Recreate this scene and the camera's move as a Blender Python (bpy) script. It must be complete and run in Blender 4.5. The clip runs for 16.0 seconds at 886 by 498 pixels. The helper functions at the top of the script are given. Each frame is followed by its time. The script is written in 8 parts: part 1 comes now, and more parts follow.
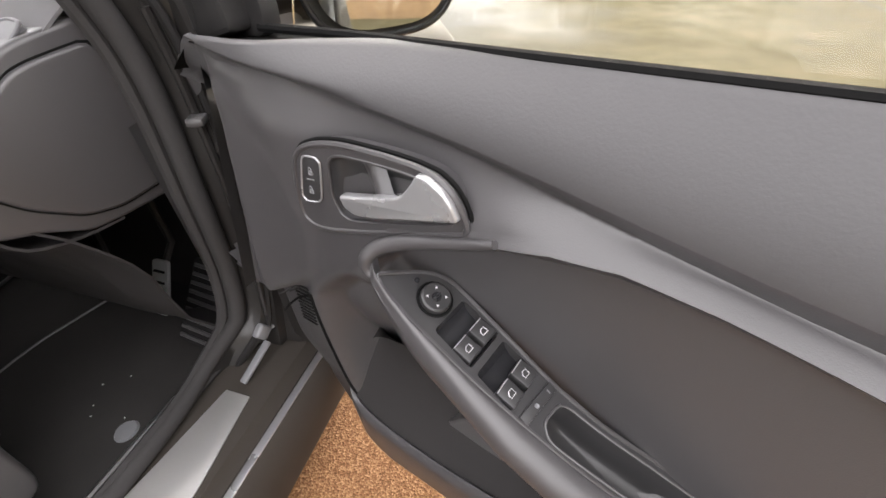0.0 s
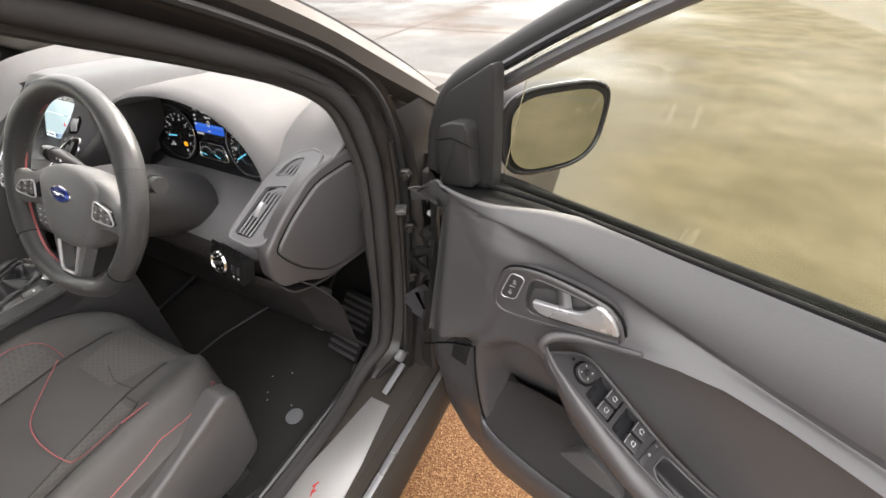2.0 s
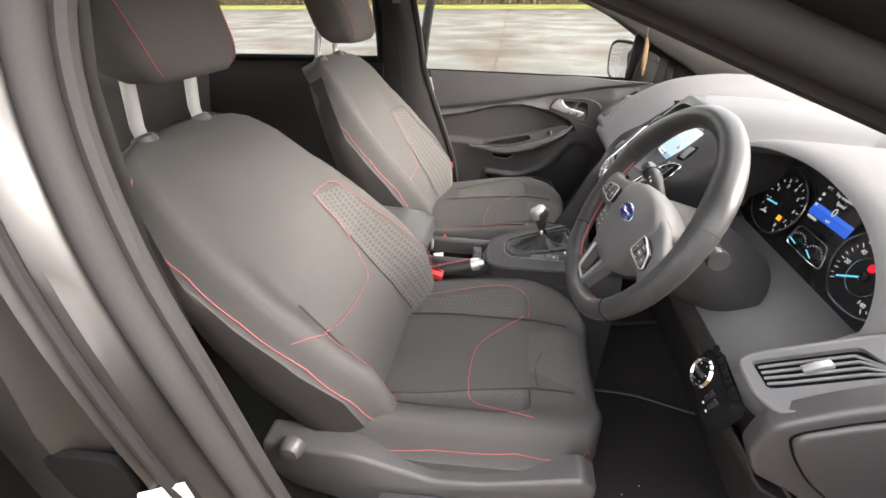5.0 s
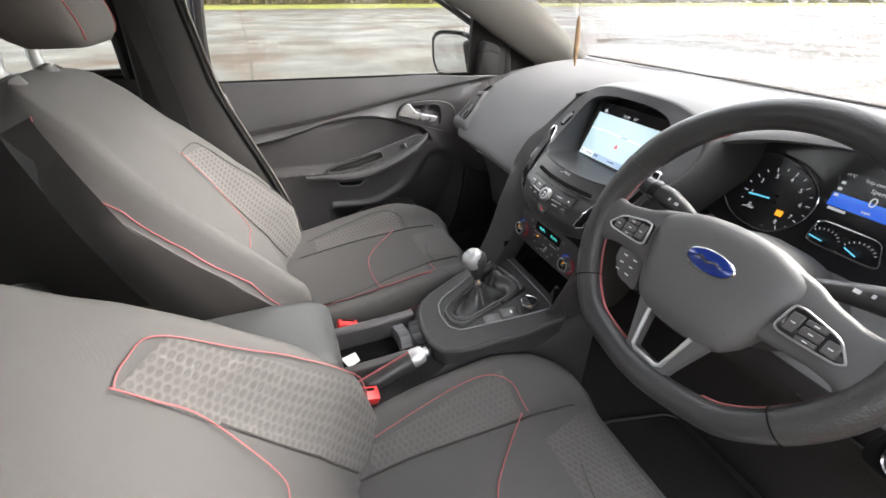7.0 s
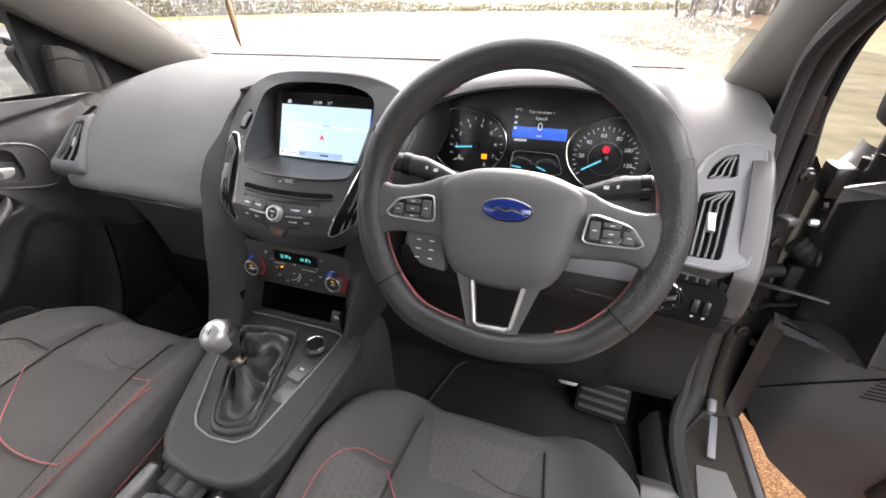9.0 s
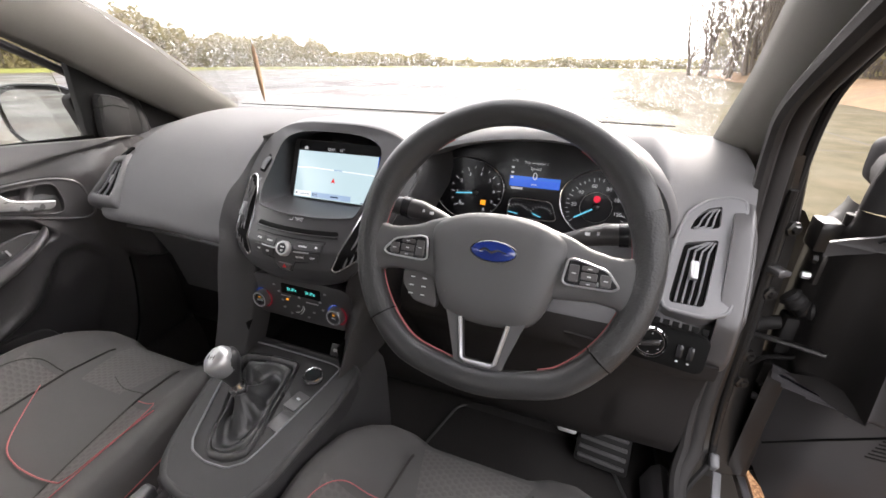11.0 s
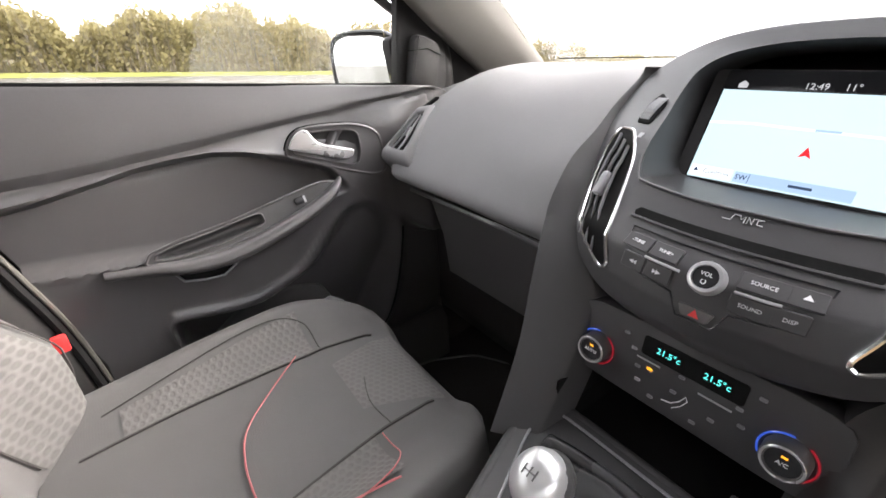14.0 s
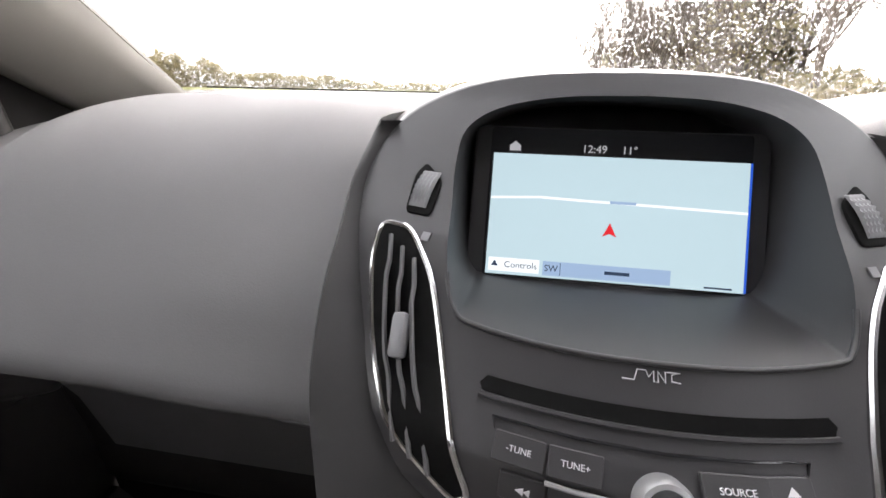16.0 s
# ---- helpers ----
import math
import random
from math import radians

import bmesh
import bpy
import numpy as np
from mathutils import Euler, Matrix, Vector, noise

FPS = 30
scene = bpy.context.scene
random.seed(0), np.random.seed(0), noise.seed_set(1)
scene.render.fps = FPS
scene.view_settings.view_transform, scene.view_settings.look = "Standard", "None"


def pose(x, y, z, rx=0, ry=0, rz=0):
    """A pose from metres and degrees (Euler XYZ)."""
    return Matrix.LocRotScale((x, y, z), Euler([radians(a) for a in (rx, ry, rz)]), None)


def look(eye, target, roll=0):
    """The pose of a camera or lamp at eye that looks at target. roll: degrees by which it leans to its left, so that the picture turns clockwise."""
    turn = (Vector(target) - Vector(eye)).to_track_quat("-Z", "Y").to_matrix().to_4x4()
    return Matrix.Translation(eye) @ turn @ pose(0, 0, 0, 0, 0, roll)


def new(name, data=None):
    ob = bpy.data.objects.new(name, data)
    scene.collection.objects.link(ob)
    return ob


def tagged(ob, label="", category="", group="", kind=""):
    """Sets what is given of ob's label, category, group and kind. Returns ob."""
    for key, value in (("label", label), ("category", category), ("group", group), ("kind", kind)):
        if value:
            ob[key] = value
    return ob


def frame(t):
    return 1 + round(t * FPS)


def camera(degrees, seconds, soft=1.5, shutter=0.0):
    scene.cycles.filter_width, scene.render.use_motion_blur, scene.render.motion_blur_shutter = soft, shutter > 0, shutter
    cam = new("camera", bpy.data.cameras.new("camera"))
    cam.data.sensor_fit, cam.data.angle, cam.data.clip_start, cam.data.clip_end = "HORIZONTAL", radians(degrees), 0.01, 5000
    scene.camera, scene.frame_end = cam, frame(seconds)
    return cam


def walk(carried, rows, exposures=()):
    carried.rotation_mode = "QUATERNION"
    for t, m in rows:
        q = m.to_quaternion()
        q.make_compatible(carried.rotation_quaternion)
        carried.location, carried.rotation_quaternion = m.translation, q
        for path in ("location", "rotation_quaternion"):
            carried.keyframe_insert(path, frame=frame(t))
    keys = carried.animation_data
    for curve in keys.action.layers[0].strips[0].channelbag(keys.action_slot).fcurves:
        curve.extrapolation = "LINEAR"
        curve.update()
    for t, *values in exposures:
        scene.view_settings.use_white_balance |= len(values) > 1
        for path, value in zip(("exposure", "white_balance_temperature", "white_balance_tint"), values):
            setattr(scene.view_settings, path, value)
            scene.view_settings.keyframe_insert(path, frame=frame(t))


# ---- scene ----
cam = camera(95.3, 16.0, soft=1.6)
PATH = [
    (0, (1.323, 0.323, 1.08), (0.822, 1.775, -0.201), -2.7),
    (0.5, (1.307, 0.392, 1.023), (0.866, 1.58, -0.524), -3.9),
    (1, (1.301, 0.381, 1.065), (0.886, 1.402, -0.604), -4.2),
    (1.5, (1.248, 0.272, 1.235), (0.757, 1.359, -0.371), -2.8),
    (2, (1.209, 0.153, 1.311), (0.478, 1.567, 0.1), -1.1),
    (2.5, (1.171, 0.082, 1.333), (0.076, 1.382, 0.28), -0.7),
    (3, (1.151, 0.094, 1.362), (-0.261, 1.035, 0.303), -0.4),
    (3.5, (1.136, 0.119, 1.401), (-0.443, 0.739, 0.34), -0.5),
    (4, (1.103, 0.18, 1.348), (-0.576, 0.415, 0.286), -0.7),
    (4.5, (1.059, 0.196, 1.312), (-0.628, 0.157, 0.24), -0.2),
    (4.7, (1.04, 0.204, 1.301), (-0.642, 0.026, 0.235), -0.3),
    (5.2, (0.974, 0.18, 1.284), (-0.69, -0.126, 0.216), -0.3),
    (5.75, (0.846, 0.101, 1.267), (-0.831, -0.076, 0.191), -0.4),
    (6.3, (0.712, 0.016, 1.253), (-0.965, 0.145, 0.172), -0.4),
    (6.8, (0.632, -0.025, 1.245), (-0.988, 0.443, 0.17), -0.2),
    (7, (0.598, -0.031, 1.24), (-0.972, 0.602, 0.174), 0.1),
    (7.5, (0.533, -0.058, 1.235), (-0.861, 0.907, 0.174), -0.2),
    (8, (0.484, -0.061, 1.213), (-0.634, 1.22, 0.161), 0.1),
    (8.5, (0.441, -0.04, 1.19), (-0.38, 1.454, 0.144), -0.1),
    (8.7, (0.428, -0.028, 1.183), (-0.273, 1.53, 0.142), -0.3),
    (9.2, (0.419, -0.016, 1.178), (-0.041, 1.644, 0.162), -0.4),
    (9.75, (0.431, -0.011, 1.181), (0.13, 1.715, 0.217), -0.2),
    (10.3, (0.448, -0.015, 1.187), (0.135, 1.742, 0.283), 0.1),
    (10.8, (0.456, -0.025, 1.188), (-0.068, 1.703, 0.329), 0.4),
    (11, (0.458, -0.042, 1.19), (-0.19, 1.654, 0.35), 0.5),
    (11.5, (0.45, -0.028, 1.165), (-0.645, 1.435, 0.353), 0.6),
    (12, (0.443, 0.014, 1.16), (-1.072, 1.03, 0.34), -0.1),
    (12.5, (0.386, 0.021, 1.102), (-1.249, 0.822, 0.274), -0.1),
    (13, (0.275, 0.048, 1.065), (-1.368, 0.828, 0.232), -0.1),
    (13.5, (0.188, 0.074, 1.039), (-1.446, 0.873, 0.208), 0.1),
    (14, (0.091, 0.112, 1.053), (-1.368, 1.201, 0.224), 0.2),
    (14.5, (0.013, 0.145, 1.075), (-1.137, 1.576, 0.282), 0.5),
    (15, (-0.052, 0.187, 1.075), (-0.887, 1.84, 0.318), 0.7),
    (15.5, (-0.078, 0.242, 1.077), (-0.601, 2.022, 0.33), 0.7),
    (16, (-0.084, 0.294, 1.076), (-0.354, 2.132, 0.335), 1.3),
]
EXPOSURES = [(0.0, 2.68, 6800, 14), (0.5, 3.15, 6900, 12), (1.0, 3.27, 7000, 7), (1.5, 2.99, 7000, 2), (2.0, 2.69, 6900, 12), (3.0, 2.35, 6600, 18), (4.5, 2.81, 6800, 14), (7.0, 2.76, 6500, 11), (8.5, 2.98, 6600, 15), (11.0, 2.68, 6700, 15), (12.0, 2.41, 6600, 15), (12.5, 2.47, 6500, 13), (13.0, 2.90, 6600, 14), (14.0, 3.17, 6600, 14), (14.5, 3.07, 6600, 14), (15.5, 2.78, 6600, 15), (16.0, 2.58, 6600, 15)]
walk(cam, [(t, look(eye, target, roll)) for t, eye, target, roll in PATH], EXPOSURES)

# ---- light ----
world = bpy.data.worlds.new("overcast_sky")
scene.world = world
world.use_nodes = True
wn, wl = world.node_tree.nodes, world.node_tree.links
sky = wn.new("ShaderNodeTexSky")
sky.sky_type, sky.sun_disc = "NISHITA", False
sky.sun_elevation, sky.sun_rotation = radians(32), radians(12)
sky.air_density, sky.dust_density, sky.ozone_density = 1.0, 4.0, 1.0
pale = wn.new("ShaderNodeHueSaturation")
pale.inputs["Saturation"].default_value = 0.22
wl.new(sky.outputs[0], pale.inputs["Color"])
cloud = wn.new("ShaderNodeMix")
cloud.data_type = "RGBA"
cloud.inputs["Factor"].default_value = 0.6
cloud.inputs["B"].default_value = (6.2, 6.3, 6.5, 1)
wl.new(pale.outputs[0], cloud.inputs["A"])
wl.new(cloud.outputs["Result"], wn["Background"].inputs[0])
wn["Background"].inputs[1].default_value = 0.15
sun_data = bpy.data.lights.new("sun", "SUN")
sun_data.energy, sun_data.angle, sun_data.color = 1.0, radians(20), (1.0, 0.95, 0.88)
sun = new("sun", sun_data)
sun.matrix_world = look((2.2, 10.0, 6.6), (0, 0, 0))
scene.view_settings.exposure = 1.65


# ---- helpers for meshes ----
def V(*a):
    return Vector(a)


def smooth(a, b, x):
    k = min(1.0, max(0.0, (x - a) / (b - a)))
    return k * k * (3 - 2 * k)


def interp(x, pts):
    """A value along a list of (x, value) pairs, eased between them."""
    if x <= pts[0][0]:
        return pts[0][1]
    for (a, p), (b, q) in zip(pts, pts[1:]):
        if x <= b:
            return p + (q - p) * (x - a) / (b - a)
    return pts[-1][1]


def curve(pts, n, closed=False):
    """A smooth line of n points through pts."""
    p = [Vector(q) for q in pts]
    k = len(p)
    out = []
    segs = k if closed else k - 1
    steps = n if closed else n - 1
    for i in range(n):
        f = i / steps * segs
        j = min(int(f), segs - 1)
        u = f - j
        if closed:
            a, b, c, d = p[(j - 1) % k], p[j], p[(j + 1) % k], p[(j + 2) % k]
        else:
            a, b, c, d = p[max(j - 1, 0)], p[j], p[j + 1], p[min(j + 2, k - 1)]
        out.append(0.5 * (2 * b + (c - a) * u + (2 * a - 5 * b + 4 * c - d) * u * u + (3 * b - a - 3 * c + d) * u ** 3))
    return out


def axes(origin, x, y):
    """A matrix from an origin and two directions; z is their cross product."""
    x = Vector(x).normalized()
    y = Vector(y)
    z = x.cross(y).normalized()
    y = z.cross(x)
    m = Matrix((x, y, z)).transposed().to_4x4()
    m.translation = origin
    return m


def loft(rings, closed=True, cap=False, wrap=False):
    bm = bmesh.new()
    vs = [[bm.verts.new(p) for p in r] for r in rings]
    pairs = list(zip(vs, vs[1:])) + ([(vs[-1], vs[0])] if wrap else [])
    for a, b in pairs:
        n = len(a)
        for i in range(n if closed else n - 1):
            j = (i + 1) % n
            bm.faces.new((a[i], a[j], b[j], b[i]))
    if cap:
        for r in (vs[0], vs[-1]):
            bm.faces.new(r)
    bmesh.ops.recalc_face_normals(bm, faces=bm.faces)
    return bm


def tube(pts, r, n=10, closed=False, flat=1.0, up=None):
    """A round bar along pts; r is a radius or one for each point; flat squashes it along up."""
    p = [Vector(q) for q in pts]
    k = len(p)
    rings, side = [], None
    for i in range(k):
        a, b = (p[i - 1], p[(i + 1) % k]) if closed else (p[max(i - 1, 0)], p[min(i + 1, k - 1)])
        t = (b - a).normalized()
        if up is not None:
            side = t.cross(Vector(up)).normalized()
        elif side is None:
            side = t.orthogonal().normalized()
        else:
            side = (side - t * side.dot(t)).normalized()
        other = t.cross(side)
        rad = r[i] if isinstance(r, (list, tuple)) else r
        rings.append([p[i] + rad * (math.cos(2 * math.pi * j / n) * side + flat * math.sin(2 * math.pi * j / n) * other) for j in range(n)])
    return loft(rings, True, not closed, closed)


def slab(outline, depth, m=None, bevel=0.0, seg=2):
    """A plate with a flat outline in x, y; its front lies at z = 0 and its back at -depth."""
    bm = bmesh.new()
    top = [bm.verts.new((q[0], q[1], 0)) for q in outline]
    low = [bm.verts.new((q[0], q[1], -depth)) for q in outline]
    f = bm.faces.new(top)
    bm.faces.new(low)
    n = len(top)
    for i in range(n):
        bm.faces.new((top[i], top[(i + 1) % n], low[(i + 1) % n], low[i]))
    bmesh.ops.recalc_face_normals(bm, faces=bm.faces)
    if bevel:
        bmesh.ops.bevel(bm, geom=list(f.edges), offset=bevel, segments=seg, profile=0.5, affect="EDGES")
    if m is not None:
        bm.transform(m)
        if m.determinant() < 0:
            bmesh.ops.reverse_faces(bm, faces=bm.faces)
    return bm


def box(sx, sy, sz, m=None, bevel=0.003, seg=2):
    bm = bmesh.new()
    bmesh.ops.create_cube(bm, size=1)
    bm.transform(Matrix.Diagonal((sx, sy, sz, 1)))
    if bevel:
        bmesh.ops.bevel(bm, geom=list(bm.edges), offset=bevel, segments=seg, profile=0.5, affect="EDGES")
    if m is not None:
        bm.transform(m)
    return bm


def lathe(prof, m=None, n=24):
    rings = [[V(r * math.cos(2 * math.pi * j / n), r * math.sin(2 * math.pi * j / n), h) for j in range(n)] for r, h in prof]
    bm = loft(rings, True, True)
    if m is not None:
        bm.transform(m)
    return bm


def merge(*parts):
    """Several pieces of one part as one mesh."""
    out = bmesh.new()
    for b in parts:
        me = bpy.data.meshes.new("piece")
        b.to_mesh(me)
        b.free()
        out.from_mesh(me)
        bpy.data.meshes.remove(me)
    return out


def rounded(w, h, r, n=5, cx=0.0, cy=0.0):
    """The outline of a rectangle with round corners."""
    out = []
    for sx, sy, a in ((1, 1, 0), (-1, 1, 90), (-1, -1, 180), (1, -1, 270)):
        for i in range(n + 1):
            t = radians(a + 90 * i / n)
            out.append((cx + sx * (w / 2 - r) + r * math.cos(t), cy + sy * (h / 2 - r) + r * math.sin(t)))
    return out


def soften(outline, r=0.3, n=4):
    """Rounds the corners of an outline by cutting each one with a small curve."""
    out, k = [], len(outline)
    for i in range(k):
        a, b, c = (Vector(outline[(i + d) % k]) for d in (-1, 0, 1))
        p, q = b + (a - b) * r, b + (c - b) * r
        for j in range(n + 1):
            u = j / n
            out.append(tuple((1 - u) ** 2 * p + 2 * u * (1 - u) * b + u * u * q))
    return out


def pierced(outer, holes, depth, m=None):
    """A plate with openings through it; its front lies at z = 0 and its back at -depth."""
    bm = bmesh.new()
    edges = []
    for lp in [outer] + list(holes):
        top = [bm.verts.new((q[0], q[1], 0)) for q in lp]
        low = [bm.verts.new((q[0], q[1], -depth)) for q in lp]
        n = len(top)
        for i in range(n):
            f = bm.faces.new((top[i], top[(i + 1) % n], low[(i + 1) % n], low[i]))
            edges.append(bm.edges.get((top[i], top[(i + 1) % n])))
    bmesh.ops.triangle_fill(bm, use_beauty=True, use_dissolve=False, edges=edges, normal=(0, 0, 1))
    bmesh.ops.recalc_face_normals(bm, faces=bm.faces)
    if m is not None:
        bm.transform(m)
    return bm


def thicken(bm, t):
    """Gives a sheet a thickness against its normals."""
    bmesh.ops.recalc_face_normals(bm, faces=bm.faces)
    bmesh.ops.solidify(bm, geom=list(bm.faces), thickness=t)
    return bm


def finish(name, bm, material, angle=38):
    me = bpy.data.meshes.new(name)
    bm.to_mesh(me)
    bm.free()
    me.polygons.foreach_set("use_smooth", [True] * len(me.polygons))
    me.set_sharp_from_angle(angle=radians(angle))
    if material:
        me.materials.append(material)
    return me


def part(name, bm, material, parent, label="", angle=38):
    ob = new(name, finish(name, bm, material, angle))
    ob.parent = parent
    if parent is not None and parent.type == "EMPTY":
        ob.matrix_parent_inverse = parent.matrix_basis.inverted()
    return tagged(ob, label)


def thing(name, at, label, category, group=""):
    ob = new(name)
    ob.empty_display_size = 0.05
    ob.matrix_basis = Matrix.Translation(at)
    return tagged(ob, label, category, group)


def single(name, bm, material, label, category, group="", kind="", angle=38):
    return tagged(new(name, finish(name, bm, material, angle)), label, category, group, kind)


def words(name, text, size, m, material, parent, align="CENTER", thin=0.0003, label=""):
    """Letters as a thin mesh; m puts them on their surface."""
    cu = bpy.data.curves.new(name, "FONT")
    cu.body, cu.size, cu.align_x, cu.align_y, cu.extrude = text, size, align, "CENTER", thin
    cu.resolution_u = 3
    tmp = bpy.data.objects.new(name, cu)
    scene.collection.objects.link(tmp)
    bpy.context.view_layer.update()
    me = bpy.data.meshes.new_from_object(tmp)
    bpy.data.objects.remove(tmp)
    me.transform(m)
    me.materials.clear()
    me.materials.append(material)
    ob = new(name, me)
    ob.parent = parent
    if parent is not None and parent.type == "EMPTY":
        ob.matrix_parent_inverse = parent.matrix_basis.inverted()
    return tagged(ob, label)


# ---- materials ----
def mat(name, col, rough=0.5, metal=0.0, grain=0.0, size=400.0, vary=0.12, vsize=7.0, spec=0.5, coat=0.0, wear=0.08, kind="NOISE"):
    """A painted, moulded or woven surface: grain is the relief's strength, size its fineness per metre, vary the patchiness of the colour."""
    m = bpy.data.materials.new(name)
    m.use_nodes = True
    nt = m.node_tree
    n, l = nt.nodes, nt.links
    b = n["Principled BSDF"]
    b.inputs["Metallic"].default_value, b.inputs["Specular IOR Level"].default_value = metal, spec
    b.inputs["Coat Weight"].default_value = coat
    b.inputs["Coat Roughness"].default_value = 0.08
    at = n.new("ShaderNodeTexCoord").outputs["Object"]
    big, fine = n.new("ShaderNodeTexNoise"), n.new("ShaderNodeTexNoise")
    big.inputs["Scale"].default_value, big.inputs["Detail"].default_value = vsize, 5
    fine.inputs["Scale"].default_value, fine.inputs["Detail"].default_value = size * 0.6, 3
    l.new(at, big.inputs["Vector"])
    l.new(at, fine.inputs["Vector"])
    mix = n.new("ShaderNodeMix")
    mix.data_type = "RGBA"
    mix.inputs["A"].default_value = [c * (1 - vary) for c in col] + [1]
    mix.inputs["B"].default_value = [min(1, c * (1 + vary) + 0.1 * wear * vary) for c in col] + [1]
    add = n.new("ShaderNodeMath")
    add.operation = "MULTIPLY_ADD"
    l.new(fine.outputs[0], add.inputs[0])
    add.inputs[1].default_value = 0.45
    l.new(big.outputs[0], add.inputs[2])
    off = n.new("ShaderNodeMath")
    off.operation = "SUBTRACT"
    l.new(add.outputs[0], off.inputs[0])
    off.inputs[1].default_value = 0.22
    l.new(off.outputs[0], mix.inputs["Factor"])
    l.new(mix.outputs["Result"], b.inputs["Base Color"])
    rg = n.new("ShaderNodeMapRange")
    rg.inputs["From Min"].default_value, rg.inputs["From Max"].default_value = 0.3, 0.7
    rg.inputs["To Min"].default_value, rg.inputs["To Max"].default_value = max(0.02, rough - wear), min(1, rough + wear)
    l.new(big.outputs[0], rg.inputs["Value"])
    l.new(rg.outputs[0], b.inputs["Roughness"])
    if grain:
        bump = n.new("ShaderNodeBump")
        bump.inputs["Strength"].default_value, bump.inputs["Distance"].default_value = grain, 0.25 / size
        if kind == "VORONOI":
            tex = n.new("ShaderNodeTexVoronoi")
            tex.feature = "SMOOTH_F1"
            tex.inputs["Scale"].default_value = size
            l.new(at, tex.inputs["Vector"])
            l.new(tex.outputs["Distance"], bump.inputs["Height"])
        elif kind == "WEAVE":
            wave = n.new("ShaderNodeTexWave")
            wave.inputs["Scale"].default_value, wave.inputs["Distortion"].default_value = size * 0.2, 1.5
            wave.inputs["Detail Scale"].default_value = 3
            wave.bands_direction = "DIAGONAL"
            l.new(at, wave.inputs["Vector"])
            l.new(wave.outputs["Fac"], bump.inputs["Height"])
        else:
            tex = n.new("ShaderNodeTexNoise")
            tex.inputs["Scale"].default_value, tex.inputs["Detail"].default_value = size, 4
            l.new(at, tex.inputs["Vector"])
            l.new(tex.outputs[0], bump.inputs["Height"])
        l.new(bump.outputs[0], b.inputs["Normal"])
    return m


def glow(name, col, strength):
    m = bpy.data.materials.new(name)
    m.use_nodes = True
    b = m.node_tree.nodes["Principled BSDF"]
    b.inputs["Base Color"].default_value = (*[c * 0.1 for c in col], 1)
    b.inputs["Roughness"].default_value = 0.15
    b.inputs["Emission Color"].default_value, b.inputs["Emission Strength"].default_value = (*col, 1), strength * 0.66
    return m


def glass(name, col, rough=0.0, ior=1.45):
    m = bpy.data.materials.new(name)
    m.use_nodes = True
    b = m.node_tree.nodes["Principled BSDF"]
    b.inputs["Base Color"].default_value, b.inputs["Roughness"].default_value = (*col, 1), rough
    b.inputs["IOR"].default_value, b.inputs["Transmission Weight"].default_value = ior, 1
    return m


SOFT = mat("soft_dash_plastic", (0.140, 0.138, 0.141), 0.72, spec=0.14, wear=0.03, grain=0.35, size=900, kind="VORONOI", vary=0.1)
TRIM = mat("door_trim_plastic", (0.054, 0.051, 0.053), 0.37, spec=0.7, wear=0.0, grain=0.3, size=1000, kind="VORONOI", vary=0.1)
PADSKIN = mat("grained_door_pad", (0.062, 0.060, 0.062), 0.48, spec=0.42, wear=0.03, grain=0.3, size=420, vary=0.1)
HARD = mat("hard_plastic", (0.074, 0.071, 0.072), 0.37, spec=0.6, grain=0.25, size=1100, kind="VORONOI", vary=0.12)
SATIN = mat("satin_grey_plastic", (0.19, 0.19, 0.20), 0.36, grain=0.08, size=1600, vary=0.06, wear=0.04)
VENTGREY = mat("grey_vent_plastic", (0.135, 0.134, 0.14), 0.42, grain=0.12, size=1400, vary=0.08)
GLOSS = mat("gloss_black_plastic", (0.020, 0.020, 0.022), 0.16, grain=0.02, size=600, vary=0.1, wear=0.04)
RUBBER = mat("black_rubber_seal", (0.018, 0.017, 0.017), 0.6, spec=0.2, grain=0.15, size=500, vary=0.2)
SEAL = mat("matt_door_seal", (0.036, 0.034, 0.034), 0.7, spec=0.2, grain=0.2, size=400, vary=0.2)
CLOTH = mat("charcoal_seat_cloth", (0.084, 0.081, 0.080), 0.9, grain=0.5, size=1700, kind="WEAVE", vary=0.10, spec=0.25)
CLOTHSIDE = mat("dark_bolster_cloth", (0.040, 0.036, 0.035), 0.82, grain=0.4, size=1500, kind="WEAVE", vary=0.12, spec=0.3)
HEADCLOTH = mat("headrest_cloth", (0.085, 0.078, 0.073), 0.86, grain=0.4, size=1500, kind="WEAVE", vary=0.12, spec=0.25)
LEATHER = mat("black_leather", (0.036, 0.036, 0.037), 0.36, grain=0.4, size=700, kind="VORONOI", vary=0.15, wear=0.1)
LEATHERPERF = mat("perforated_leather", (0.032, 0.032, 0.033), 0.45, grain=0.9, size=420, kind="VORONOI", vary=0.15)
RED = mat("red_stitching", (0.34, 0.095, 0.10), 0.75, grain=0.6, size=900, vary=0.2)
REDPLASTIC = mat("red_plastic", (0.62, 0.03, 0.03), 0.4, vary=0.08, grain=0.05)
CHROME = mat("chrome", (0.72, 0.72, 0.73), 0.14, 1.0, vary=0.04, wear=0.05)
ALU = mat("brushed_aluminium", (0.70, 0.70, 0.71), 0.38, 0.7, grain=0.08, size=900, vary=0.06, wear=0.08)
SCUFF = mat("brushed_scuff_plate", (0.42, 0.41, 0.40), 0.46, 0.6, grain=0.1, size=700, vary=0.06, wear=0.1)
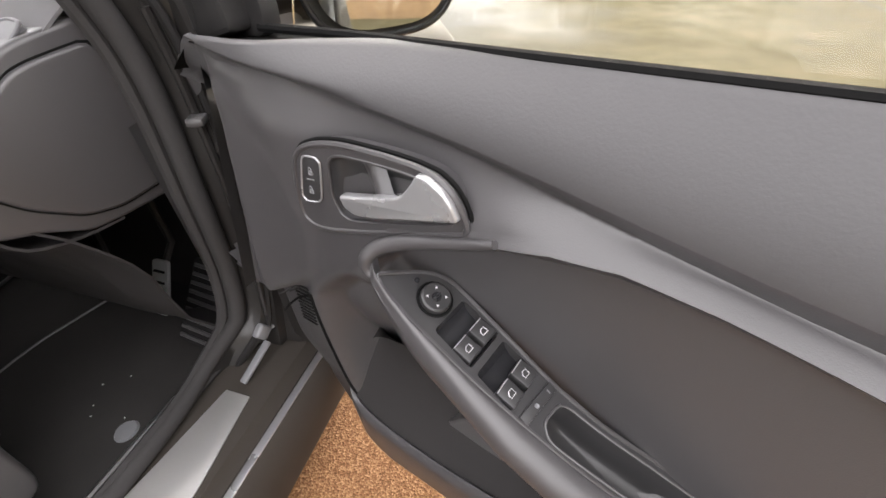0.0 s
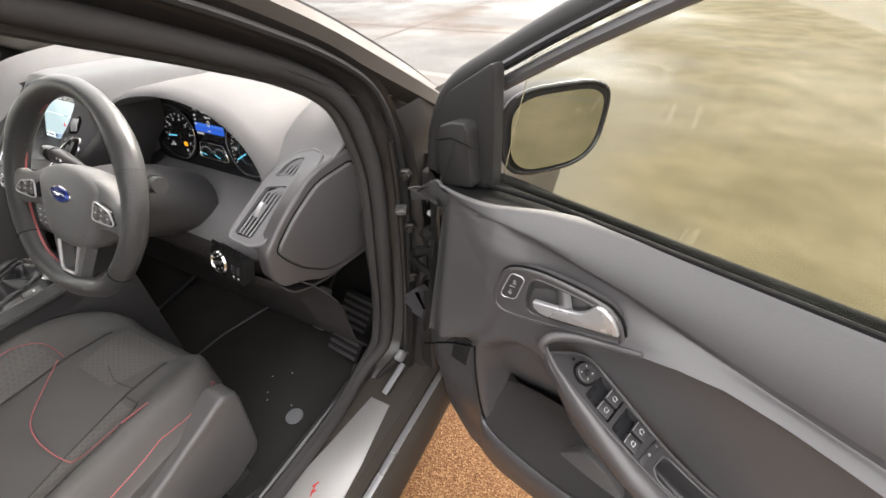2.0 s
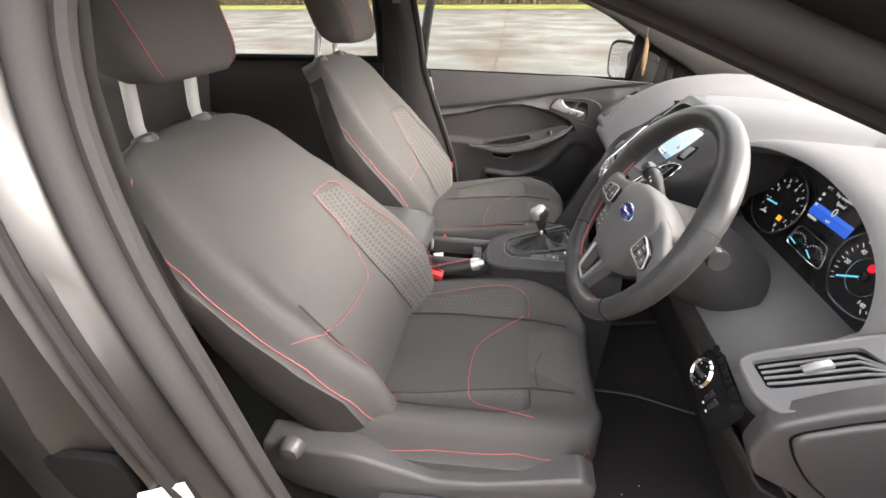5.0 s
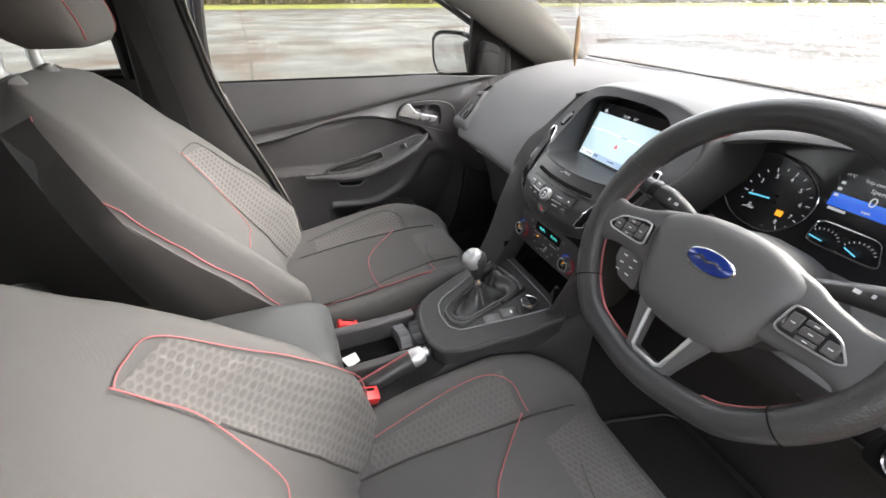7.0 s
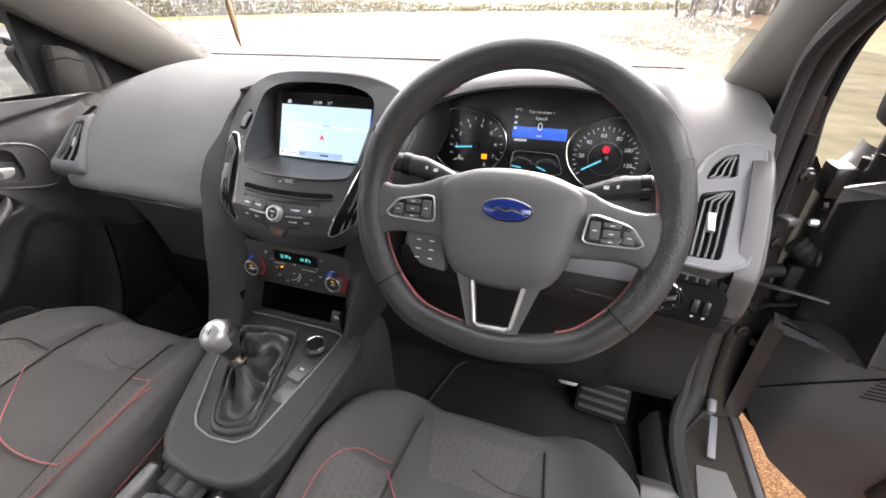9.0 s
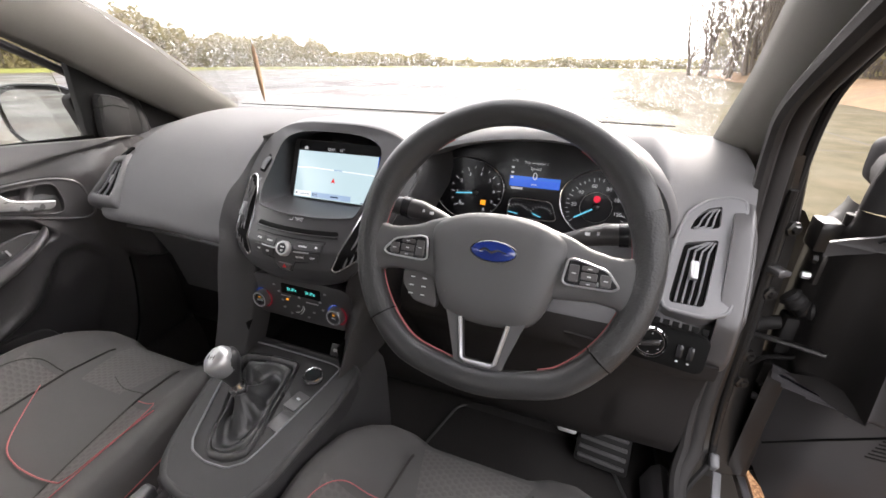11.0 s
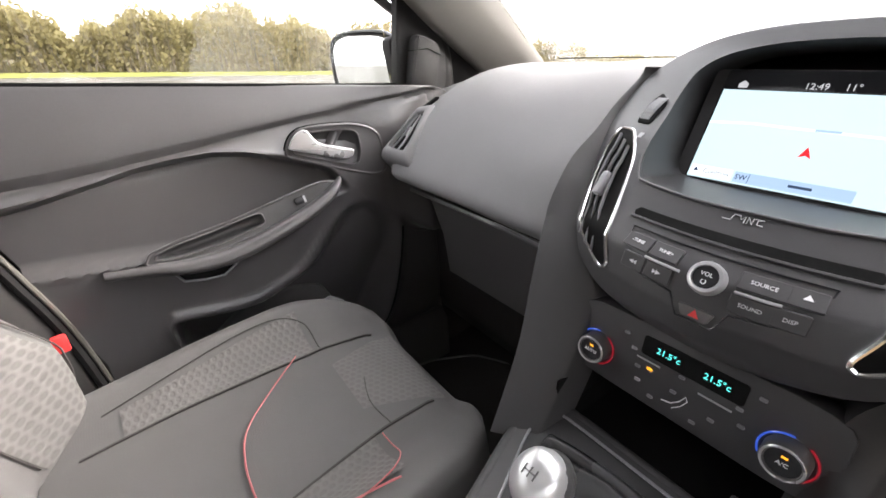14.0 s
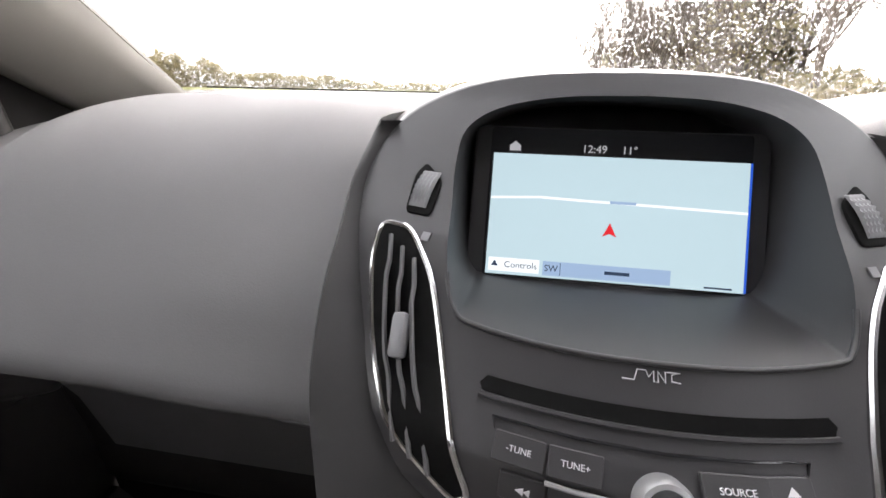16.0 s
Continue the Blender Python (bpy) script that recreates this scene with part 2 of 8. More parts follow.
FASCIA = mat("dark_fascia_plastic", (0.038, 0.037, 0.039), 0.42, wear=0.0, spec=0.45, grain=0.2, size=1300, kind="VORONOI", vary=0.1)
WHEELPAD = mat("wheel_centre_plastic", (0.092, 0.091, 0.093), 0.50, spec=0.5, wear=0.02, grain=0.25, size=1000, kind="VORONOI", vary=0.08)
SILVER = mat("silver_painted_plastic", (0.46, 0.46, 0.47), 0.3, 0.65, vary=0.05, grain=0.04, size=1500)
PAINT = mat("dark_grey_metallic_paint", (0.050, 0.043, 0.037), 0.62, 0.1, grain=0.05, size=2500, vary=0.16, spec=0.22)
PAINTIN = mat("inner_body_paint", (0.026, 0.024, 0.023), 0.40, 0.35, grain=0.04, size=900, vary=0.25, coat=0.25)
CARPET = mat("black_carpet", (0.034, 0.032, 0.031), 0.95, grain=1.0, size=1200, vary=0.35, spec=0.15)
HEADLINER = mat("pale_headlining", (0.27, 0.26, 0.235), 0.9, grain=0.3, size=1500, vary=0.06, spec=0.2)
PILLARTRIM = mat("grey_pillar_trim", (0.083, 0.077, 0.068), 0.72, grain=0.25, size=1300, vary=0.06)
PRINT = mat("white_print", (0.72, 0.72, 0.74), 0.5, vary=0.03)
CONSOLE = mat("black_console_plastic", (0.040, 0.039, 0.040), 0.55, spec=0.32, grain=0.2, size=1200, kind="VORONOI", vary=0.1, wear=0.02)
SWPANEL = mat("black_switch_plastic", (0.034, 0.033, 0.034), 0.34, grain=0.1, size=1500, vary=0.08)
DARKTRIM = mat("dark_rear_trim", (0.028, 0.026, 0.026), 0.72, spec=0.15, grain=0.25, size=900, kind="VORONOI", vary=0.15)
# Near-black for black parts; also paints the shade inside ducts and slots.
DARKHOLE = mat("black_plastic_and_hole_shade", (0.007, 0.007, 0.007), 0.8, spec=0.06, vary=0.2)
WHITE = mat("white_plastic", (0.75, 0.75, 0.74), 0.4, vary=0.05)
BLUE = mat("blue_enamel", (0.012, 0.03, 0.19), 0.18, vary=0.06, coat=1.0)
SCREENGLOW = glow("map_display", (0.56, 0.75, 0.81), 0.24)
SCREENBLUE = glow("map_bar_display", (0.34, 0.48, 0.68), 0.25)
SCREENPALE = glow("map_road_display", (0.85, 0.93, 0.95), 0.3)
SCREENRED = glow("map_arrow_display", (0.75, 0.03, 0.04), 0.25)
LITWHITE = glow("lit_white", (0.85, 0.88, 0.92), 0.12)
LITBLUE = glow("lit_blue", (0.03, 0.13, 0.70), 0.22)
LITCYAN = glow("lit_cyan", (0.15, 0.62, 0.85), 0.25)
LITGREEN = glow("lit_green", (0.10, 0.80, 0.72), 0.28)
LITAMBER = glow("lit_amber", (1.0, 0.40, 0.03), 0.3)
LITRED = glow("lit_red", (0.9, 0.02, 0.06), 0.2)
LITDIMBLUE = glow("dim_lit_blue", (0.04, 0.10, 0.55), 0.16)
LITDIMRED = glow("dim_lit_red", (0.55, 0.02, 0.04), 0.08)
MIRROR = mat("mirror_glass", (0.60, 0.61, 0.61), 0.02, 1.0, vary=0.0, wear=0.0)
PANE = glass("window_glass", (0.92, 0.94, 0.87), 0.0, 1.3)
# Dark tint is added to hold back light from behind the cabin.
BACKPANE = glass("cabin_dimming_glass", (0.30, 0.31, 0.30), 0.0, 1.4)
SCREENPANE = glass("windscreen_glass", (0.97, 0.985, 0.975))
WATER = glass("rain_water", (1, 1, 1), 0.0, 1.33)

# ---- the yard ----
JOINT_ANGLE, JOINT_STEP, JOINT_AT = radians(1.5), 7.9, V(-3.3, 7.75, 0)


def ground_material():
    """Wet concrete slabs with damp stains, turning to brown grit beside the car."""
    m = bpy.data.materials.new("wet_yard_concrete")
    m.use_nodes = True
    n, l = m.node_tree.nodes, m.node_tree.links
    b = n["Principled BSDF"]
    at = n.new("ShaderNodeTexCoord").outputs["Object"]

    def noise_at(scale, detail=6):
        t = n.new("ShaderNodeTexNoise")
        t.inputs["Scale"].default_value, t.inputs["Detail"].default_value = scale, detail
        l.new(at, t.inputs["Vector"])
        return t.outputs[0]

    def ramp(src, stops):
        r = n.new("ShaderNodeValToRGB")
        els = r.color_ramp.elements
        els[0].position, els[0].color = stops[0][0], (*stops[0][1], 1)
        els[1].position, els[1].color = stops[-1][0], (*stops[-1][1], 1)
        for p, c in stops[1:-1]:
            e = els.new(p)
            e.color = (*c, 1)
        l.new(src, r.inputs[0])
        return r.outputs[0]

    def mix(f, a, c, mode="MIX"):
        x = n.new("ShaderNodeMix")
        x.data_type, x.blend_type = "RGBA", mode
        for s, k in ((f, "Factor"), (a, "A"), (c, "B")):
            if isinstance(s, (int, float)):
                x.inputs[k].default_value = s
            else:
                l.new(s, x.inputs[k])
        return x.outputs["Result"]

    slab_c = ramp(noise_at(0.35), [(0.3, (0.052, 0.049, 0.046)), (0.5, (0.067, 0.064, 0.060)), (0.7, (0.082, 0.079, 0.075))])
    stain = ramp(noise_at(0.18, 3), [(0.48, (1, 1, 1)), (0.64, (0.78, 0.68, 0.58))])
    col = mix(1.0, slab_c, stain, "MULTIPLY")
    for a_ in (JOINT_ANGLE, JOINT_ANGLE + math.pi / 2):
        across = n.new("ShaderNodeVectorMath")
        across.operation = "DOT_PRODUCT"
        l.new(at, across.inputs[0])
        way = V(-math.sin(a_), math.cos(a_), 0) / JOINT_STEP
        across.inputs[1].default_value = way
        shift = n.new("ShaderNodeMath")
        shift.operation = "SUBTRACT"
        l.new(across.outputs["Value"], shift.inputs[0])
        shift.inputs[1].default_value = JOINT_AT.dot(way)
        near_j = n.new("ShaderNodeMath")
        near_j.operation = "PINGPONG"
        l.new(shift.outputs[0], near_j.inputs[0])
        near_j.inputs[1].default_value = 0.5
        ragged = n.new("ShaderNodeMath")
        ragged.operation = "MULTIPLY_ADD"
        l.new(noise_at(0.55, 5), ragged.inputs[0])
        ragged.inputs[1].default_value = 0.55
        l.new(near_j.outputs[0], ragged.inputs[2])
        col = mix(1.0, col, ramp(ragged.outputs[0], [(0.20, (0.66, 0.42, 0.29)), (0.27, (0.80, 0.62, 0.50)), (0.36, (1, 1, 1))]), "MULTIPLY")
    grit = n.new("ShaderNodeTexVoronoi")
    grit.inputs["Scale"].default_value = 230
    l.new(at, grit.inputs["Vector"])
    grit_c = ramp(grit.outputs["Color"], [(0.1, (0.082, 0.040, 0.019)), (0.5, (0.130, 0.066, 0.031)), (0.9, (0.225, 0.132, 0.070))])
    near = n.new("ShaderNodeVectorMath")
    near.operation = "DISTANCE"
    l.new(at, near.inputs[0])
    near.inputs[1].default_value = (0.7, 0.2, 0)
    wob = n.new("ShaderNodeMath")
    wob.operation = "MULTIPLY_ADD"
    l.new(noise_at(0.9), wob.inputs[0])
    wob.inputs[1].default_value = 1.6
    l.new(near.outputs["Value"], wob.inputs[2])
    rng = n.new("ShaderNodeMapRange")
    l.new(wob.outputs[0], rng.inputs["Value"])
    rng.inputs["From Min"].default_value, rng.inputs["From Max"].default_value = 1.9, 2.7
    rng.inputs["To Min"].default_value, rng.inputs["To Max"].default_value = 1, 0
    # Towards +x the ground turns darker, olive and rougher.
    side = n.new("ShaderNodeSeparateXYZ")
    l.new(at, side.inputs[0])
    lane = n.new("ShaderNodeMath")
    lane.operation = "MULTIPLY_ADD"
    l.new(noise_at(0.35), lane.inputs[0])
    lane.inputs[1].default_value = 5.0
    l.new(side.outputs["X"], lane.inputs[2])
    olive_side = n.new("ShaderNodeMapRange")
    l.new(lane.outputs[0], olive_side.inputs["Value"])
    olive_side.inputs["From Min"].default_value, olive_side.inputs["From Max"].default_value = 2.2, 4.2
    olive_c = ramp(noise_at(2.2), [(0.3, (0.062, 0.053, 0.030)), (0.5, (0.078, 0.067, 0.039)), (0.72, (0.100, 0.083, 0.052))])
    col = mix(olive_side.outputs[0], col, olive_c)
    wet = n.new("ShaderNodeMapRange")
    l.new(noise_at(0.5, 4), wet.inputs["Value"])
    wet.inputs["From Min"].default_value, wet.inputs["From Max"].default_value = 0.4, 0.62
    wet.inputs["To Min"].default_value, wet.inputs["To Max"].default_value = 0.62, 0.40
    l.new(mix(rng.outputs[0], col, grit_c), b.inputs["Base Color"])
    dry = n.new("ShaderNodeMath")
    dry.operation = "MULTIPLY_ADD"
    l.new(olive_side.outputs[0], dry.inputs[0])
    dry.inputs[1].default_value = 0.35
    l.new(wet.outputs[0], dry.inputs[2])
    l.new(dry.outputs[0], b.inputs["Roughness"])
    sheen = n.new("ShaderNodeMapRange")
    l.new(olive_side.outputs[0], sheen.inputs["Value"])
    sheen.inputs["To Min"].default_value, sheen.inputs["To Max"].default_value = 0.08, 0.04
    l.new(sheen.outputs[0], b.inputs["Specular IOR Level"])
    bump = n.new("ShaderNodeBump")
    bump.inputs["Strength"].default_value, bump.inputs["Distance"].default_value = 0.5, 0.004
    l.new(grit.outputs["Distance"], bump.inputs["Height"])
    l.new(bump.outputs[0], b.inputs["Normal"])
    return m


GROUND = ground_material()
bm = bmesh.new()
bmesh.ops.create_grid(bm, x_segments=8, y_segments=8, size=900)
single("ground", bm, GROUND, "wet pale concrete yard with brown grit beside the car", "ground", kind="structure")

# slab joints, proud by a hair so that they read as tarred seams
TAR = mat("tar_joint", (0.06, 0.055, 0.05), 0.85, spec=0.1, grain=0.4, size=80, vary=0.3)
joints = []
for k in range(-9, 16):
    for way in (0, 1):
        a = JOINT_ANGLE + way * math.pi / 2
        d = V(math.cos(a), math.sin(a), 0)
        c = JOINT_AT + V(0, 0, 0.003) + V(-d.y, d.x, 0) * k * JOINT_STEP
        side_v = V(-d.y, d.x, 0) * 0.022
        bmj = bmesh.new()
        line = [c + d * s + V(-d.y, d.x, 0) * 0.03 * math.sin(s * 1.7 + k) for s in (-44, -30, -18, -9, -4, 0, 4, 9, 18, 30, 44)]
        lo = [bmj.verts.new(p - side_v) for p in line]
        hi = [bmj.verts.new(p + side_v) for p in line]
        for i in range(len(line) - 1):
            bmj.faces.new((lo[i], lo[i + 1], hi[i + 1], hi[i]))
        joints.append(bmj)
single("slab_joint", merge(*joints), TAR, "dark tarred joints between the concrete slabs", "joint", kind="structure")

GRASS = mat("winter_grass", (0.125, 0.13, 0.03), 0.9, grain=1.0, size=14, vary=0.45, vsize=0.6, spec=0.2)
LEAFLITTER = mat("leaf_litter_bank", (0.17, 0.105, 0.055), 0.9, grain=1.0, size=9, vary=0.5, vsize=1.2, spec=0.2)
TWIG = mat("bare_twigs", (0.13, 0.105, 0.08), 0.85, grain=0.5, size=60, vary=0.3)
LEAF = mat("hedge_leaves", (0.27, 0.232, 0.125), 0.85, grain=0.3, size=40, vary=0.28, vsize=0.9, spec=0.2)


def let_light_through(m, share):
    """Thin leaves pass some of the light that falls on their far side."""
    n, l = m.node_tree.nodes, m.node_tree.links
    b, out = n["Principled BSDF"], n["Material Output"]
    thin, both_ = n.new("ShaderNodeBsdfTranslucent"), n.new("ShaderNodeMixShader")
    l.new(b.inputs["Base Color"].links[0].from_socket, thin.inputs["Color"])
    both_.inputs[0].default_value = share
    l.new(b.outputs[0], both_.inputs[1])
    l.new(thin.outputs[0], both_.inputs[2])
    l.new(both_.outputs[0], out.inputs["Surface"])


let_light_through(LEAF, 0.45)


def strip(a, b, width, name, material, label, height=0.25):
    """A low grassy bank along a line on the ground."""
    a, b = V(*a, 0), V(*b, 0)
    d = (b - a).normalized()
    s = V(-d.y, d.x, 0)
    rings = []
    for i in range(41):
        p = a + (b - a) * (i / 40)
        wob = noise.noise(p * 0.15) * 0.8
        prof = ((0, -0.02), (0.3, 0.06), (1.2, height * 0.6), (width * 0.5, height), (width, height * 1.1), (width + 0.2, -0.02))
        rings.append([p + s * (w + (wob if w < 1 else 0)) + V(0, 0, z + 0.05 * noise.noise(p * 0.6 + V(w, 0, 0))) for w, z in prof])
    single(name, loft(rings, False), material, label, "grass", kind="structure", angle=80)


strip((-45, -60), (-52, 48), 7, "grass_verge", GRASS, "rough winter grass verge along the yard's edge")
strip((-52, 48), (-40, 104), 8, "grass_verge", GRASS, "rough winter grass verge along the yard's edge")
strip((-42, 104), (30, 96), 8, "grass_verge", GRASS, "rough winter grass verge at the yard's far end")
strip((12, 90), (9.0, 30), 5, "leaf_bank", LEAFLITTER, "bank of dead leaves and grass under bare trees", 0.5)
strip((6.5, 7), (6.0, -45), 5, "leaf_bank", LEAFLITTER, "bank of dead leaves and grass under bare trees", 0.5)
strip((9.0, 30), (6.5, 7), 5, "leaf_bank", LEAFLITTER, "bank of dead leaves and grass under bare trees", 0.6)


def hedge(a, b, high, deep, count, seed, name, label, fine=1.0):
    """A thicket: many small leaf cards and twigs along a line, ragged at its top."""
    rnd = random.Random(seed)
    a, b = V(*a, 0), V(*b, 0)
    d = (b - a)
    s = V(-d.y, d.x, 0).normalized()
    verts, faces, wood, wfaces = [], [], [], []
    for i in range(count):
        u = rnd.random()
        base = a + d * u + s * rnd.random() * deep
        top = high * (0.62 + 0.42 * noise.noise(V(base.x * 0.13, base.y * 0.13, seed)) + 0.25 * noise.noise(V(base.x * 0.6, base.y * 0.6, 3)))
        z = top * (rnd.random() ** 0.75)
        c = base + V(0, 0, z)
        r = rnd.uniform(0.08, 0.26) * fine
        if i % 4 == 0:
            c = a + d * u + s * deep * rnd.uniform(0.4, 0.8) + V(0, 0, z * 0.84)
            r = rnd.uniform(0.35, 0.75) * fine
        t = V(rnd.gauss(0, 1), rnd.gauss(0, 1), rnd.gauss(0, 1)).normalized()
        o = t.orthogonal().normalized() * r
        t = t * r * 1.4
        k = len(verts)
        verts += [c - o, c + t * 0.6, c + o, c - t]
        faces.append((k, k + 1, k + 2, k + 3))
    for i in range(int(count / (20 if fine == 1.0 else 4))):
        base = a + d * rnd.random() + s * rnd.random() * deep
        top = high * (0.8 + 0.5 * noise.noise(V(base.x * 0.13, base.y * 0.13, seed)))
        p = base
        q = base + V(rnd.gauss(0, 0.5), rnd.gauss(0, 0.5), max(1.0, top * rnd.uniform(0.7, 1.25)))
        w = s.cross(V(0, 0, 1)) * rnd.uniform(0.012, 0.03)
        k = len(wood)
        wood += [p - w, p + w, q + w * 0.2, q - w * 0.2]
        wfaces.append((k, k + 1, k + 2, k + 3))
    # the dense heart of the thicket, lumpy and lower than its twigs
    n_heart = max(20, int(d.length / 0.5))
    for i in range(n_heart + 1):
        p = a + d * (i / n_heart)
        for j in range(7):
            base = p + s * deep * (0.25 + 0.5 * j / 6) + V(rnd.gauss(0, 0.12), rnd.gauss(0, 0.12), 0)
            top = high * (0.62 + 0.42 * noise.noise(V(base.x * 0.13, base.y * 0.13, seed)))
            verts.append(V(base.x, base.y, max(0.1, top * (0.02, 0.42, 0.70, 0.80, 0.70, 0.42, 0.02)[j] + rnd.gauss(0, 0.10) * high * 0.35)))
            if i and j:
                k = len(verts) - 1
                faces.append((k - 8, k - 7, k, k - 1))
    me = bpy.data.meshes.new(name)
    me.from_pydata(verts + wood, [], faces + [tuple(v + len(verts) for v in f) for f in wfaces])
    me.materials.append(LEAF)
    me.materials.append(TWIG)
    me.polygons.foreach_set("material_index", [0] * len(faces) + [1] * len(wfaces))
    tagged(new(name, me), label, "hedge", kind="stuff")


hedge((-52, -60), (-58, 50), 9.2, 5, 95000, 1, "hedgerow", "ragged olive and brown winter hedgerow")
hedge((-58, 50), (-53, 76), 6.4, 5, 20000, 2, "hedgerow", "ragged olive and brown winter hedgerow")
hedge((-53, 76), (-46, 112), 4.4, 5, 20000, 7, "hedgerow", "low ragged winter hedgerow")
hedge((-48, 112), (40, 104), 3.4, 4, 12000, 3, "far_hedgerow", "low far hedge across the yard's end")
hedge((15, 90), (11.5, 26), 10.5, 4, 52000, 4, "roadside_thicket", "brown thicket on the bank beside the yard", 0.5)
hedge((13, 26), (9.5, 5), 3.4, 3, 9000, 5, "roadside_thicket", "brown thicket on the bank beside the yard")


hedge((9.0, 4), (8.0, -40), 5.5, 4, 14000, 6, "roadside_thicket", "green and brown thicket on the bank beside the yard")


def bare_tree(at, high, seed):
    """A leafless tree: a tapered trunk with limbs that fork into fine twigs."""
    rnd = random.Random(seed)
    tree = thing("bare_tree", (*at, 0.3), "leafless winter tree with many fine grey-brown twigs", "tree", "bare trees")
    trunk, fine = [], []

    def grow(p, d, length, r, level):
        pts, rads = [p], [r]
        for i in range(4):
            d = (d + V(rnd.gauss(0, 0.11), rnd.gauss(0, 0.11), 0.05)).normalized()
            pts.append(pts[-1] + d * length / 4)
            rads.append(r * (1 - 0.17 * (i + 1)))
        (trunk if level < 2 else fine).append(tube(pts, rads, 6 if level < 2 else 3))
        if level < 4:
            for k in range(5 if level else 8):
                j = rnd.randint(1, 4)
                out = (d + V(rnd.gauss(0, 0.5), rnd.gauss(0, 0.5), rnd.uniform(0.0, 0.5))).normalized()
                grow(pts[j], out, length * rnd.uniform(0.45, 0.68), max(0.017, rads[j] * 0.55), level + 1)

    grow(V(*at, 0.0), V(0, 0, 1), high * 0.5, high * 0.018, 0)
    part("trunk", merge(*trunk), TWIG, tree, "", 60)
    part("crown", merge(*fine), TWIG, tree, "fine leafless twigs", 80)


for i, (x, y, h) in enumerate(((11.5, 46, 14), (13.0, 36, 13), (12.5, 29, 12), (10.5, 62, 15), (13.5, 22, 11), (15.0, 26, 12), (14.5, 18, 10), (16.5, 21, 11), (11.0, 40, 12), (18.0, 17, 10), (12.0, 10, 11), (13.0, 5, 10), (12.0, -2, 11), (9.0, 60, 14), (10.2, 57, 15), (11.0, 52, 14), (10.4, 47, 13), (12.2, 44, 14), (12.8, 50, 15), (11.8, 38, 12), (14.0, 33, 13), (16.0, 30, 12))):
    bare_tree((x, y), h, 40 + i)

# ---- car body ----
body = thing("car_body", (0, 0, 0.15), "dark grey hatchback bodyshell, driver's door aperture standing open", "car body")


def mirror_x(bm):
    bm.transform(Matrix.Diagonal((-1, 1, 1, 1)))
    bmesh.ops.reverse_faces(bm, faces=bm.faces)
    return bm


# the door aperture on the driver's side, round from the roof to the sill and up the centre pillar
APERTURE = [(0.605, -0.02, 1.372), (0.625, 0.14, 1.336), (0.64, 0.27, 1.292), (0.656, 0.39, 1.246), (0.674, 0.52, 1.196),
            (0.693, 0.64, 1.142), (0.713, 0.712, 1.085), (0.726, 0.742, 1.0), (0.735, 0.750, 0.9), (0.738, 0.737, 0.72),
            (0.735, 0.727, 0.56), (0.735, 0.690, 0.455), (0.738, 0.60, 0.402), (0.745, 0.46, 0.388), (0.735, 0.2, 0.378), (0.73, 0.0, 0.382),
            (0.735, -0.085, 0.45), (0.752, -0.10, 0.62), (0.757, -0.125, 0.88), (0.730, -0.180, 1.06), (0.687, -0.220, 1.2),
            (0.648, -0.215, 1.31), (0.620, -0.155, 1.37)]
ring = curve(APERTURE, 110, True)
mid = sum(ring, V(0, 0, 0)) / len(ring)


def grown(p, out, dx):
    d = V(0, p.y - mid.y, p.z - mid.z).normalized()
    k = 1.0 if p.z > 0.45 else 0.55
    low = smooth(0.47, 0.40, p.z)
    return V(p.x + dx * (1 - 0.7 * low) - 0.03 * low, p.y, p.z - (0.05 * low if out > 0.03 else 0)) + d * out * k


part("door_seal", tube([grown(p, 0.012, 0.006) for p in ring], 0.017, 10, True), SEAL, body, "black rubber door seal")
part("seal_lip", tube([grown(p, -0.004, -0.016) for p in ring], 0.011, 8, True), SEAL, body, "matt lip of the door seal")
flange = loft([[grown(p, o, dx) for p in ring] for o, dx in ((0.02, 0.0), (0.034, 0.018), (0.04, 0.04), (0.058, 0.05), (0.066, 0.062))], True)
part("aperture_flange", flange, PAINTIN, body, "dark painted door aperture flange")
part("outer_seal", tube([grown(p, 0.05, 0.052) for p in ring], 0.007, 8, True), RUBBER, body, "thin outer weather strip")

# outer skin: roof rail and windscreen pillar in body paint
rail_in = [V(0.662, -1.2, 1.43), V(0.672, -0.5, 1.447), V(0.676, -0.05, 1.428), V(0.688, 0.2, 1.378), V(0.706, 0.42, 1.305), V(0.733, 0.63, 1.215), V(0.775, 0.82, 1.10), V(0.81, 0.98, 1.0), V(0.83, 1.10, 0.93)]
rail_up = [V(0.60, -1.2, 1.45), V(0.61, -0.5, 1.472), V(0.62, -0.05, 1.455), V(0.645, 0.25, 1.405), V(0.668, 0.48, 1.32), V(0.695, 0.71, 1.222), V(0.722, 0.90, 1.115), V(0.735, 1.05, 1.02), V(0.745, 1.16, 0.965)]
a, b = curve(rail_in, 50), curve(rail_up, 50)
skin = []
for p, q in zip(a, b):
    m1 = p.lerp(q, 0.35) + V(0.022, 0, 0.008)
    m2 = p.lerp(q, 0.75) + V(0.016, 0, 0.013)
    skin.append([p + V(-0.03, 0, -0.02), p, m1, m2, q, q + V(-0.02, 0, -0.012)])
part("roof_rail", merge(loft(skin, False), mirror_x(loft(skin, False))), PAINT, body, "brown-grey metallic roof rail and windscreen pillar")
drip = [p.lerp(q, 0.98) + V(0.004, 0, 0.008) for p, q in zip(a, b)]
part("drip_strip", tube(drip, 0.006, 6), RUBBER, body, "black strip along the windscreen pillar")

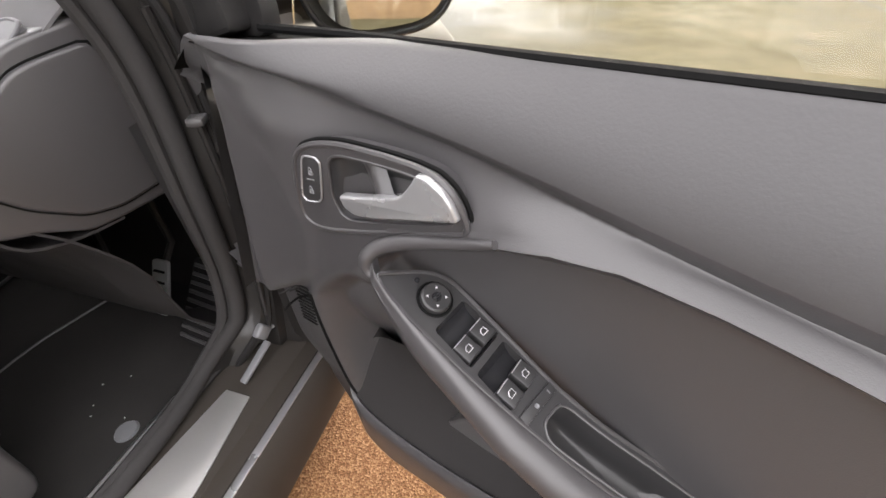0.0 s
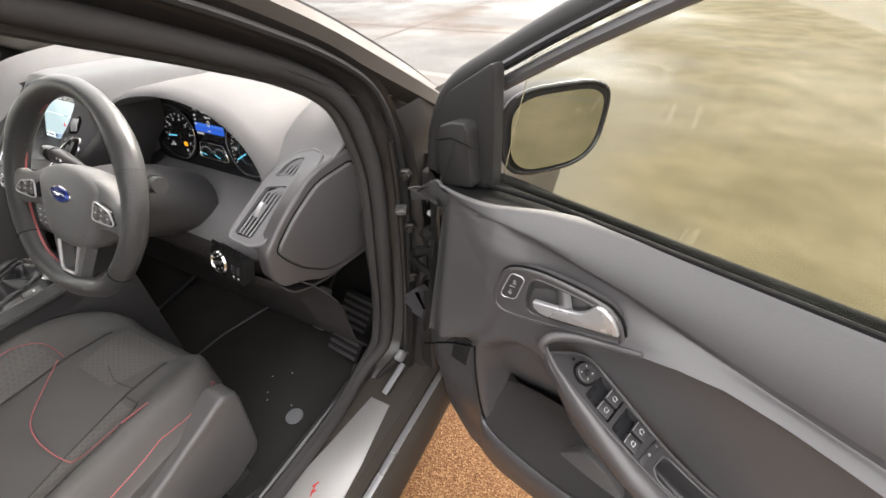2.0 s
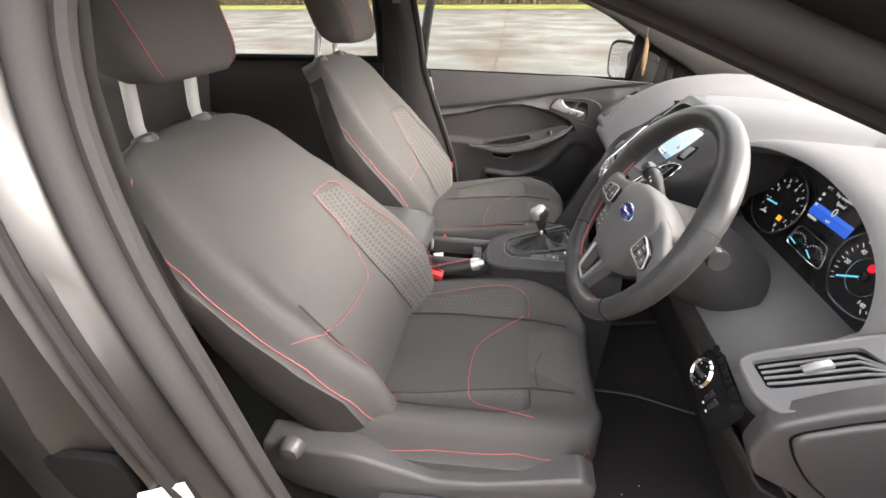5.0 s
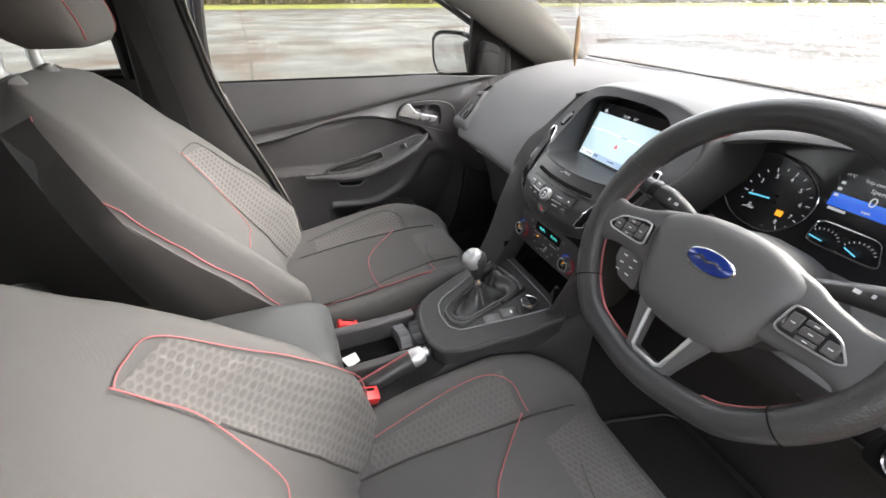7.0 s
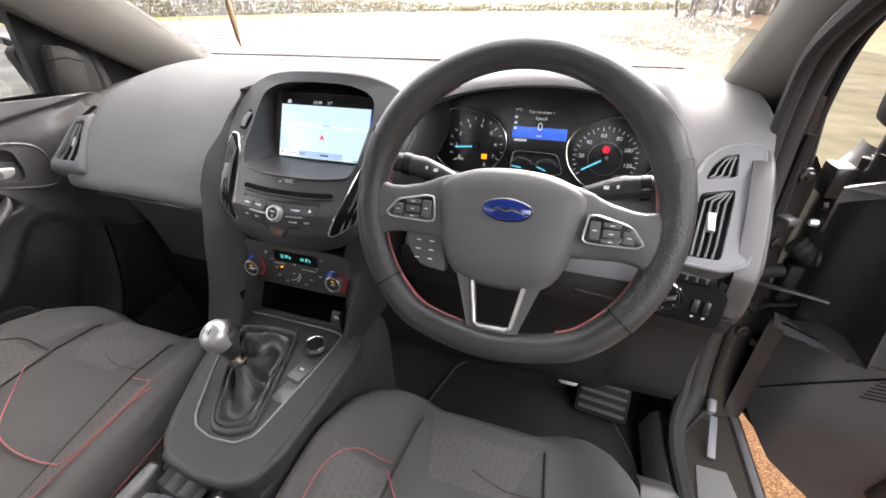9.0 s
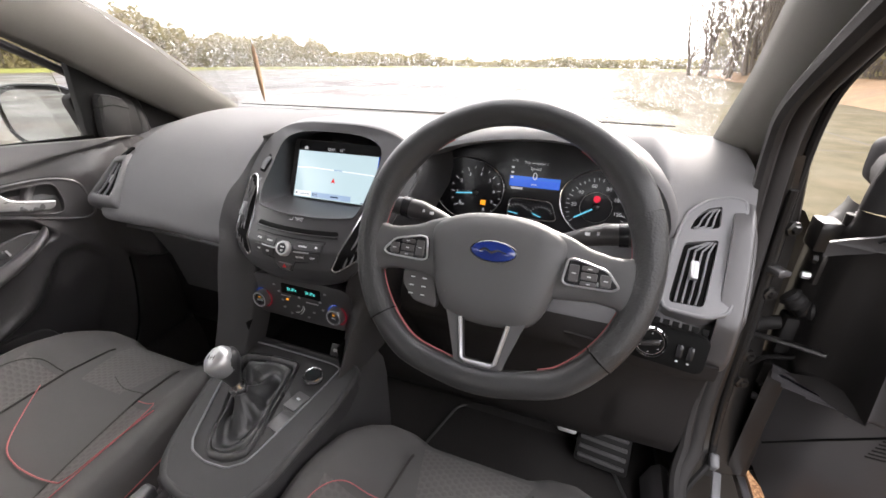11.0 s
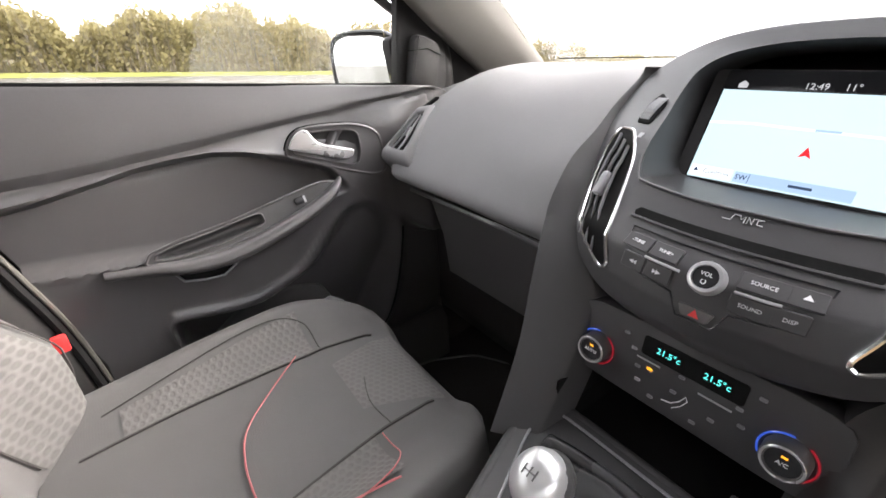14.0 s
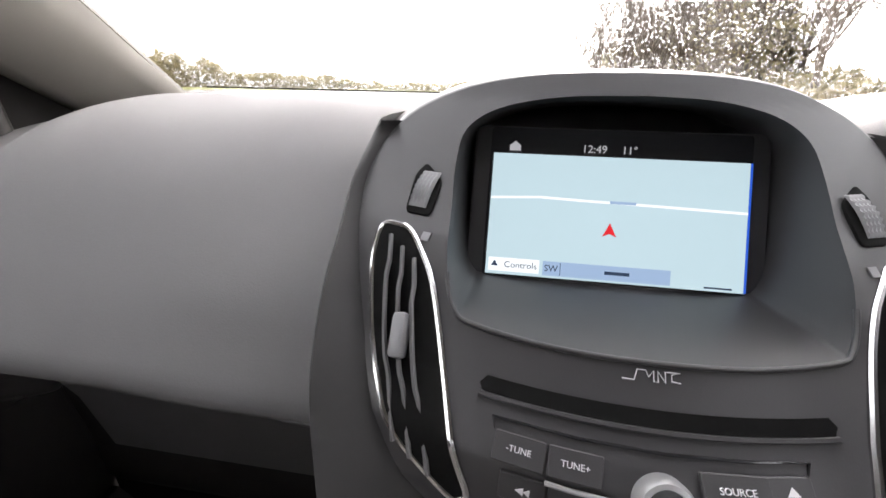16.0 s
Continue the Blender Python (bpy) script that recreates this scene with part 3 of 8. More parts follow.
# hinge post below the pillar, with its bolts and check strap
post = []
for z, x0, y0, x1, y1 in ((0.37, 0.775, 0.725, 0.845, 0.75), (0.5, 0.775, 0.762, 0.84, 0.785), (0.72, 0.772, 0.785, 0.825, 0.81), (0.9, 0.768, 0.79, 0.815, 0.815), (1.0, 0.76, 0.785, 0.80, 0.815), (1.06, 0.748, 0.765, 0.785, 0.80)):
    p, q = V(x0, y0, z), V(x1, y1, z)
    post.append([p + V(-0.03, -0.01, 0), p, p.lerp(q, 0.25) + V(0.008, -0.006, 0), p.lerp(q, 0.5) + V(-0.004, 0.006, 0), p.lerp(q, 0.8) + V(0.004, 0, 0), q, q + V(0.0, 0.25, 0)])
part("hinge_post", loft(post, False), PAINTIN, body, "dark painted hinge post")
for x, y, z in ((0.798, 0.790, 0.80), (0.800, 0.782, 0.66), (0.800, 0.768, 0.605), (0.795, 0.792, 0.93)):
    part("bolt", lathe(((0.0, 0.012), (0.007, 0.011), (0.009, 0.006), (0.014, 0.004), (0.014, -0.004), (0.0, -0.004)), axes((x, y, z), (0.9, 0.43, 0), (0, 0, 1)), 6), PAINTIN, body, "painted bolt head")
part("post_rib", tube(curve([(0.772, 0.782, 1.0), (0.776, 0.785, 0.9), (0.780, 0.780, 0.75), (0.782, 0.766, 0.58), (0.784, 0.742, 0.45)], 24), 0.007, 8), PAINTIN, body, "pressed rib down the hinge post")
part("post_clip", merge(box(0.026, 0.012, 0.030, axes((0.787, 0.778, 0.855), (0.9, 0.43, 0), (0, 0, 1)) @ pose(0, 0, 0.008), 0.004), box(0.012, 0.014, 0.014, axes((0.787, 0.778, 0.855), (0.9, 0.43, 0), (0, 0, 1)) @ pose(0, 0, 0.015), 0.003)), HARD, body, "black plastic clip")
part("post_cable", tube(curve([(0.812, 0.80, 0.62), (0.83, 0.79, 0.66), (0.86, 0.775, 0.68), (0.885, 0.762, 0.70), (0.90, 0.75, 0.69)], 20), 0.0045, 8), RUBBER, body, "black cable crossing to the door")
for z in (0.92, 0.62):
    part("door_hinge", merge(box(0.035, 0.05, 0.055, pose(0.85, 0.815, z), 0.006), lathe(((0.011, -0.045), (0.011, 0.045)), pose(0.872, 0.80, z), 10)), PAINTIN, body, "dark painted steel door hinge")
    part("hinge_pin", lathe(((0.006, -0.05), (0.006, 0.05)), pose(0.876, 0.796, z), 8), ALU, body, "bright hinge pin")
part("check_strap", merge(tube([(0.783, 0.800, 0.711), (0.812, 0.779, 0.713), (0.845, 0.760, 0.719), (0.890, 0.734, 0.724)], 0.009, 8, False, 0.45, (0, 0, 1)), box(0.034, 0.020, 0.040, pose(0.786, 0.800, 0.712, 0, 0, -20), 0.004)), PAINTIN, body, "dark steel door check strap")
part("wiring_gaiter", tube(curve([(0.83, 0.80, 0.80), (0.86, 0.79, 0.78), (0.89, 0.775, 0.79)], 12), [0.017 + 0.004 * (i % 2) for i in range(12)], 12), RUBBER, body, "ribbed rubber wiring gaiter")

# sill: carpet edge trim, scuff plate, painted step, outer skin
sill_rows = [(0.66, 0.33), (0.675, 0.378), (0.69, 0.390), (0.705, 0.384), (0.714, 0.368)]
part("sill_trim", thicken(loft([[V(x, y, z) for x, z in sill_rows] for y in (-0.35, -0.1, 0.2, 0.45, 0.6, 0.7)], False), 0.004), HARD, body, "black plastic sill trim")
plate_outline = [(0.715, -0.25), (0.848, -0.25), (0.845, 0.34), (0.835, 0.45), (0.811, 0.605), (0.756, 0.605), (0.737, 0.455), (0.718, 0.33)]
part("sill_panel", loft([[V(x, y, z) for x, z in ((0.70, 0.34), (0.712, 0.362), (0.846, 0.362), (0.851, 0.352), (0.855, 0.335), (0.861, 0.330), (0.868, 0.335), (0.885, 0.334), (0.900, 0.315), (0.908, 0.25), (0.895, 0.17), (0.84, 0.14))] for y in (-1.2, -0.4, 0.0, 0.4, 0.66, 0.8, 1.0)], False), PAINT, body, "brown-grey metallic sill")
scuff = part("scuff_plate", slab(plate_outline, 0.003, pose(0, 0, 0.3665), 0.001), SCUFF, body, "brushed metal scuff plate")
for k, (dy, dx, w, h, rz) in enumerate(((0.372, 0.770, 0.015, 0.003, 62), (0.364, 0.772, 0.003, 0.012, 20), (0.354, 0.774, 0.003, 0.014, 20), (0.358, 0.776, 0.013, 0.003, 62))):
    part("red_mark", box(w, h, 0.001, pose(dx, dy, 0.3673, 0, 0, rz), 0), REDPLASTIC, scuff, "red emblem stroke")
part("sill_end_cap", merge(box(0.018, 0.030, 0.034, pose(0.785, 0.712, 0.428, 30, 0, -6), 0.006, 3), box(0.016, 0.09, 0.008, pose(0.790, 0.665, 0.390, 22, 0, -8), 0.003)), SATIN, body, "pale plated sill corner")
# Silver strip paints the highlight along the painted sill's edge.
part("sill_edge_highlight", box(0.016, 1.75, 0.004, pose(0.876, -0.05, 0.3355), 0.0015), SILVER, body, "silver strip painting the highlight on the sill's edge")

# centre pillar with latch striker and label
bp = []
for z, x, y0, y1 in ((0.37, 0.765, -0.10, -0.36), (0.62, 0.79, -0.135, -0.40), (0.88, 0.785, -0.17, -0.38), (1.06, 0.748, -0.23, -0.37), (1.22, 0.70, -0.268, -0.38), (1.36, 0.648, -0.268, -0.39), (1.42, 0.63, -0.265, -0.40)):
    bp.append([V(x - 0.05, y0 + 0.035, z), V(x - 0.02, y0 + 0.012, z), V(x + 0.0, y0, z), V(x + 0.012, y0 - 0.03, z), V(x + 0.016, (y0 + y1) / 2, z), V(x + 0.034, (y0 + y1) / 2 - 0.02, z), V(x + 0.03, y1, z), V(x - 0.03, y1 - 0.05, z)])
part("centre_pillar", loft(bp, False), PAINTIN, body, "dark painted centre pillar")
part("pillar_trim", loft([[V(x - 0.055, y0 + 0.03, z), V(x - 0.075, y0 - 0.03, z), V(x - 0.08, (y0 + y1) / 2, z), V(x - 0.07, y1, z), V(x - 0.05, y1 - 0.04, z)] for z, x, y0, y1 in ((0.37, 0.765, -0.10, -0.36), (0.62, 0.79, -0.125, -0.40), (0.88, 0.785, -0.155, -0.38), (1.06, 0.748, -0.21, -0.37), (1.22, 0.70, -0.24, -0.38), (1.42, 0.63, -0.235, -0.40))], False), PILLARTRIM, body, "grey plastic centre pillar trim")
lm = axes((0.812, -0.262, 0.800), (0.05, -1, 0), (0, 0.02, 1))
latch = part("latch_recess", slab(soften([(-0.055, 0.05), (0.05, 0.045), (0.055, -0.06), (-0.05, -0.06)], 0.25, 3), 0.012, lm @ pose(0, 0, 0.004), 0.004), DARKHOLE, body, "black recess round the striker")
part("latch_striker", merge(box(0.03, 0.055, 0.006, lm @ pose(0, -0.01, 0.008), 0.002), tube([lm @ V(x, -0.004, z) for x, z in ((-0.012, 0.006), (-0.012, 0.026), (-0.006, 0.032), (0.006, 0.032), (0.012, 0.026), (0.012, 0.006))], 0.0045, 8)), CHROME, latch, "bright steel latch striker")
for dx, dy in ((-0.028, 0.018), (0.026, -0.035)):
    part("bolt", lathe(((0.0, 0.007), (0.006, 0.007), (0.008, 0.004), (0.008, -0.002)), lm @ pose(dx, dy, 0.006), 6), ALU, latch, "steel bolt head")
tm = axes((0.815, -0.172, 0.775), (0.42, -0.90, 0), (0, 0.0, 1))
label_plate = part("tyre_label", slab([(-0.024, 0.03), (0.024, 0.03), (0.024, -0.04), (-0.024, -0.04)], 0.004, tm, 0), WHITE, body, "white paper sticker with blue heading")
part("label_heading", box(0.044, 0.016, 0.0008, tm @ pose(0, 0.020, 0.0004), 0), BLUE, label_plate, "blue heading block")
for k in range(4):
    part("label_line", box(0.038 - 0.005 * (k % 2), 0.003, 0.0008, tm @ pose(-0.002, 0.004 - 0.009 * k, 0.0004), 0), HARD, label_plate, "dark bar of small print")

# floor, bulkhead, roof and rear closure
part("floor_pan", loft([[V(x, y, z) for x in (-0.75, -0.4, -0.16, -0.12, 0.12, 0.16, 0.4, 0.75)] for y, z in ((-1.3, 0.34), (-0.5, 0.30), (0.0, 0.285), (0.75, 0.285), (0.88, 0.33), (1.02, 0.52), (1.06, 0.8))], False), CARPET, body, "black carpeted floor")
rooft = [[V(x, y, z - 0.04 * (x / 0.6) ** 2) for x in (-0.62, -0.4, -0.2, 0, 0.2, 0.4, 0.62)] for y, z in ((0.40, 1.415), (0.25, 1.455), (-0.1, 1.475), (-0.6, 1.475), (-1.1, 1.455), (-1.35, 1.42))]
part("headlining", loft(rooft, False), HEADLINER, body, "pale woven headlining")
part("roof_skin", loft([[p + V(0, 0, 0.035) for p in r] for r in rooft], False), PAINT, body, "brown-grey metallic roof")
rear = [[V(x, -1.32 - 0.04 * (1 - (x / 0.7) ** 2), z) for x in (-0.74, -0.4, 0, 0.4, 0.74)] for z in (0.3, 0.7, 1.05, 1.1)]
part("rear_panel", loft(rear, False), DARKTRIM, body, "dark rear closing panel")
part("rear_roof_edge", loft([[V(x, y, z) for x in (-0.7, 0, 0.7)] for y, z in ((-1.32, 1.40), (-1.36, 1.46))], False), PAINT, body)

# both windscreen pillars inside
wsl_near = curve([(0.676, 0.976, 1.052), (0.666, 0.898, 1.089), (0.650, 0.743, 1.174), (0.626, 0.589, 1.254), (0.600, 0.420, 1.325), (0.574, 0.300, 1.372)], 30)
wsl_far = curve([(0.688, 1.03, 1.045), (0.684, 0.98, 1.08), (0.676, 0.85, 1.172), (0.656, 0.70, 1.265), (0.632, 0.52, 1.352), (0.60, 0.38, 1.415)], 30)
wdl = curve([(0.765, 1.08, 0.93), (0.748, 0.93, 0.995), (0.712, 0.70, 1.115), (0.682, 0.56, 1.192), (0.652, 0.40, 1.262), (0.615, 0.22, 1.335)], 30)
for s in (1, -1):
    rows = []
    for p, q in zip(wsl_near if s > 0 else wsl_far, wdl):
        n_in = V(-0.55, -0.62, 0.25)
        rows.append([p + V(0.012, 0.02, 0.01), p, p.lerp(q, 0.3) + n_in * 0.022, p.lerp(q, 0.62) + n_in * 0.028, p.lerp(q, 0.92) + n_in * 0.016, q, q + V(0.02, 0.015, -0.005)])
    bmp = loft(rows, False)
    part("windscreen_pillar", bmp if s > 0 else mirror_x(bmp), PILLARTRIM, body, "grey moulded windscreen pillar trim", 60)

# bonnet, wings and cowl
bon = []
for y, z, w in ((1.16, 0.965, 0.70), (1.25, 0.975, 0.71), (1.45, 0.955, 0.72), (1.7, 0.90, 0.71), (1.95, 0.80, 0.66), (2.08, 0.68, 0.6)):
    bon.append([V(x * w, y - 0.10 * abs(x) ** 3 * (y > 1.9), z - 0.05 * x * x + 0.012 * smooth(0.5, 0.75, abs(x)) * (1 - smooth(0.8, 1, abs(x)))) for x in [i / 12 for i in range(-12, 13)]])
part("bonnet", thicken(loft(bon, False), 0.02), PAINT, body, "brown-grey metallic bonnet wet with rain")
for s in (1, -1):
    w = []
    for y, zt in ((0.86, 0.965), (1.0, 0.95), (1.2, 0.935), (1.5, 0.90), (1.8, 0.83), (2.0, 0.72)):
        w.append([V(s * x, y, z) for x, z in ((0.71, zt + 0.002), (0.76, zt + 0.004), (0.83, zt - 0.02), (0.885, zt - 0.10), (0.905, zt - 0.25), (0.90, 0.4), (0.87, 0.2))])
    part("front_wing", loft(w, False), PAINT, body, "brown-grey metallic front wing")
part("cowl", loft([[V(x, y + 0.05 * (1 - (x / 0.7) ** 2), z) for x in (-0.72, -0.4, 0, 0.4, 0.72)] for y, z in ((1.03, 1.02), (1.08, 0.985), (1.12, 0.955), (1.17, 0.955))], False), RUBBER, body, "black plastic cowl")
for x0, x1 in ((0.62, -0.05), (-0.1, -0.62)):
    wp = thing("windscreen_wiper", ((x0 + x1) / 2, 1.08, 1.0), "black windscreen wiper resting along the cowl", "wiper", "wipers")
    part("wiper_arm", tube(curve([(x0, 1.10, 0.985), ((x0 + x1) / 2 + 0.1, 1.11, 1.02), ((x0 + x1) / 2, 1.115, 1.03)], 10), 0.008, 6, False, 0.6, (0, 0, 1)), RUBBER, wp)
    part("wiper_blade", tube(curve([(x0 - 0.05, 1.085, 1.015), ((x0 + x1) / 2, 1.10, 1.045), (x1, 1.08, 1.03)], 14), 0.009, 6, False, 0.5, (0, 0, 1)), RUBBER, wp)

part("quarter_trim", slab(soften([(0.60, 1.11), (0.63, 0.965), (1.03, 0.965), (1.03, 1.01), (0.78, 1.125)], 0.15, 3), 0.03, Matrix(((0, 0, 1, -0.768), (1, 0, 0, 0), (0, 1, 0, 0), (0, 0, 0, 1))), 0.004), DARKTRIM, body, "dark corner trim below the windscreen pillar")
# kick panels and the passenger's sill close the footwells
for s in (1, -1):
    kick = [[V(s * (x + 0.0), y, z) for z in (0.27, 0.45, 0.65, 0.86)] for x, y in ((0.722, 0.715), (0.708, 0.77), (0.690, 0.92), (0.66, 1.05))]
    part("kick_panel", loft(kick, False), CONSOLE if s > 0 else CARPET, body, "dark grey plastic kick panel" if s > 0 else "black carpeted kick panel")
part("sill_trim", loft([[V(x, y, z) for x, z in ((-0.66, 0.28), (-0.675, 0.40), (-0.70, 0.425), (-0.76, 0.42), (-0.77, 0.28))] for y in (-0.35, 0.2, 0.7)], False), HARD, body, "black plastic sill trim")

# windscreen
def screen_drop(x, k):
    """How far the glass bends down towards the driver's pillar."""
    return (0.012 + 0.045 * k) * max(0.0, x) ** 4


ws_rows = []
for i in range(13):
    k = i / 12
    y, z, w = 1.05 + (0.375 - 1.05) * k, 1.045 + (1.43 - 1.045) * k + 0.02 * math.sin(math.pi * k), 0.70 + (0.60 - 0.70) * k
    ws_rows.append([V(x / 8 * w, y + 0.055 * (1 - (x / 8) ** 2), z - screen_drop(x / 8, k)) for x in range(-8, 9)])
windscreen = thing("windscreen", (0, 1.05, 1.04), "clear laminated windscreen speckled with rain", "windscreen")
pane = part("pane", thicken(loft(ws_rows, False), 0.004), SCREENPANE, windscreen)
pane.visible_shadow = False
for r in (ws_rows[0], ws_rows[-1]):
    part("black_border", tube(r, 0.01, 6, False, 0.3, (0, -0.5, 0.85)), GLOSS, windscreen, "black printed border")

# raindrops on the outside of the windscreen
rnd = random.Random(7)
dv, df = [], []
for i in range(20000):
    k, x = rnd.random() ** 1.3 * 0.62 + 0.02, rnd.uniform(-0.98, 0.98)
    y, z, w = 1.05 + (0.375 - 1.05) * k, 1.045 + (1.43 - 1.045) * k + 0.02 * math.sin(math.pi * k), 0.70 - 0.10 * k
    c = V(x * w, y + 0.055 * (1 - x * x), z - screen_drop(x, k)) + V(0, 0.5, 0.87) * 0.0045
    r = rnd.uniform(0.0005, 0.0011) if i % 14 else rnd.uniform(0.0012, 0.0020)
    ax, ay, az = V(1, 0, 0), V(0, -0.87, 0.5), V(0, 0.5, 0.87)
    k0 = len(dv)
    dv.append(c + az * r * 0.55)
    for ringk, (rr, hh) in enumerate(((0.6, 0.42), (1.0, -0.1))):
        for j in range(7):
            t = 2 * math.pi * j / 7
            dv.append(c + ax * r * rr * math.cos(t) + ay * r * rr * 1.25 * math.sin(t) + az * r * hh)
    for j in range(7):
        j2 = (j + 1) % 7
        df.append((k0, k0 + 1 + j, k0 + 1 + j2))
        df.append((k0 + 1 + j, k0 + 8 + j, k0 + 8 + j2, k0 + 1 + j2))
    df.append(tuple(k0 + 8 + j for j in range(6, -1, -1)))
me = bpy.data.meshes.new("raindrop")
me.from_pydata(dv, [], df)
me.polygons.foreach_set("use_smooth", [True] * len(me.polygons))
me.materials.append(WATER)
drops = tagged(new("raindrops", me), "clear raindrops beaded on the windscreen", "raindrops", kind="stuff")
drops.visible_shadow = False

# left side of the body: centre pillar, rear door and belt
lp = []
for z, x, y0, y1 in ((0.37, -0.705, -0.03, -0.30), (0.62, -0.715, -0.065, -0.36), (0.75, -0.715, -0.098, -0.37), (0.90, -0.715, -0.148, -0.36), (1.03, -0.705, -0.186, -0.34), (1.23, -0.672, -0.208, -0.32), (1.42, -0.605, -0.225, -0.36)):
    lp.append([V(x - 0.05, y0 + 0.012, z), V(x - 0.004, y0 + 0.006, z), V(x + 0.012, y0 - 0.014, z), V(x + 0.024, (y0 + y1) / 2, z), V(x + 0.01, y1, z), V(x - 0.05, y1 - 0.02, z)])
part("left_pillar_trim", loft(lp, False), DARKTRIM, body, "dark plastic centre pillar trim")
edge = [r[1] + V(0.0, 0.006, 0) for r in lp]
part("left_door_seal", tube(curve(edge, 30), 0.009, 8), RUBBER, body, "grey-black rubber door seal")
part("left_seal_bead", tube([p + V(0.004, 0.012, 0) for p in curve(edge, 30)], 0.004, 8), PILLARTRIM, body, "pale bead on the door edge")
for s in (-1, 1):
    reardoor = thing("rear_door", (s * 0.76, -0.7, 0.4), "closed rear door with dark trim and clear window", "car door", "rear doors")
    prof = [(0.02, 0.36), (0.035, 0.6), (0.03, 0.85), (0.015, 0.98), (-0.005, 1.055), (-0.02, 1.07)]
    rows = [[V(s * (0.755 - d), y, z) for d, z in prof] for y in (-0.33, -0.5, -0.8, -1.1, -1.32)]
    part("trim_panel", thicken(loft(rows, False), 0.008), DARKTRIM, reardoor, "dark moulded rear door trim")
    part("outer_skin", loft([[V(s * x, y, z) for x, z in ((0.90, 0.2), (0.905, 0.6), (0.885, 0.9), (0.80, 1.05), (0.775, 1.07))] for y in (-0.38, -0.8, -1.32)], False), PAINT, reardoor, "brown-grey metallic door skin")
    rearpane = part("window_pane", box(0.004, 0.95, 0.36, pose(s * 0.70, -0.83, 1.225, 0, -s * 19), 0), PANE, reardoor)
    rearpane.visible_shadow = False
    part("window_seal", box(0.03, 0.98, 0.015, pose(s * 0.757, -0.84, 1.072), 0.004), RUBBER, reardoor)
    part("window_frame", tube(curve([(s * 0.745, -0.36, 1.06), (s * 0.69, -0.345, 1.22), (s * 0.645, -0.37, 1.37), (s * 0.63, -0.7, 1.40), (s * 0.635, -1.1, 1.385)], 24), 0.018, 8), RUBBER, reardoor)

# ---- dashboard ----
dash = thing("dashboard", (0, 0.7, 0.6), "charcoal soft-touch dashboard with end vents and deep passenger slope", "dashboard")
PASS = [(1.085, 1.035), (1.03, 1.052), (0.92, 1.06), (0.82, 1.055), (0.73, 1.04), (0.66, 1.012), (0.60, 0.97), (0.555, 0.925), (0.522, 0.885), (0.507, 0.862), (0.512, 0.845), (0.55, 0.835), (0.62, 0.80), (0.66, 0.72), (0.69, 0.58), (0.72, 0.42), (0.9, 0.30)]
PASSEND = [(1.085, 1.02), (1.03, 1.03), (0.92, 1.03), (0.82, 1.02), (0.74, 1.005), (0.68, 0.985), (0.62, 0.955), (0.58, 0.92), (0.555, 0.888), (0.545, 0.868), (0.55, 0.85), (0.58, 0.835), (0.64, 0.80), (0.67, 0.72), (0.69, 0.58), (0.72, 0.42), (0.9, 0.30)]
MIDL = [(1.085, 1.04), (1.03, 1.058), (0.92, 1.066), (0.82, 1.062), (0.74, 1.05), (0.67, 1.02), (0.60, 0.97), (0.55, 0.93), (0.52, 0.89), (0.50, 0.862), (0.505, 0.845), (0.54, 0.83), (0.60, 0.80), (0.64, 0.72), (0.67, 0.58), (0.70, 0.42), (0.9, 0.30)]
BACK = [(1.085, 1.04), (1.03, 1.058), (0.95, 1.066), (0.88, 1.064), (0.82, 1.04), (0.78, 1.0), (0.76, 0.96), (0.74, 0.92), (0.70, 0.88), (0.66, 0.86), (0.62, 0.84), (0.60, 0.82), (0.60, 0.80), (0.62, 0.72), (0.65, 0.58), (0.70, 0.42), (0.9, 0.30)]
CLUST = [(1.085, 1.04), (1.03, 1.058), (0.95, 1.066), (0.88, 1.062), (0.82, 1.03), (0.78, 0.98), (0.76, 0.94), (0.72, 0.905), (0.66, 0.888), (0.60, 0.868), (0.56, 0.842), (0.535, 0.81), (0.54, 0.77), (0.58, 0.72), (0.65, 0.58), (0.70, 0.42), (0.9, 0.30)]
DRVL = [(1.085, 1.035), (1.03, 1.055), (0.92, 1.062), (0.82, 1.05), (0.745, 1.03), (0.69, 1.0), (0.64, 0.965), (0.60, 0.93), (0.56, 0.892), (0.53, 0.866), (0.514, 0.846), (0.518, 0.822), (0.530, 0.787), (0.565, 0.745), (0.63, 0.64), (0.68, 0.46), (0.9, 0.30)]
DRVR = [(1.085, 1.025), (1.03, 1.045), (0.92, 1.05), (0.82, 1.04), (0.75, 1.02), (0.705, 0.995), (0.66, 0.962), (0.62, 0.93), (0.58, 0.895), (0.555, 0.87), (0.540, 0.847), (0.545, 0.818), (0.560, 0.78), (0.59, 0.74), (0.64, 0.64), (0.68, 0.46), (0.9, 0.30)]


def dash_rows(stations, steps=4):
    rows = []
    for (x0, p0), (x1, p1) in zip(stations, stations[1:]):
        for i in range(steps):
            k = i / steps
            e = k * k * (3 - 2 * k)
            rows.append([V(x0 + (x1 - x0) * k, a[0] + (b[0] - a[0]) * e, a[1] + (b[1] - a[1]) * e) for a, b in zip(p0, p1)])
    x, p = stations[-1]
    rows.append([V(x, *q) for q in p])
    return rows


def smooth_rows(rows, n=52):
    return [curve(r, n) for r in rows]


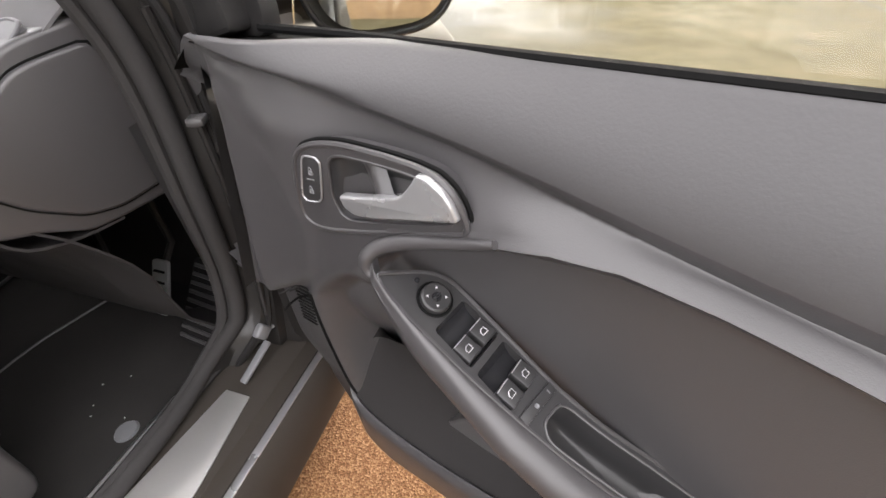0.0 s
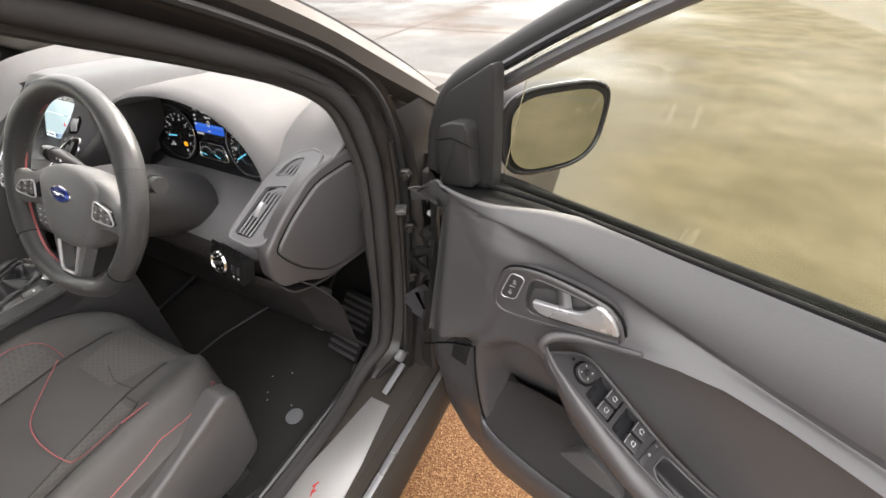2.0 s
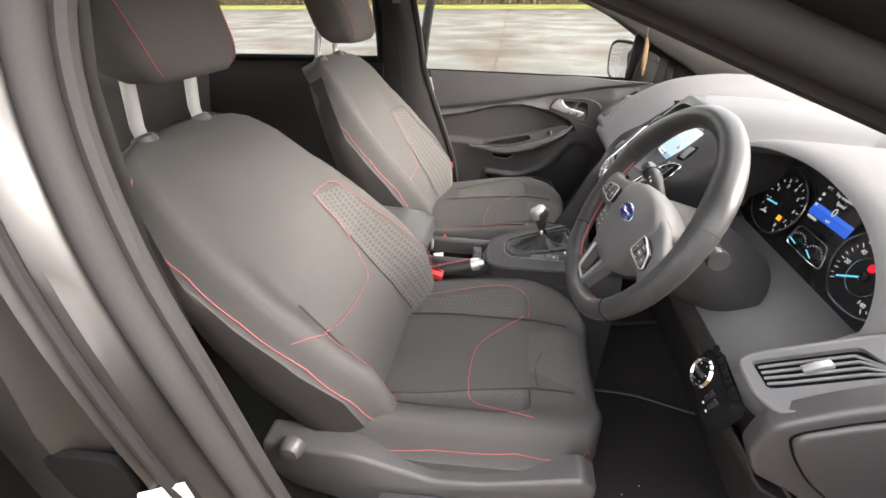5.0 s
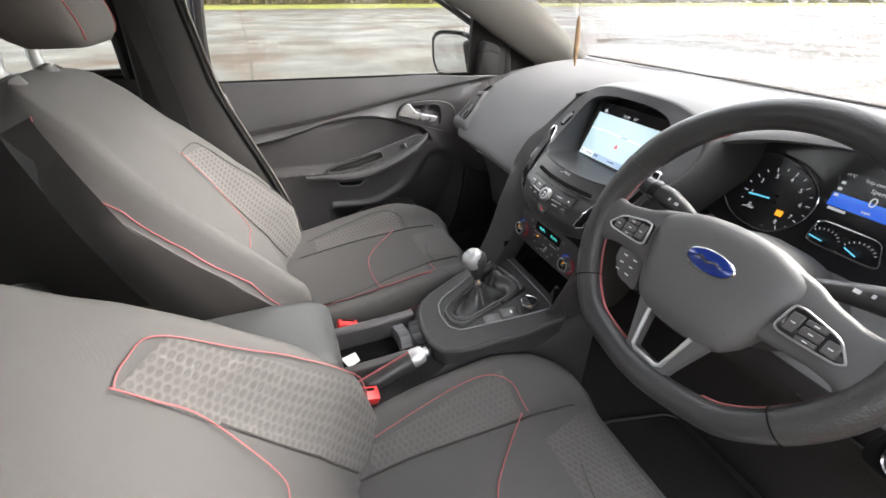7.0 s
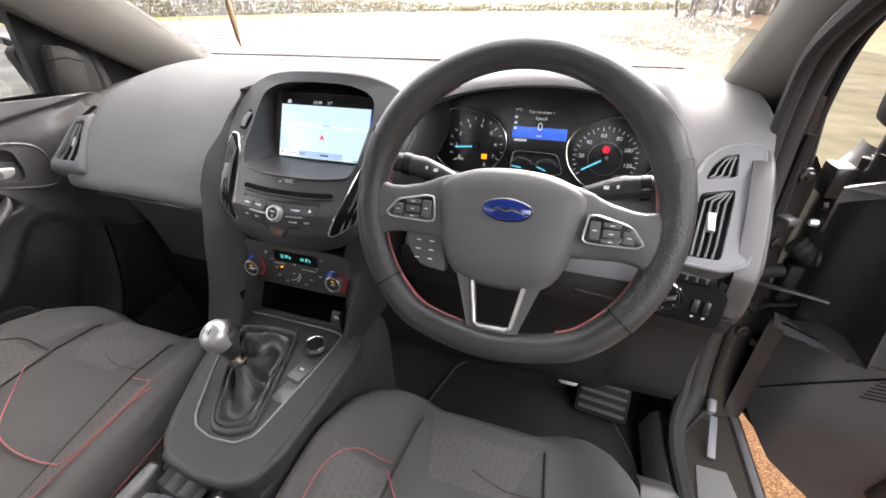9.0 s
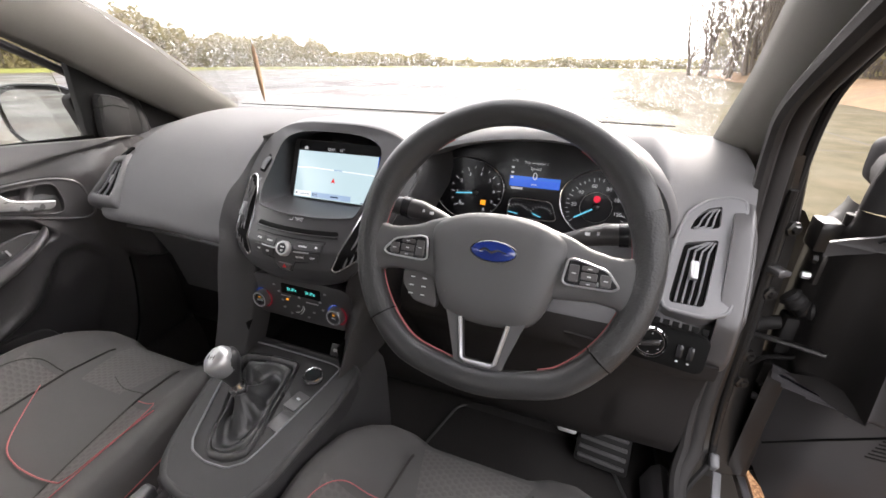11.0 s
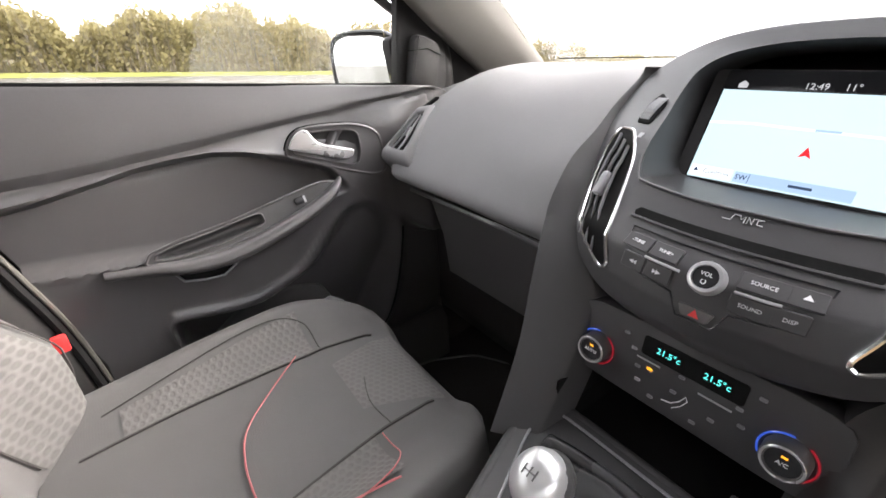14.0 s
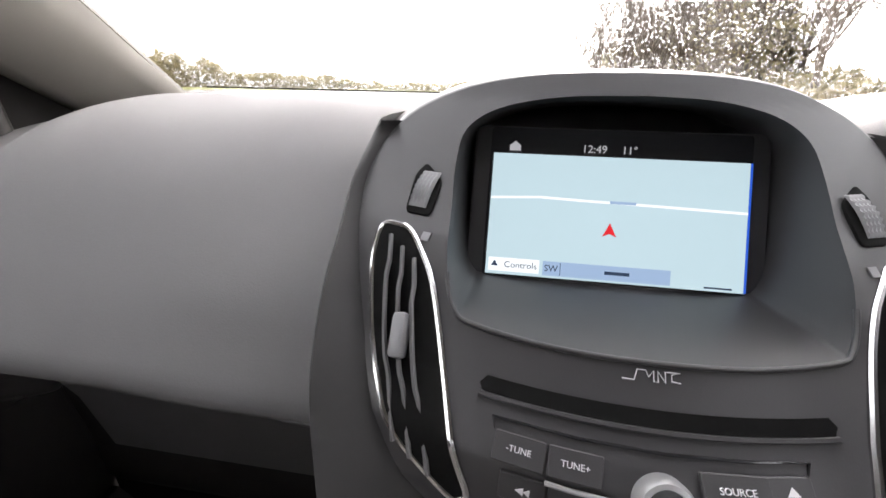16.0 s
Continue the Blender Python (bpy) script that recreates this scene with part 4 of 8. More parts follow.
top = dash_rows([(-0.745, PASSEND), (-0.68, PASSEND), (-0.60, PASS), (-0.42, PASS), (-0.27, MIDL), (-0.185, MIDL), (-0.15, BACK), (0.145, BACK), (0.16, CLUST), (0.545, CLUST), (0.575, DRVL), (0.64, DRVR), (0.735, DRVR)])


def dash_end(p):
    """Draws the driver's end of the dash in towards the cabin, where the door seal passes."""
    if p.x <= 0.64:
        return p
    far = min(0.708, max(0.668, 0.672 + 0.16 * (p.y - 0.52)))
    return V(0.64 + (p.x - 0.64) / 0.095 * (far - 0.64), p.y, p.z)


dash_lines = [[dash_end(p) for p in r] for r in smooth_rows(top)]
part("dash_pad", thicken(loft([r[:35] for r in dash_lines], False), 0.004), SOFT, dash, "charcoal grained soft-touch pad", 50)
part("dash_lower", thicken(loft([r[34:] for r in dash_lines], False), 0.004), DARKTRIM, dash, "black plastic lower dashboard", 50)
part("windscreen_vent", thicken(loft([[V(x, y - 0.015 * (x / 0.6) ** 2, z + 0.004) for x in (-0.6, -0.3, 0, 0.3, 0.6)] for y, z in ((0.985, 1.066), (1.0, 1.066))], False), 0.002), DARKHOLE, dash, "dark demister slot")
part("glovebox_line", tube(curve([(-0.34, 0.535, 0.824), (-0.26, 0.528, 0.824), (-0.19, 0.52, 0.826)], 8), 0.0035, 6), VENTGREY, dash, "ledge above the glovebox lid")
part("glovebox_lid", thicken(loft([[V(x, y, z) for x in (-0.60, -0.4, -0.2)] for y, z in ((0.545, 0.822), (0.60, 0.79), (0.635, 0.70), (0.655, 0.60), (0.69, 0.58))], False), 0.006), HARD, dash, "dark glovebox lid")

# side closing panel and lower panel on the driver's side
end_m = axes((0.672, 0.52, 0), (0.16, 1, 0), (0, 0, 1))
end_o = [((y - 0.52) * 1.06, z) for y, z in ((0.512, 0.875), (0.56, 0.925), (0.62, 0.972), (0.655, 0.985), (0.74, 1.000), (0.74, 0.74), (0.66, 0.738), (0.61, 0.742), (0.565, 0.770), (0.525, 0.785), (0.508, 0.82))]
part("end_frame", slab(soften(end_o, 0.25), 0.03, end_m @ pose(0, 0, 0.001), 0.008, 3), TRIM, dash, "grey moulded end of the dashboard")
inset_o = [((y - 0.52) * 1.06, z) for y, z in ((0.530, 0.872), (0.575, 0.917), (0.63, 0.955), (0.655, 0.962), (0.735, 0.972), (0.735, 0.765), (0.66, 0.757), (0.615, 0.768), (0.570, 0.805), (0.545, 0.840))]
part("end_gap", slab(soften([((x - 0.11) * 1.03 + 0.11, (z - 0.87) * 1.03 + 0.87) for x, z in inset_o], 0.3), 0.004, end_m @ pose(0, 0, 0.002), 0), DARKHOLE, dash, "dark joint round the end cap")
part("end_panel", slab(soften(inset_o, 0.3), 0.012, end_m @ pose(0, 0, 0.0075), 0.006, 3), TRIM, dash, "smooth dark end cap of the dashboard")
part("lower_panel", thicken(loft([curve([(0.45, 0.53, 0.80), (0.47, 0.55, 0.76), (0.48, 0.60, 0.735), (0.48, 0.65, 0.73)], 10), curve([(0.58, 0.515, 0.80), (0.60, 0.53, 0.76), (0.61, 0.58, 0.74), (0.62, 0.65, 0.735)], 10), curve([(0.664, 0.520, 0.80), (0.672, 0.545, 0.760), (0.680, 0.60, 0.742), (0.690, 0.66, 0.738)], 10)], False), 0.004), DARKTRIM, dash, "dark lower dash panel")


# end vents: a satin plate with two openings and long vanes
def end_vent(m, outer, holes, count, label, mt, h):
    vent = thing("end_vent", m @ V(0, 0, 0), label, "air vent", "dash vents")
    part("frame", pierced(outer, holes, 0.030, m @ pose(0, 0, h)), mt, vent, "moulded grey surround", 30)
    part("frame_edge", tube([m @ V(x, y, h - 0.0015) for x, y in outer], 0.003, 8, True), mt, vent)
    for hole, k in zip(holes, count):
        cx_, cy_ = sum(p[0] for p in hole) / len(hole), sum(p[1] for p in hole) / len(hole)
        # Flat near-black sheet; the shade behind the vanes is in its colour.
        part("duct_shade", slab([(cx_ + (x - cx_) * 1.04, cy_ + (y - cy_) * 1.02) for x, y in hole], 0.004, m @ pose(0, 0, h * 0.12), 0), DARKHOLE, vent, "near-black sheet painted as the vent's inner shade")
        y0, y1 = min(p[1] for p in hole) + 0.004, max(p[1] for p in hole) - 0.004

        def span(y):
            xs = []
            for (ax, ay), (bx, by) in zip(hole, hole[1:] + hole[:1]):
                if (ay > y) != (by > y):
                    xs.append(ax + (bx - ax) * (y - ay) / (by - ay))
            return min(xs), max(xs)
        for i in range(k):
            f = (i + 1) / (k + 1)
            line = []
            for q in range(7):
                y = y0 + (y1 - y0) * q / 6
                l0, r0 = span(y)
                line.append(m @ V(l0 + (r0 - l0) * f, y, h * 0.55))
            part("vane", tube(line, 0.0026, 6, False, 0.55, m.to_3x3() @ V(1, 0, 0)), SATIN, vent)
    return vent


def in_frame(m, pts):
    inv = m.inverted()
    return [((inv @ V(*p)).x, (inv @ V(*p)).y) for p in pts]


ventm = axes((0.618, 0.525, 0.878), (1, -0.03, -0.04), (0.026, 0.101, 0.070))
v_out = soften(in_frame(ventm, [(0.568, 0.520, 0.875), (0.627, 0.517, 0.872), (0.657, 0.528, 0.879), (0.679, 0.624, 0.946), (0.684, 0.690, 0.992), (0.660, 0.694, 0.995), (0.630, 0.684, 0.988), (0.604, 0.661, 0.974), (0.588, 0.623, 0.947)]), 0.25, 3)
v_small = soften(in_frame(ventm, [(0.605, 0.634, 0.954), (0.646, 0.642, 0.959), (0.650, 0.677, 0.983), (0.630, 0.671, 0.979), (0.615, 0.656, 0.969)]), 0.14, 2)
v_big = soften(in_frame(ventm, [(0.599, 0.614, 0.940), (0.580, 0.529, 0.881), (0.625, 0.529, 0.881), (0.645, 0.624, 0.947)]), 0.10, 2)
vent_d = end_vent(ventm, v_out, [v_big, v_small], (4, 3), "satin grey framed air vent with dark vanes at the dash end", VENTGREY, 0.008)
part("vent_tab", box(0.010, 0.030, 0.008, axes((0.612, 0.575, 0.913), (1, -0.03, -0.04), (0.024, 0.101, 0.070)) @ pose(0, 0, 0.009), 0.002), SILVER, vent_d, "pale adjuster tab")
pvm = axes((-0.61, 0.556, 0.928), (1, 0.0, 0.03), (0.0, 0.075, 0.073))
pv_hole = soften(in_frame(pvm, [(-0.650, 0.532, 0.892), (-0.582, 0.531, 0.894), (-0.614, 0.600, 0.961), (-0.641, 0.596, 0.955)]), 0.12, 3)
vent_p = thing("end_vent", pvm @ V(0, 0, 0), "slim dark air vent at the passenger's end of the dash", "air vent", "dash vents")


def grown(poly, w):
    cx_, cy_ = sum(p[0] for p in poly) / len(poly), sum(p[1] for p in poly) / len(poly)
    hx, hy = max(abs(p[0] - cx_) for p in poly), max(abs(p[1] - cy_) for p in poly)
    return [(cx_ + (x - cx_) * (1 + w / hx), cy_ + (y - cy_) * (1 + w / hy)) for x, y in poly]


pv_rings = [(0.0, -0.012), (0.0, 0.004), (0.0012, 0.006), (0.008, 0.0062), (0.016, 0.004), (0.023, -0.002), (0.027, -0.011), (0.028, -0.05)]
part("frame", loft([[pvm @ V(x, y, h) for x, y in grown(pv_hole, w)] for w, h in pv_rings], True), SOFT, vent_p, "soft grey surround running into the dash", 60)
# Sheet just over the pad, coloured as the shade inside the vent.
part("duct_shade", slab(grown(pv_hole, 0.002), 0.004, pvm @ pose(0, 0, -0.0025), 0), DARKHOLE, vent_p, "near-black sheet painted as the vent's inner shade")
for k in range(3):
    pa, pb = V(-0.026 + 0.024 * k, -0.050, 0), V(-0.022 + 0.010 * k, 0.046, 0)
    line = [pvm @ (pa.lerp(pb, i / 23) + V(0.003 * (smooth(0.15, 0.25, i / 23) - smooth(0.6, 0.7, i / 23)), 0, 0.002)) for i in range(24)]
    part("vane", tube(line, 0.0024, 6, False, 0.5, pvm.to_3x3() @ V(1, 0, 0)), SATIN, vent_p)
part("vent_tab", box(0.008, 0.022, 0.005, pvm @ pose(-0.006, 0.002, 0.004, 0, 0, 8), 0.0015), SATIN, vent_p)
part("side_demister", slab(soften([(-0.028, 0.066), (-0.012, 0.066), (0.006, 0.094), (-0.006, 0.094)], 0.25), 0.004, pvm @ pose(0, 0, 0.003), 0.001), DARKHOLE, vent_p, "small side demister grille")

# light switch panel under the driver's vent
sw = thing("light_switch", (0.59, 0.51, 0.82), "black light switch panel with a chrome-ringed dial", "switch panel")
msw = axes((0.580, 0.488, 0.837), (1.0, -0.10, -0.04), (0, 0.30, 1)) @ Matrix.Scale(0.84, 4)
part("switch_plate", slab(rounded(0.124, 0.064, 0.014), 0.022, msw @ pose(0.004, 0, 0), 0.003), DARKHOLE, sw)
part("dial_ring", lathe(((0.0255, -0.004), (0.0270, 0.005), (0.0245, 0.009), (0.0215, 0.005)), msw @ pose(-0.018, 0.002, 0), 32), CHROME, sw, "bright ring round the dial")
part("dial", lathe(((0.0, 0.007), (0.020, 0.007), (0.0215, 0.0)), msw @ pose(-0.018, 0.002, 0), 28), DARKHOLE, sw)
part("dial_grip", box(0.030, 0.008, 0.008, msw @ pose(-0.018, 0.002, 0.009, 0, 0, 20), 0.003), SWPANEL, sw)
for k in range(6):
    t = radians(30 + 60 * k)
    part("dial_mark", box(0.0016, 0.0016, 0.0006, msw @ pose(-0.018 + 0.016 * math.cos(t), 0.002 + 0.016 * math.sin(t), 0.0075), 0), PRINT, sw)
for k in range(2):
    part("dimmer_wheel", box(0.010, 0.022, 0.006, msw @ pose(0.026 + 0.016 * k, 0.0, 0.001), 0.002), GLOSS, sw)
    part("dimmer_mark", box(0.004, 0.003, 0.0006, msw @ pose(0.026 + 0.016 * k, -0.018, 0.0006), 0), PRINT, sw)
part("grille_strip", merge(*[box(0.010, 0.010, 0.004, msw @ pose(-0.045 + 0.014 * k, 0.040, -0.001, -20), 0.001) for k in range(8)]), DARKHOLE, sw, "row of dark slots under the vent")

# ---- instrument cluster ----
cl = thing("instrument_cluster", (0.35, 0.69, 0.95), "lit instrument cluster with two dials and a blue trip display", "instrument cluster")
HOODLINE = [(0.132, 0.905), (0.135, 0.96), (0.146, 1.015), (0.190, 1.049), (0.275, 1.072), (0.371, 1.081), (0.446, 1.074), (0.50, 1.058), (0.552, 1.02), (0.578, 0.965), (0.572, 0.915)]
hl = [(p.x, p.y) for p in curve([(a, b, 0) for a, b in HOODLINE], 44)]


def arch(grow, y, drop=0.0, tilt=0.0):
    cx, cz = 0.356, 0.96
    return [V(cx + (x - cx) * (1 + grow / 0.20), y + tilt * (1.08 - z), cz + (z - cz) * (1 + grow / 0.11) - drop) for x, z in hl]


hood_rows = [arch(-0.012, 0.70), arch(-0.008, 0.66), arch(-0.004, 0.625), arch(0.0, 0.618), arch(0.006, 0.622), arch(0.012, 0.65), arch(0.012, 0.72, 0.002), arch(0.010, 0.82, 0.006), arch(0.0, 0.92, 0.014), arch(-0.015, 1.02, 0.03)]
part("cluster_hood", loft(hood_rows, False), SOFT, dash, "soft-touch hood over the instruments", 60)
mc = axes((0.356, 0.692, 0.965), (1, 0, 0), (0, 0.20, 1))
face = [(x - 0.356, (z - 0.965)) for x, z in hl] + [(0.16, -0.075), (0.06, -0.083), (-0.06, -0.083), (-0.17, -0.075)]
part("cluster_face", slab(face, 0.01, mc @ pose(0, 0, -0.006), 0), GLOSS, cl, "black glossy dial face")


def dial(cx, cy, r, marks, numbers, start, span, needle, name, ring_o):
    ringpts = [mc @ V(p.x, p.y, 0.002) for p in curve([(x, y, 0) for x, y in ring_o], 60, True)]
    d = part(name, tube(ringpts, 0.0016, 8, True), CHROME, cl, "chrome-edged dial")
    part("dial_disc", lathe(((0.0, 0.0005), (r * 0.94, 0.0005), (r * 0.94, -0.001)), mc @ pose(cx, cy, 0), 40), GLOSS, d)
    for i in range(marks + 1):
        t = radians(start + span * i / marks)
        big = i % 2 == 0
        rr = r * (0.80 if big else 0.83)
        part("tick", box(r * (0.11 if big else 0.07), 0.0011, 0.0006, mc @ pose(cx + rr * math.cos(t), cy + rr * math.sin(t), 0.0012, 0, 0, math.degrees(t)), 0), LITWHITE, d)
    for i, num in enumerate(numbers):
        t = radians(start + span * i / (len(numbers) - 1))
        words("numeral", num, r * 0.155, mc @ pose(cx + r * 0.63 * math.cos(t), cy + r * 0.63 * math.sin(t), 0.0012), LITWHITE, d)
    t = radians(needle)
    part("needle", box(r * 0.62, 0.0026, 0.001, mc @ pose(cx + r * 0.36 * math.cos(t), cy + r * 0.36 * math.sin(t), 0.003, 0, 0, needle), 0), LITCYAN, d, "pale blue needle")
    part("needle_hub", lathe(((0.0, 0.005), (0.006, 0.004), (0.007, 0.001)), mc @ pose(cx, cy, 0), 14), GLOSS, d)
    return d


RING_L = [(-0.200, 0.010), (-0.186, 0.042), (-0.145, 0.060), (-0.100, 0.054), (-0.068, 0.034), (-0.056, 0.007), (-0.066, -0.028), (-0.100, -0.056), (-0.154, -0.052), (-0.188, -0.024)]
tach = dial(-0.111, -0.005, 0.058, 16, [str(i) for i in range(9)], 215, -275, 186, "tachometer", RING_L)
words("numeral", "x1000", 0.006, mc @ pose(-0.140, -0.030, 0.0012), LITWHITE, tach)
part("warning_lamp", box(0.010, 0.009, 0.001, mc @ pose(-0.094, -0.022, 0.002), 0), LITAMBER, tach, "amber warning lamp")
spd = dial(0.111, -0.007, 0.060, 28, ["", "20", "40", "60", "80", "100", "120", "140"], 215, -265, 212, "speedometer", [(-x - 0.008, y) for x, y in RING_L])
part("inner_ring", tube([mc @ V(0.111 + 0.027 * math.cos(t), -0.007 + 0.027 * math.sin(t), 0.002) for t in [2 * math.pi * i / 32 for i in range(32)]], 0.0008, 6, True), CHROME, spd)
part("warning_lamp", lathe(((0.0, 0.003), (0.006, 0.003), (0.006, 0.001)), mc @ pose(0.111, 0.008, 0), 14), LITRED, spd, "red warning lamp")
tripd = part("trip_display", slab(rounded(0.096, 0.056, 0.004), 0.002, mc @ pose(-0.002, 0.039, 0.0015), 0), GLOSS, cl)
part("blue_band", box(0.092, 0.013, 0.0006, mc @ pose(-0.001, 0.0225, 0.002), 0), LITBLUE, tripd, "lit blue band")
part("blue_fade", box(0.092, 0.006, 0.0005, mc @ pose(-0.001, 0.032, 0.0019), 0), glow("dim_blue", (0.02, 0.08, 0.35), 0.5), tripd)
words("digit", "0", 0.019, mc @ pose(-0.001, 0.036, 0.0026), LITWHITE, tripd)
words("caption", "Speed", 0.008, mc @ pose(-0.001, 0.050, 0.0024), LITWHITE, tripd)
words("caption", "Trip computer 1", 0.0065, mc @ pose(-0.001, 0.060, 0.0024), LITWHITE, tripd)
words("caption", "mph", 0.006, mc @ pose(-0.001, 0.0215, 0.0028), LITWHITE, tripd)
words("caption", "11°C", 0.0055, mc @ pose(-0.040, 0.062, 0.0024), LITWHITE, tripd)
for k in range(3):
    part("gear_mark", box(0.005, 0.004, 0.0006, mc @ pose(-0.043, 0.050 - 0.009 * k, 0.0024), 0), LITWHITE, tripd)
part("mileage_bar", box(0.022, 0.004, 0.0006, mc @ pose(-0.032, 0.0125, 0.0026), 0), LITWHITE, tripd, "row of small figures")
aux = part("fuel_gauge", tube([mc @ V(x, y, 0.002) for x, y in soften([(-0.042, -0.006), (0.034, -0.006), (0.048, -0.042), (-0.046, -0.042)], 0.2, 4)], 0.0018, 6, True), CHROME, cl, "small chrome-edged twin gauge")
for cx in (-0.026, 0.018):
    for i in range(9):
        t = radians(150 - 15 * i)
        part("tick", box(0.003, 0.0008, 0.0005, mc @ pose(cx + 0.021 * math.cos(t), -0.036 + 0.019 * math.sin(t), 0.001, 0, 0, math.degrees(t)), 0), LITWHITE, aux)
    part("needle", box(0.018, 0.0018, 0.0008, mc @ pose(cx - 0.008, -0.034, 0.002, 0, 0, 172 if cx < 0 else 160), 0), LITCYAN, aux)

# ---- centre stack ----
stack = thing("centre_stack", (0, 0.5, 0.85), "black centre stack with lit map screen, chrome-edged vents and radio keys", "centre stack")
GZ = [(0.835, 0.440), (0.855, 0.430), (0.877, 0.426), (0.907, 0.433), (0.93, 0.457), (0.96, 0.482), (0.985, 0.502), (1.01, 0.530), (1.04, 0.558), (1.07, 0.585), (1.1, 0.605)]


def stack_y(x, z):
    return interp(z, GZ) + 1.6 * x * x


OUT = [(0.0, 1.088), (0.06, 1.086), (0.11, 1.078), (0.15, 1.062), (0.175, 1.04), (0.187, 1.01), (0.182, 0.98), (0.170, 0.945), (0.152, 0.91), (0.132, 0.88), (0.105, 0.858), (0.06, 0.846), (0.0, 0.842)]
INN = [(0.0, 1.074), (0.05, 1.072), (0.09, 1.064), (0.112, 1.05), (0.117, 1.03), (0.116, 1.005), (0.115, 0.985), (0.113, 0.972), (0.110, 0.963), (0.105, 0.956), (0.096, 0.953), (0.05, 0.951), (0.0, 0.951)]


NEAR_SIDE = 0.91  # the driver's half of the stack is the narrower one


def both(half, n=48):
    right = curve([(x, z, 0) for x, z in half], n)
    pts = [(p.x, p.y) for p in right]
    return [(x * NEAR_SIDE, z) for x, z in pts] + [(-x, z) for x, z in reversed(pts[1:-1])]


out_l, inn_l = both(OUT), both(INN)
rows = []
for k in [i / 36 for i in range(37)]:
    rows.append([V(a[0] + (b[0] - a[0]) * k, stack_y(a[0] + (b[0] - a[0]) * k, a[1] + (b[1] - a[1]) * k), a[1] + (b[1] - a[1]) * k) for a, b in zip(inn_l, out_l)])
edge_r = [V(p.x * 1.015, p.y + 0.010, p.z + (0.002 if p.z > 1.0 else -0.003)) for p in rows[-1]]
back_r = [V(p.x * 1.0, p.y + 0.09, p.z - (0.012 if p.z > 1.0 else 0.0)) for p in rows[-1]]
part("fascia", loft(rows + [edge_r, back_r], True), FASCIA, stack, "black moulded fascia", 45)
recess = [rows[0], [V(p.x * 0.985, p.y + 0.012, p.z - 0.003 * (p.z > 1.0)) for p in rows[0]], [V(p.x * 0.95, 0.596 + 0.42 * (p.z - 0.951), 0.943 + (p.z - 0.951) * 1.0) for p in rows[0]]]
part("screen_recess", loft(recess, True), FASCIA, stack, "deep matt black screen hood", 45)
hood_o = [p for p in edge_r if p.z > 0.975]
hood_sorted = sorted(hood_o, key=lambda p: math.atan2(p.z - 0.98, p.x))
hood2 = [hood_sorted, [V(p.x * 1.02, p.y + 0.03, p.z + 0.002) for p in hood_sorted], [V(p.x * 1.06, p.y + 0.14, p.z - 0.004) for p in hood_sorted], [V(p.x * 1.12, p.y + 0.26, p.z - 0.012) for p in hood_sorted], [V(p.x * 1.2, p.y + 0.36, p.z - 0.03) for p in hood_sorted]]
part("screen_hood", loft(hood2, False), FASCIA, dash, "soft-touch cowl over the screen", 60)
# grey wrap beside the fascia running down into the console
for s in (-1, 1):
    outer = ((1.052, 0.182, 0.605), (1.040, 0.190, 0.610), (1.012, 0.197, 0.580), (0.985, 0.195, 0.545), (0.96, 0.190, 0.500), (0.92, 0.188, 0.470), (0.893, 0.186, 0.460), (0.862, 0.177, 0.442), (0.834, 0.166, 0.423), (0.805, 0.157, 0.408), (0.772, 0.150, 0.393), (0.73, 0.143, 0.370), (0.69, 0.136, 0.345))
    if s > 0:
        outer = ((1.052, 0.166, 0.605), (1.040, 0.173, 0.600), (1.012, 0.178, 0.575), (0.985, 0.176, 0.545), (0.96, 0.170, 0.505), (0.92, 0.154, 0.478), (0.893, 0.142, 0.465), (0.862, 0.130, 0.464), (0.834, 0.124, 0.462), (0.806, 0.121, 0.455), (0.78, 0.120, 0.432), (0.752, 0.117, 0.410), (0.703, 0.108, 0.392), (0.68, 0.104, 0.380))
    wrap_rows = []
    for z, xo, yo in outer:
        xi = interp(z, [(0.68, 0.096), (0.772, 0.100), (0.845, 0.104), (0.862, 0.115), (0.893, 0.142), (0.92, 0.158), (0.96, 0.176), (0.985, 0.184), (1.012, 0.187), (1.04, 0.175), (1.052, 0.165)]) * (NEAR_SIDE if s > 0 else 1.0)
        xi = min(xi, xo - 0.006)
        yi = min(stack_y(xi, max(z, 0.845)) + 0.001, yo + 0.030)
        wrap_rows.append([V(s * (xi - 0.006), yi + 0.05, z), V(s * (xi - 0.002), yi + 0.006, z), V(s * xi, yi, z), V(s * (xi + 0.5 * (xo - xi)), (yi + yo) / 2 - 0.003, z), V(s * (xo - 0.003), yo - 0.001, z), V(s * xo, yo + 0.004, z), V(s * (xo + 0.006), yo + 0.03, z), V(s * (xo + 0.012), yo + 0.08, z), V(s * (xo + 0.014), yo + 0.18, z)])
    part("stack_wrap", loft(list(zip(*[curve([r[k] for r in wrap_rows], 40) for k in range(9)])), False), CONSOLE, stack, "dark moulded wrap running down to the console", 60)

part("screen_ledge", tube([p + V(0, -0.0005, 0.0) for p in rows[0] if p.z < 0.975], 0.0015, 8), FASCIA, stack, "rounded ledge under the screen", 60)

# screen
ms = axes((-0.004, 0.588, 0.990), (1, 0, 0), (0, 0.036, 0.083))
part("screen_surround", slab(rounded(0.206, 0.122, 0.006), 0.008, ms @ pose(0, 0.006, -0.002), 0.001), FASCIA, stack)
part("display_glass", slab(rounded(0.182, 0.112, 0.003), 0.004, ms @ pose(0, 0.0095, -0.0008), 0.0008), GLOSS, stack, "black glass display panel")
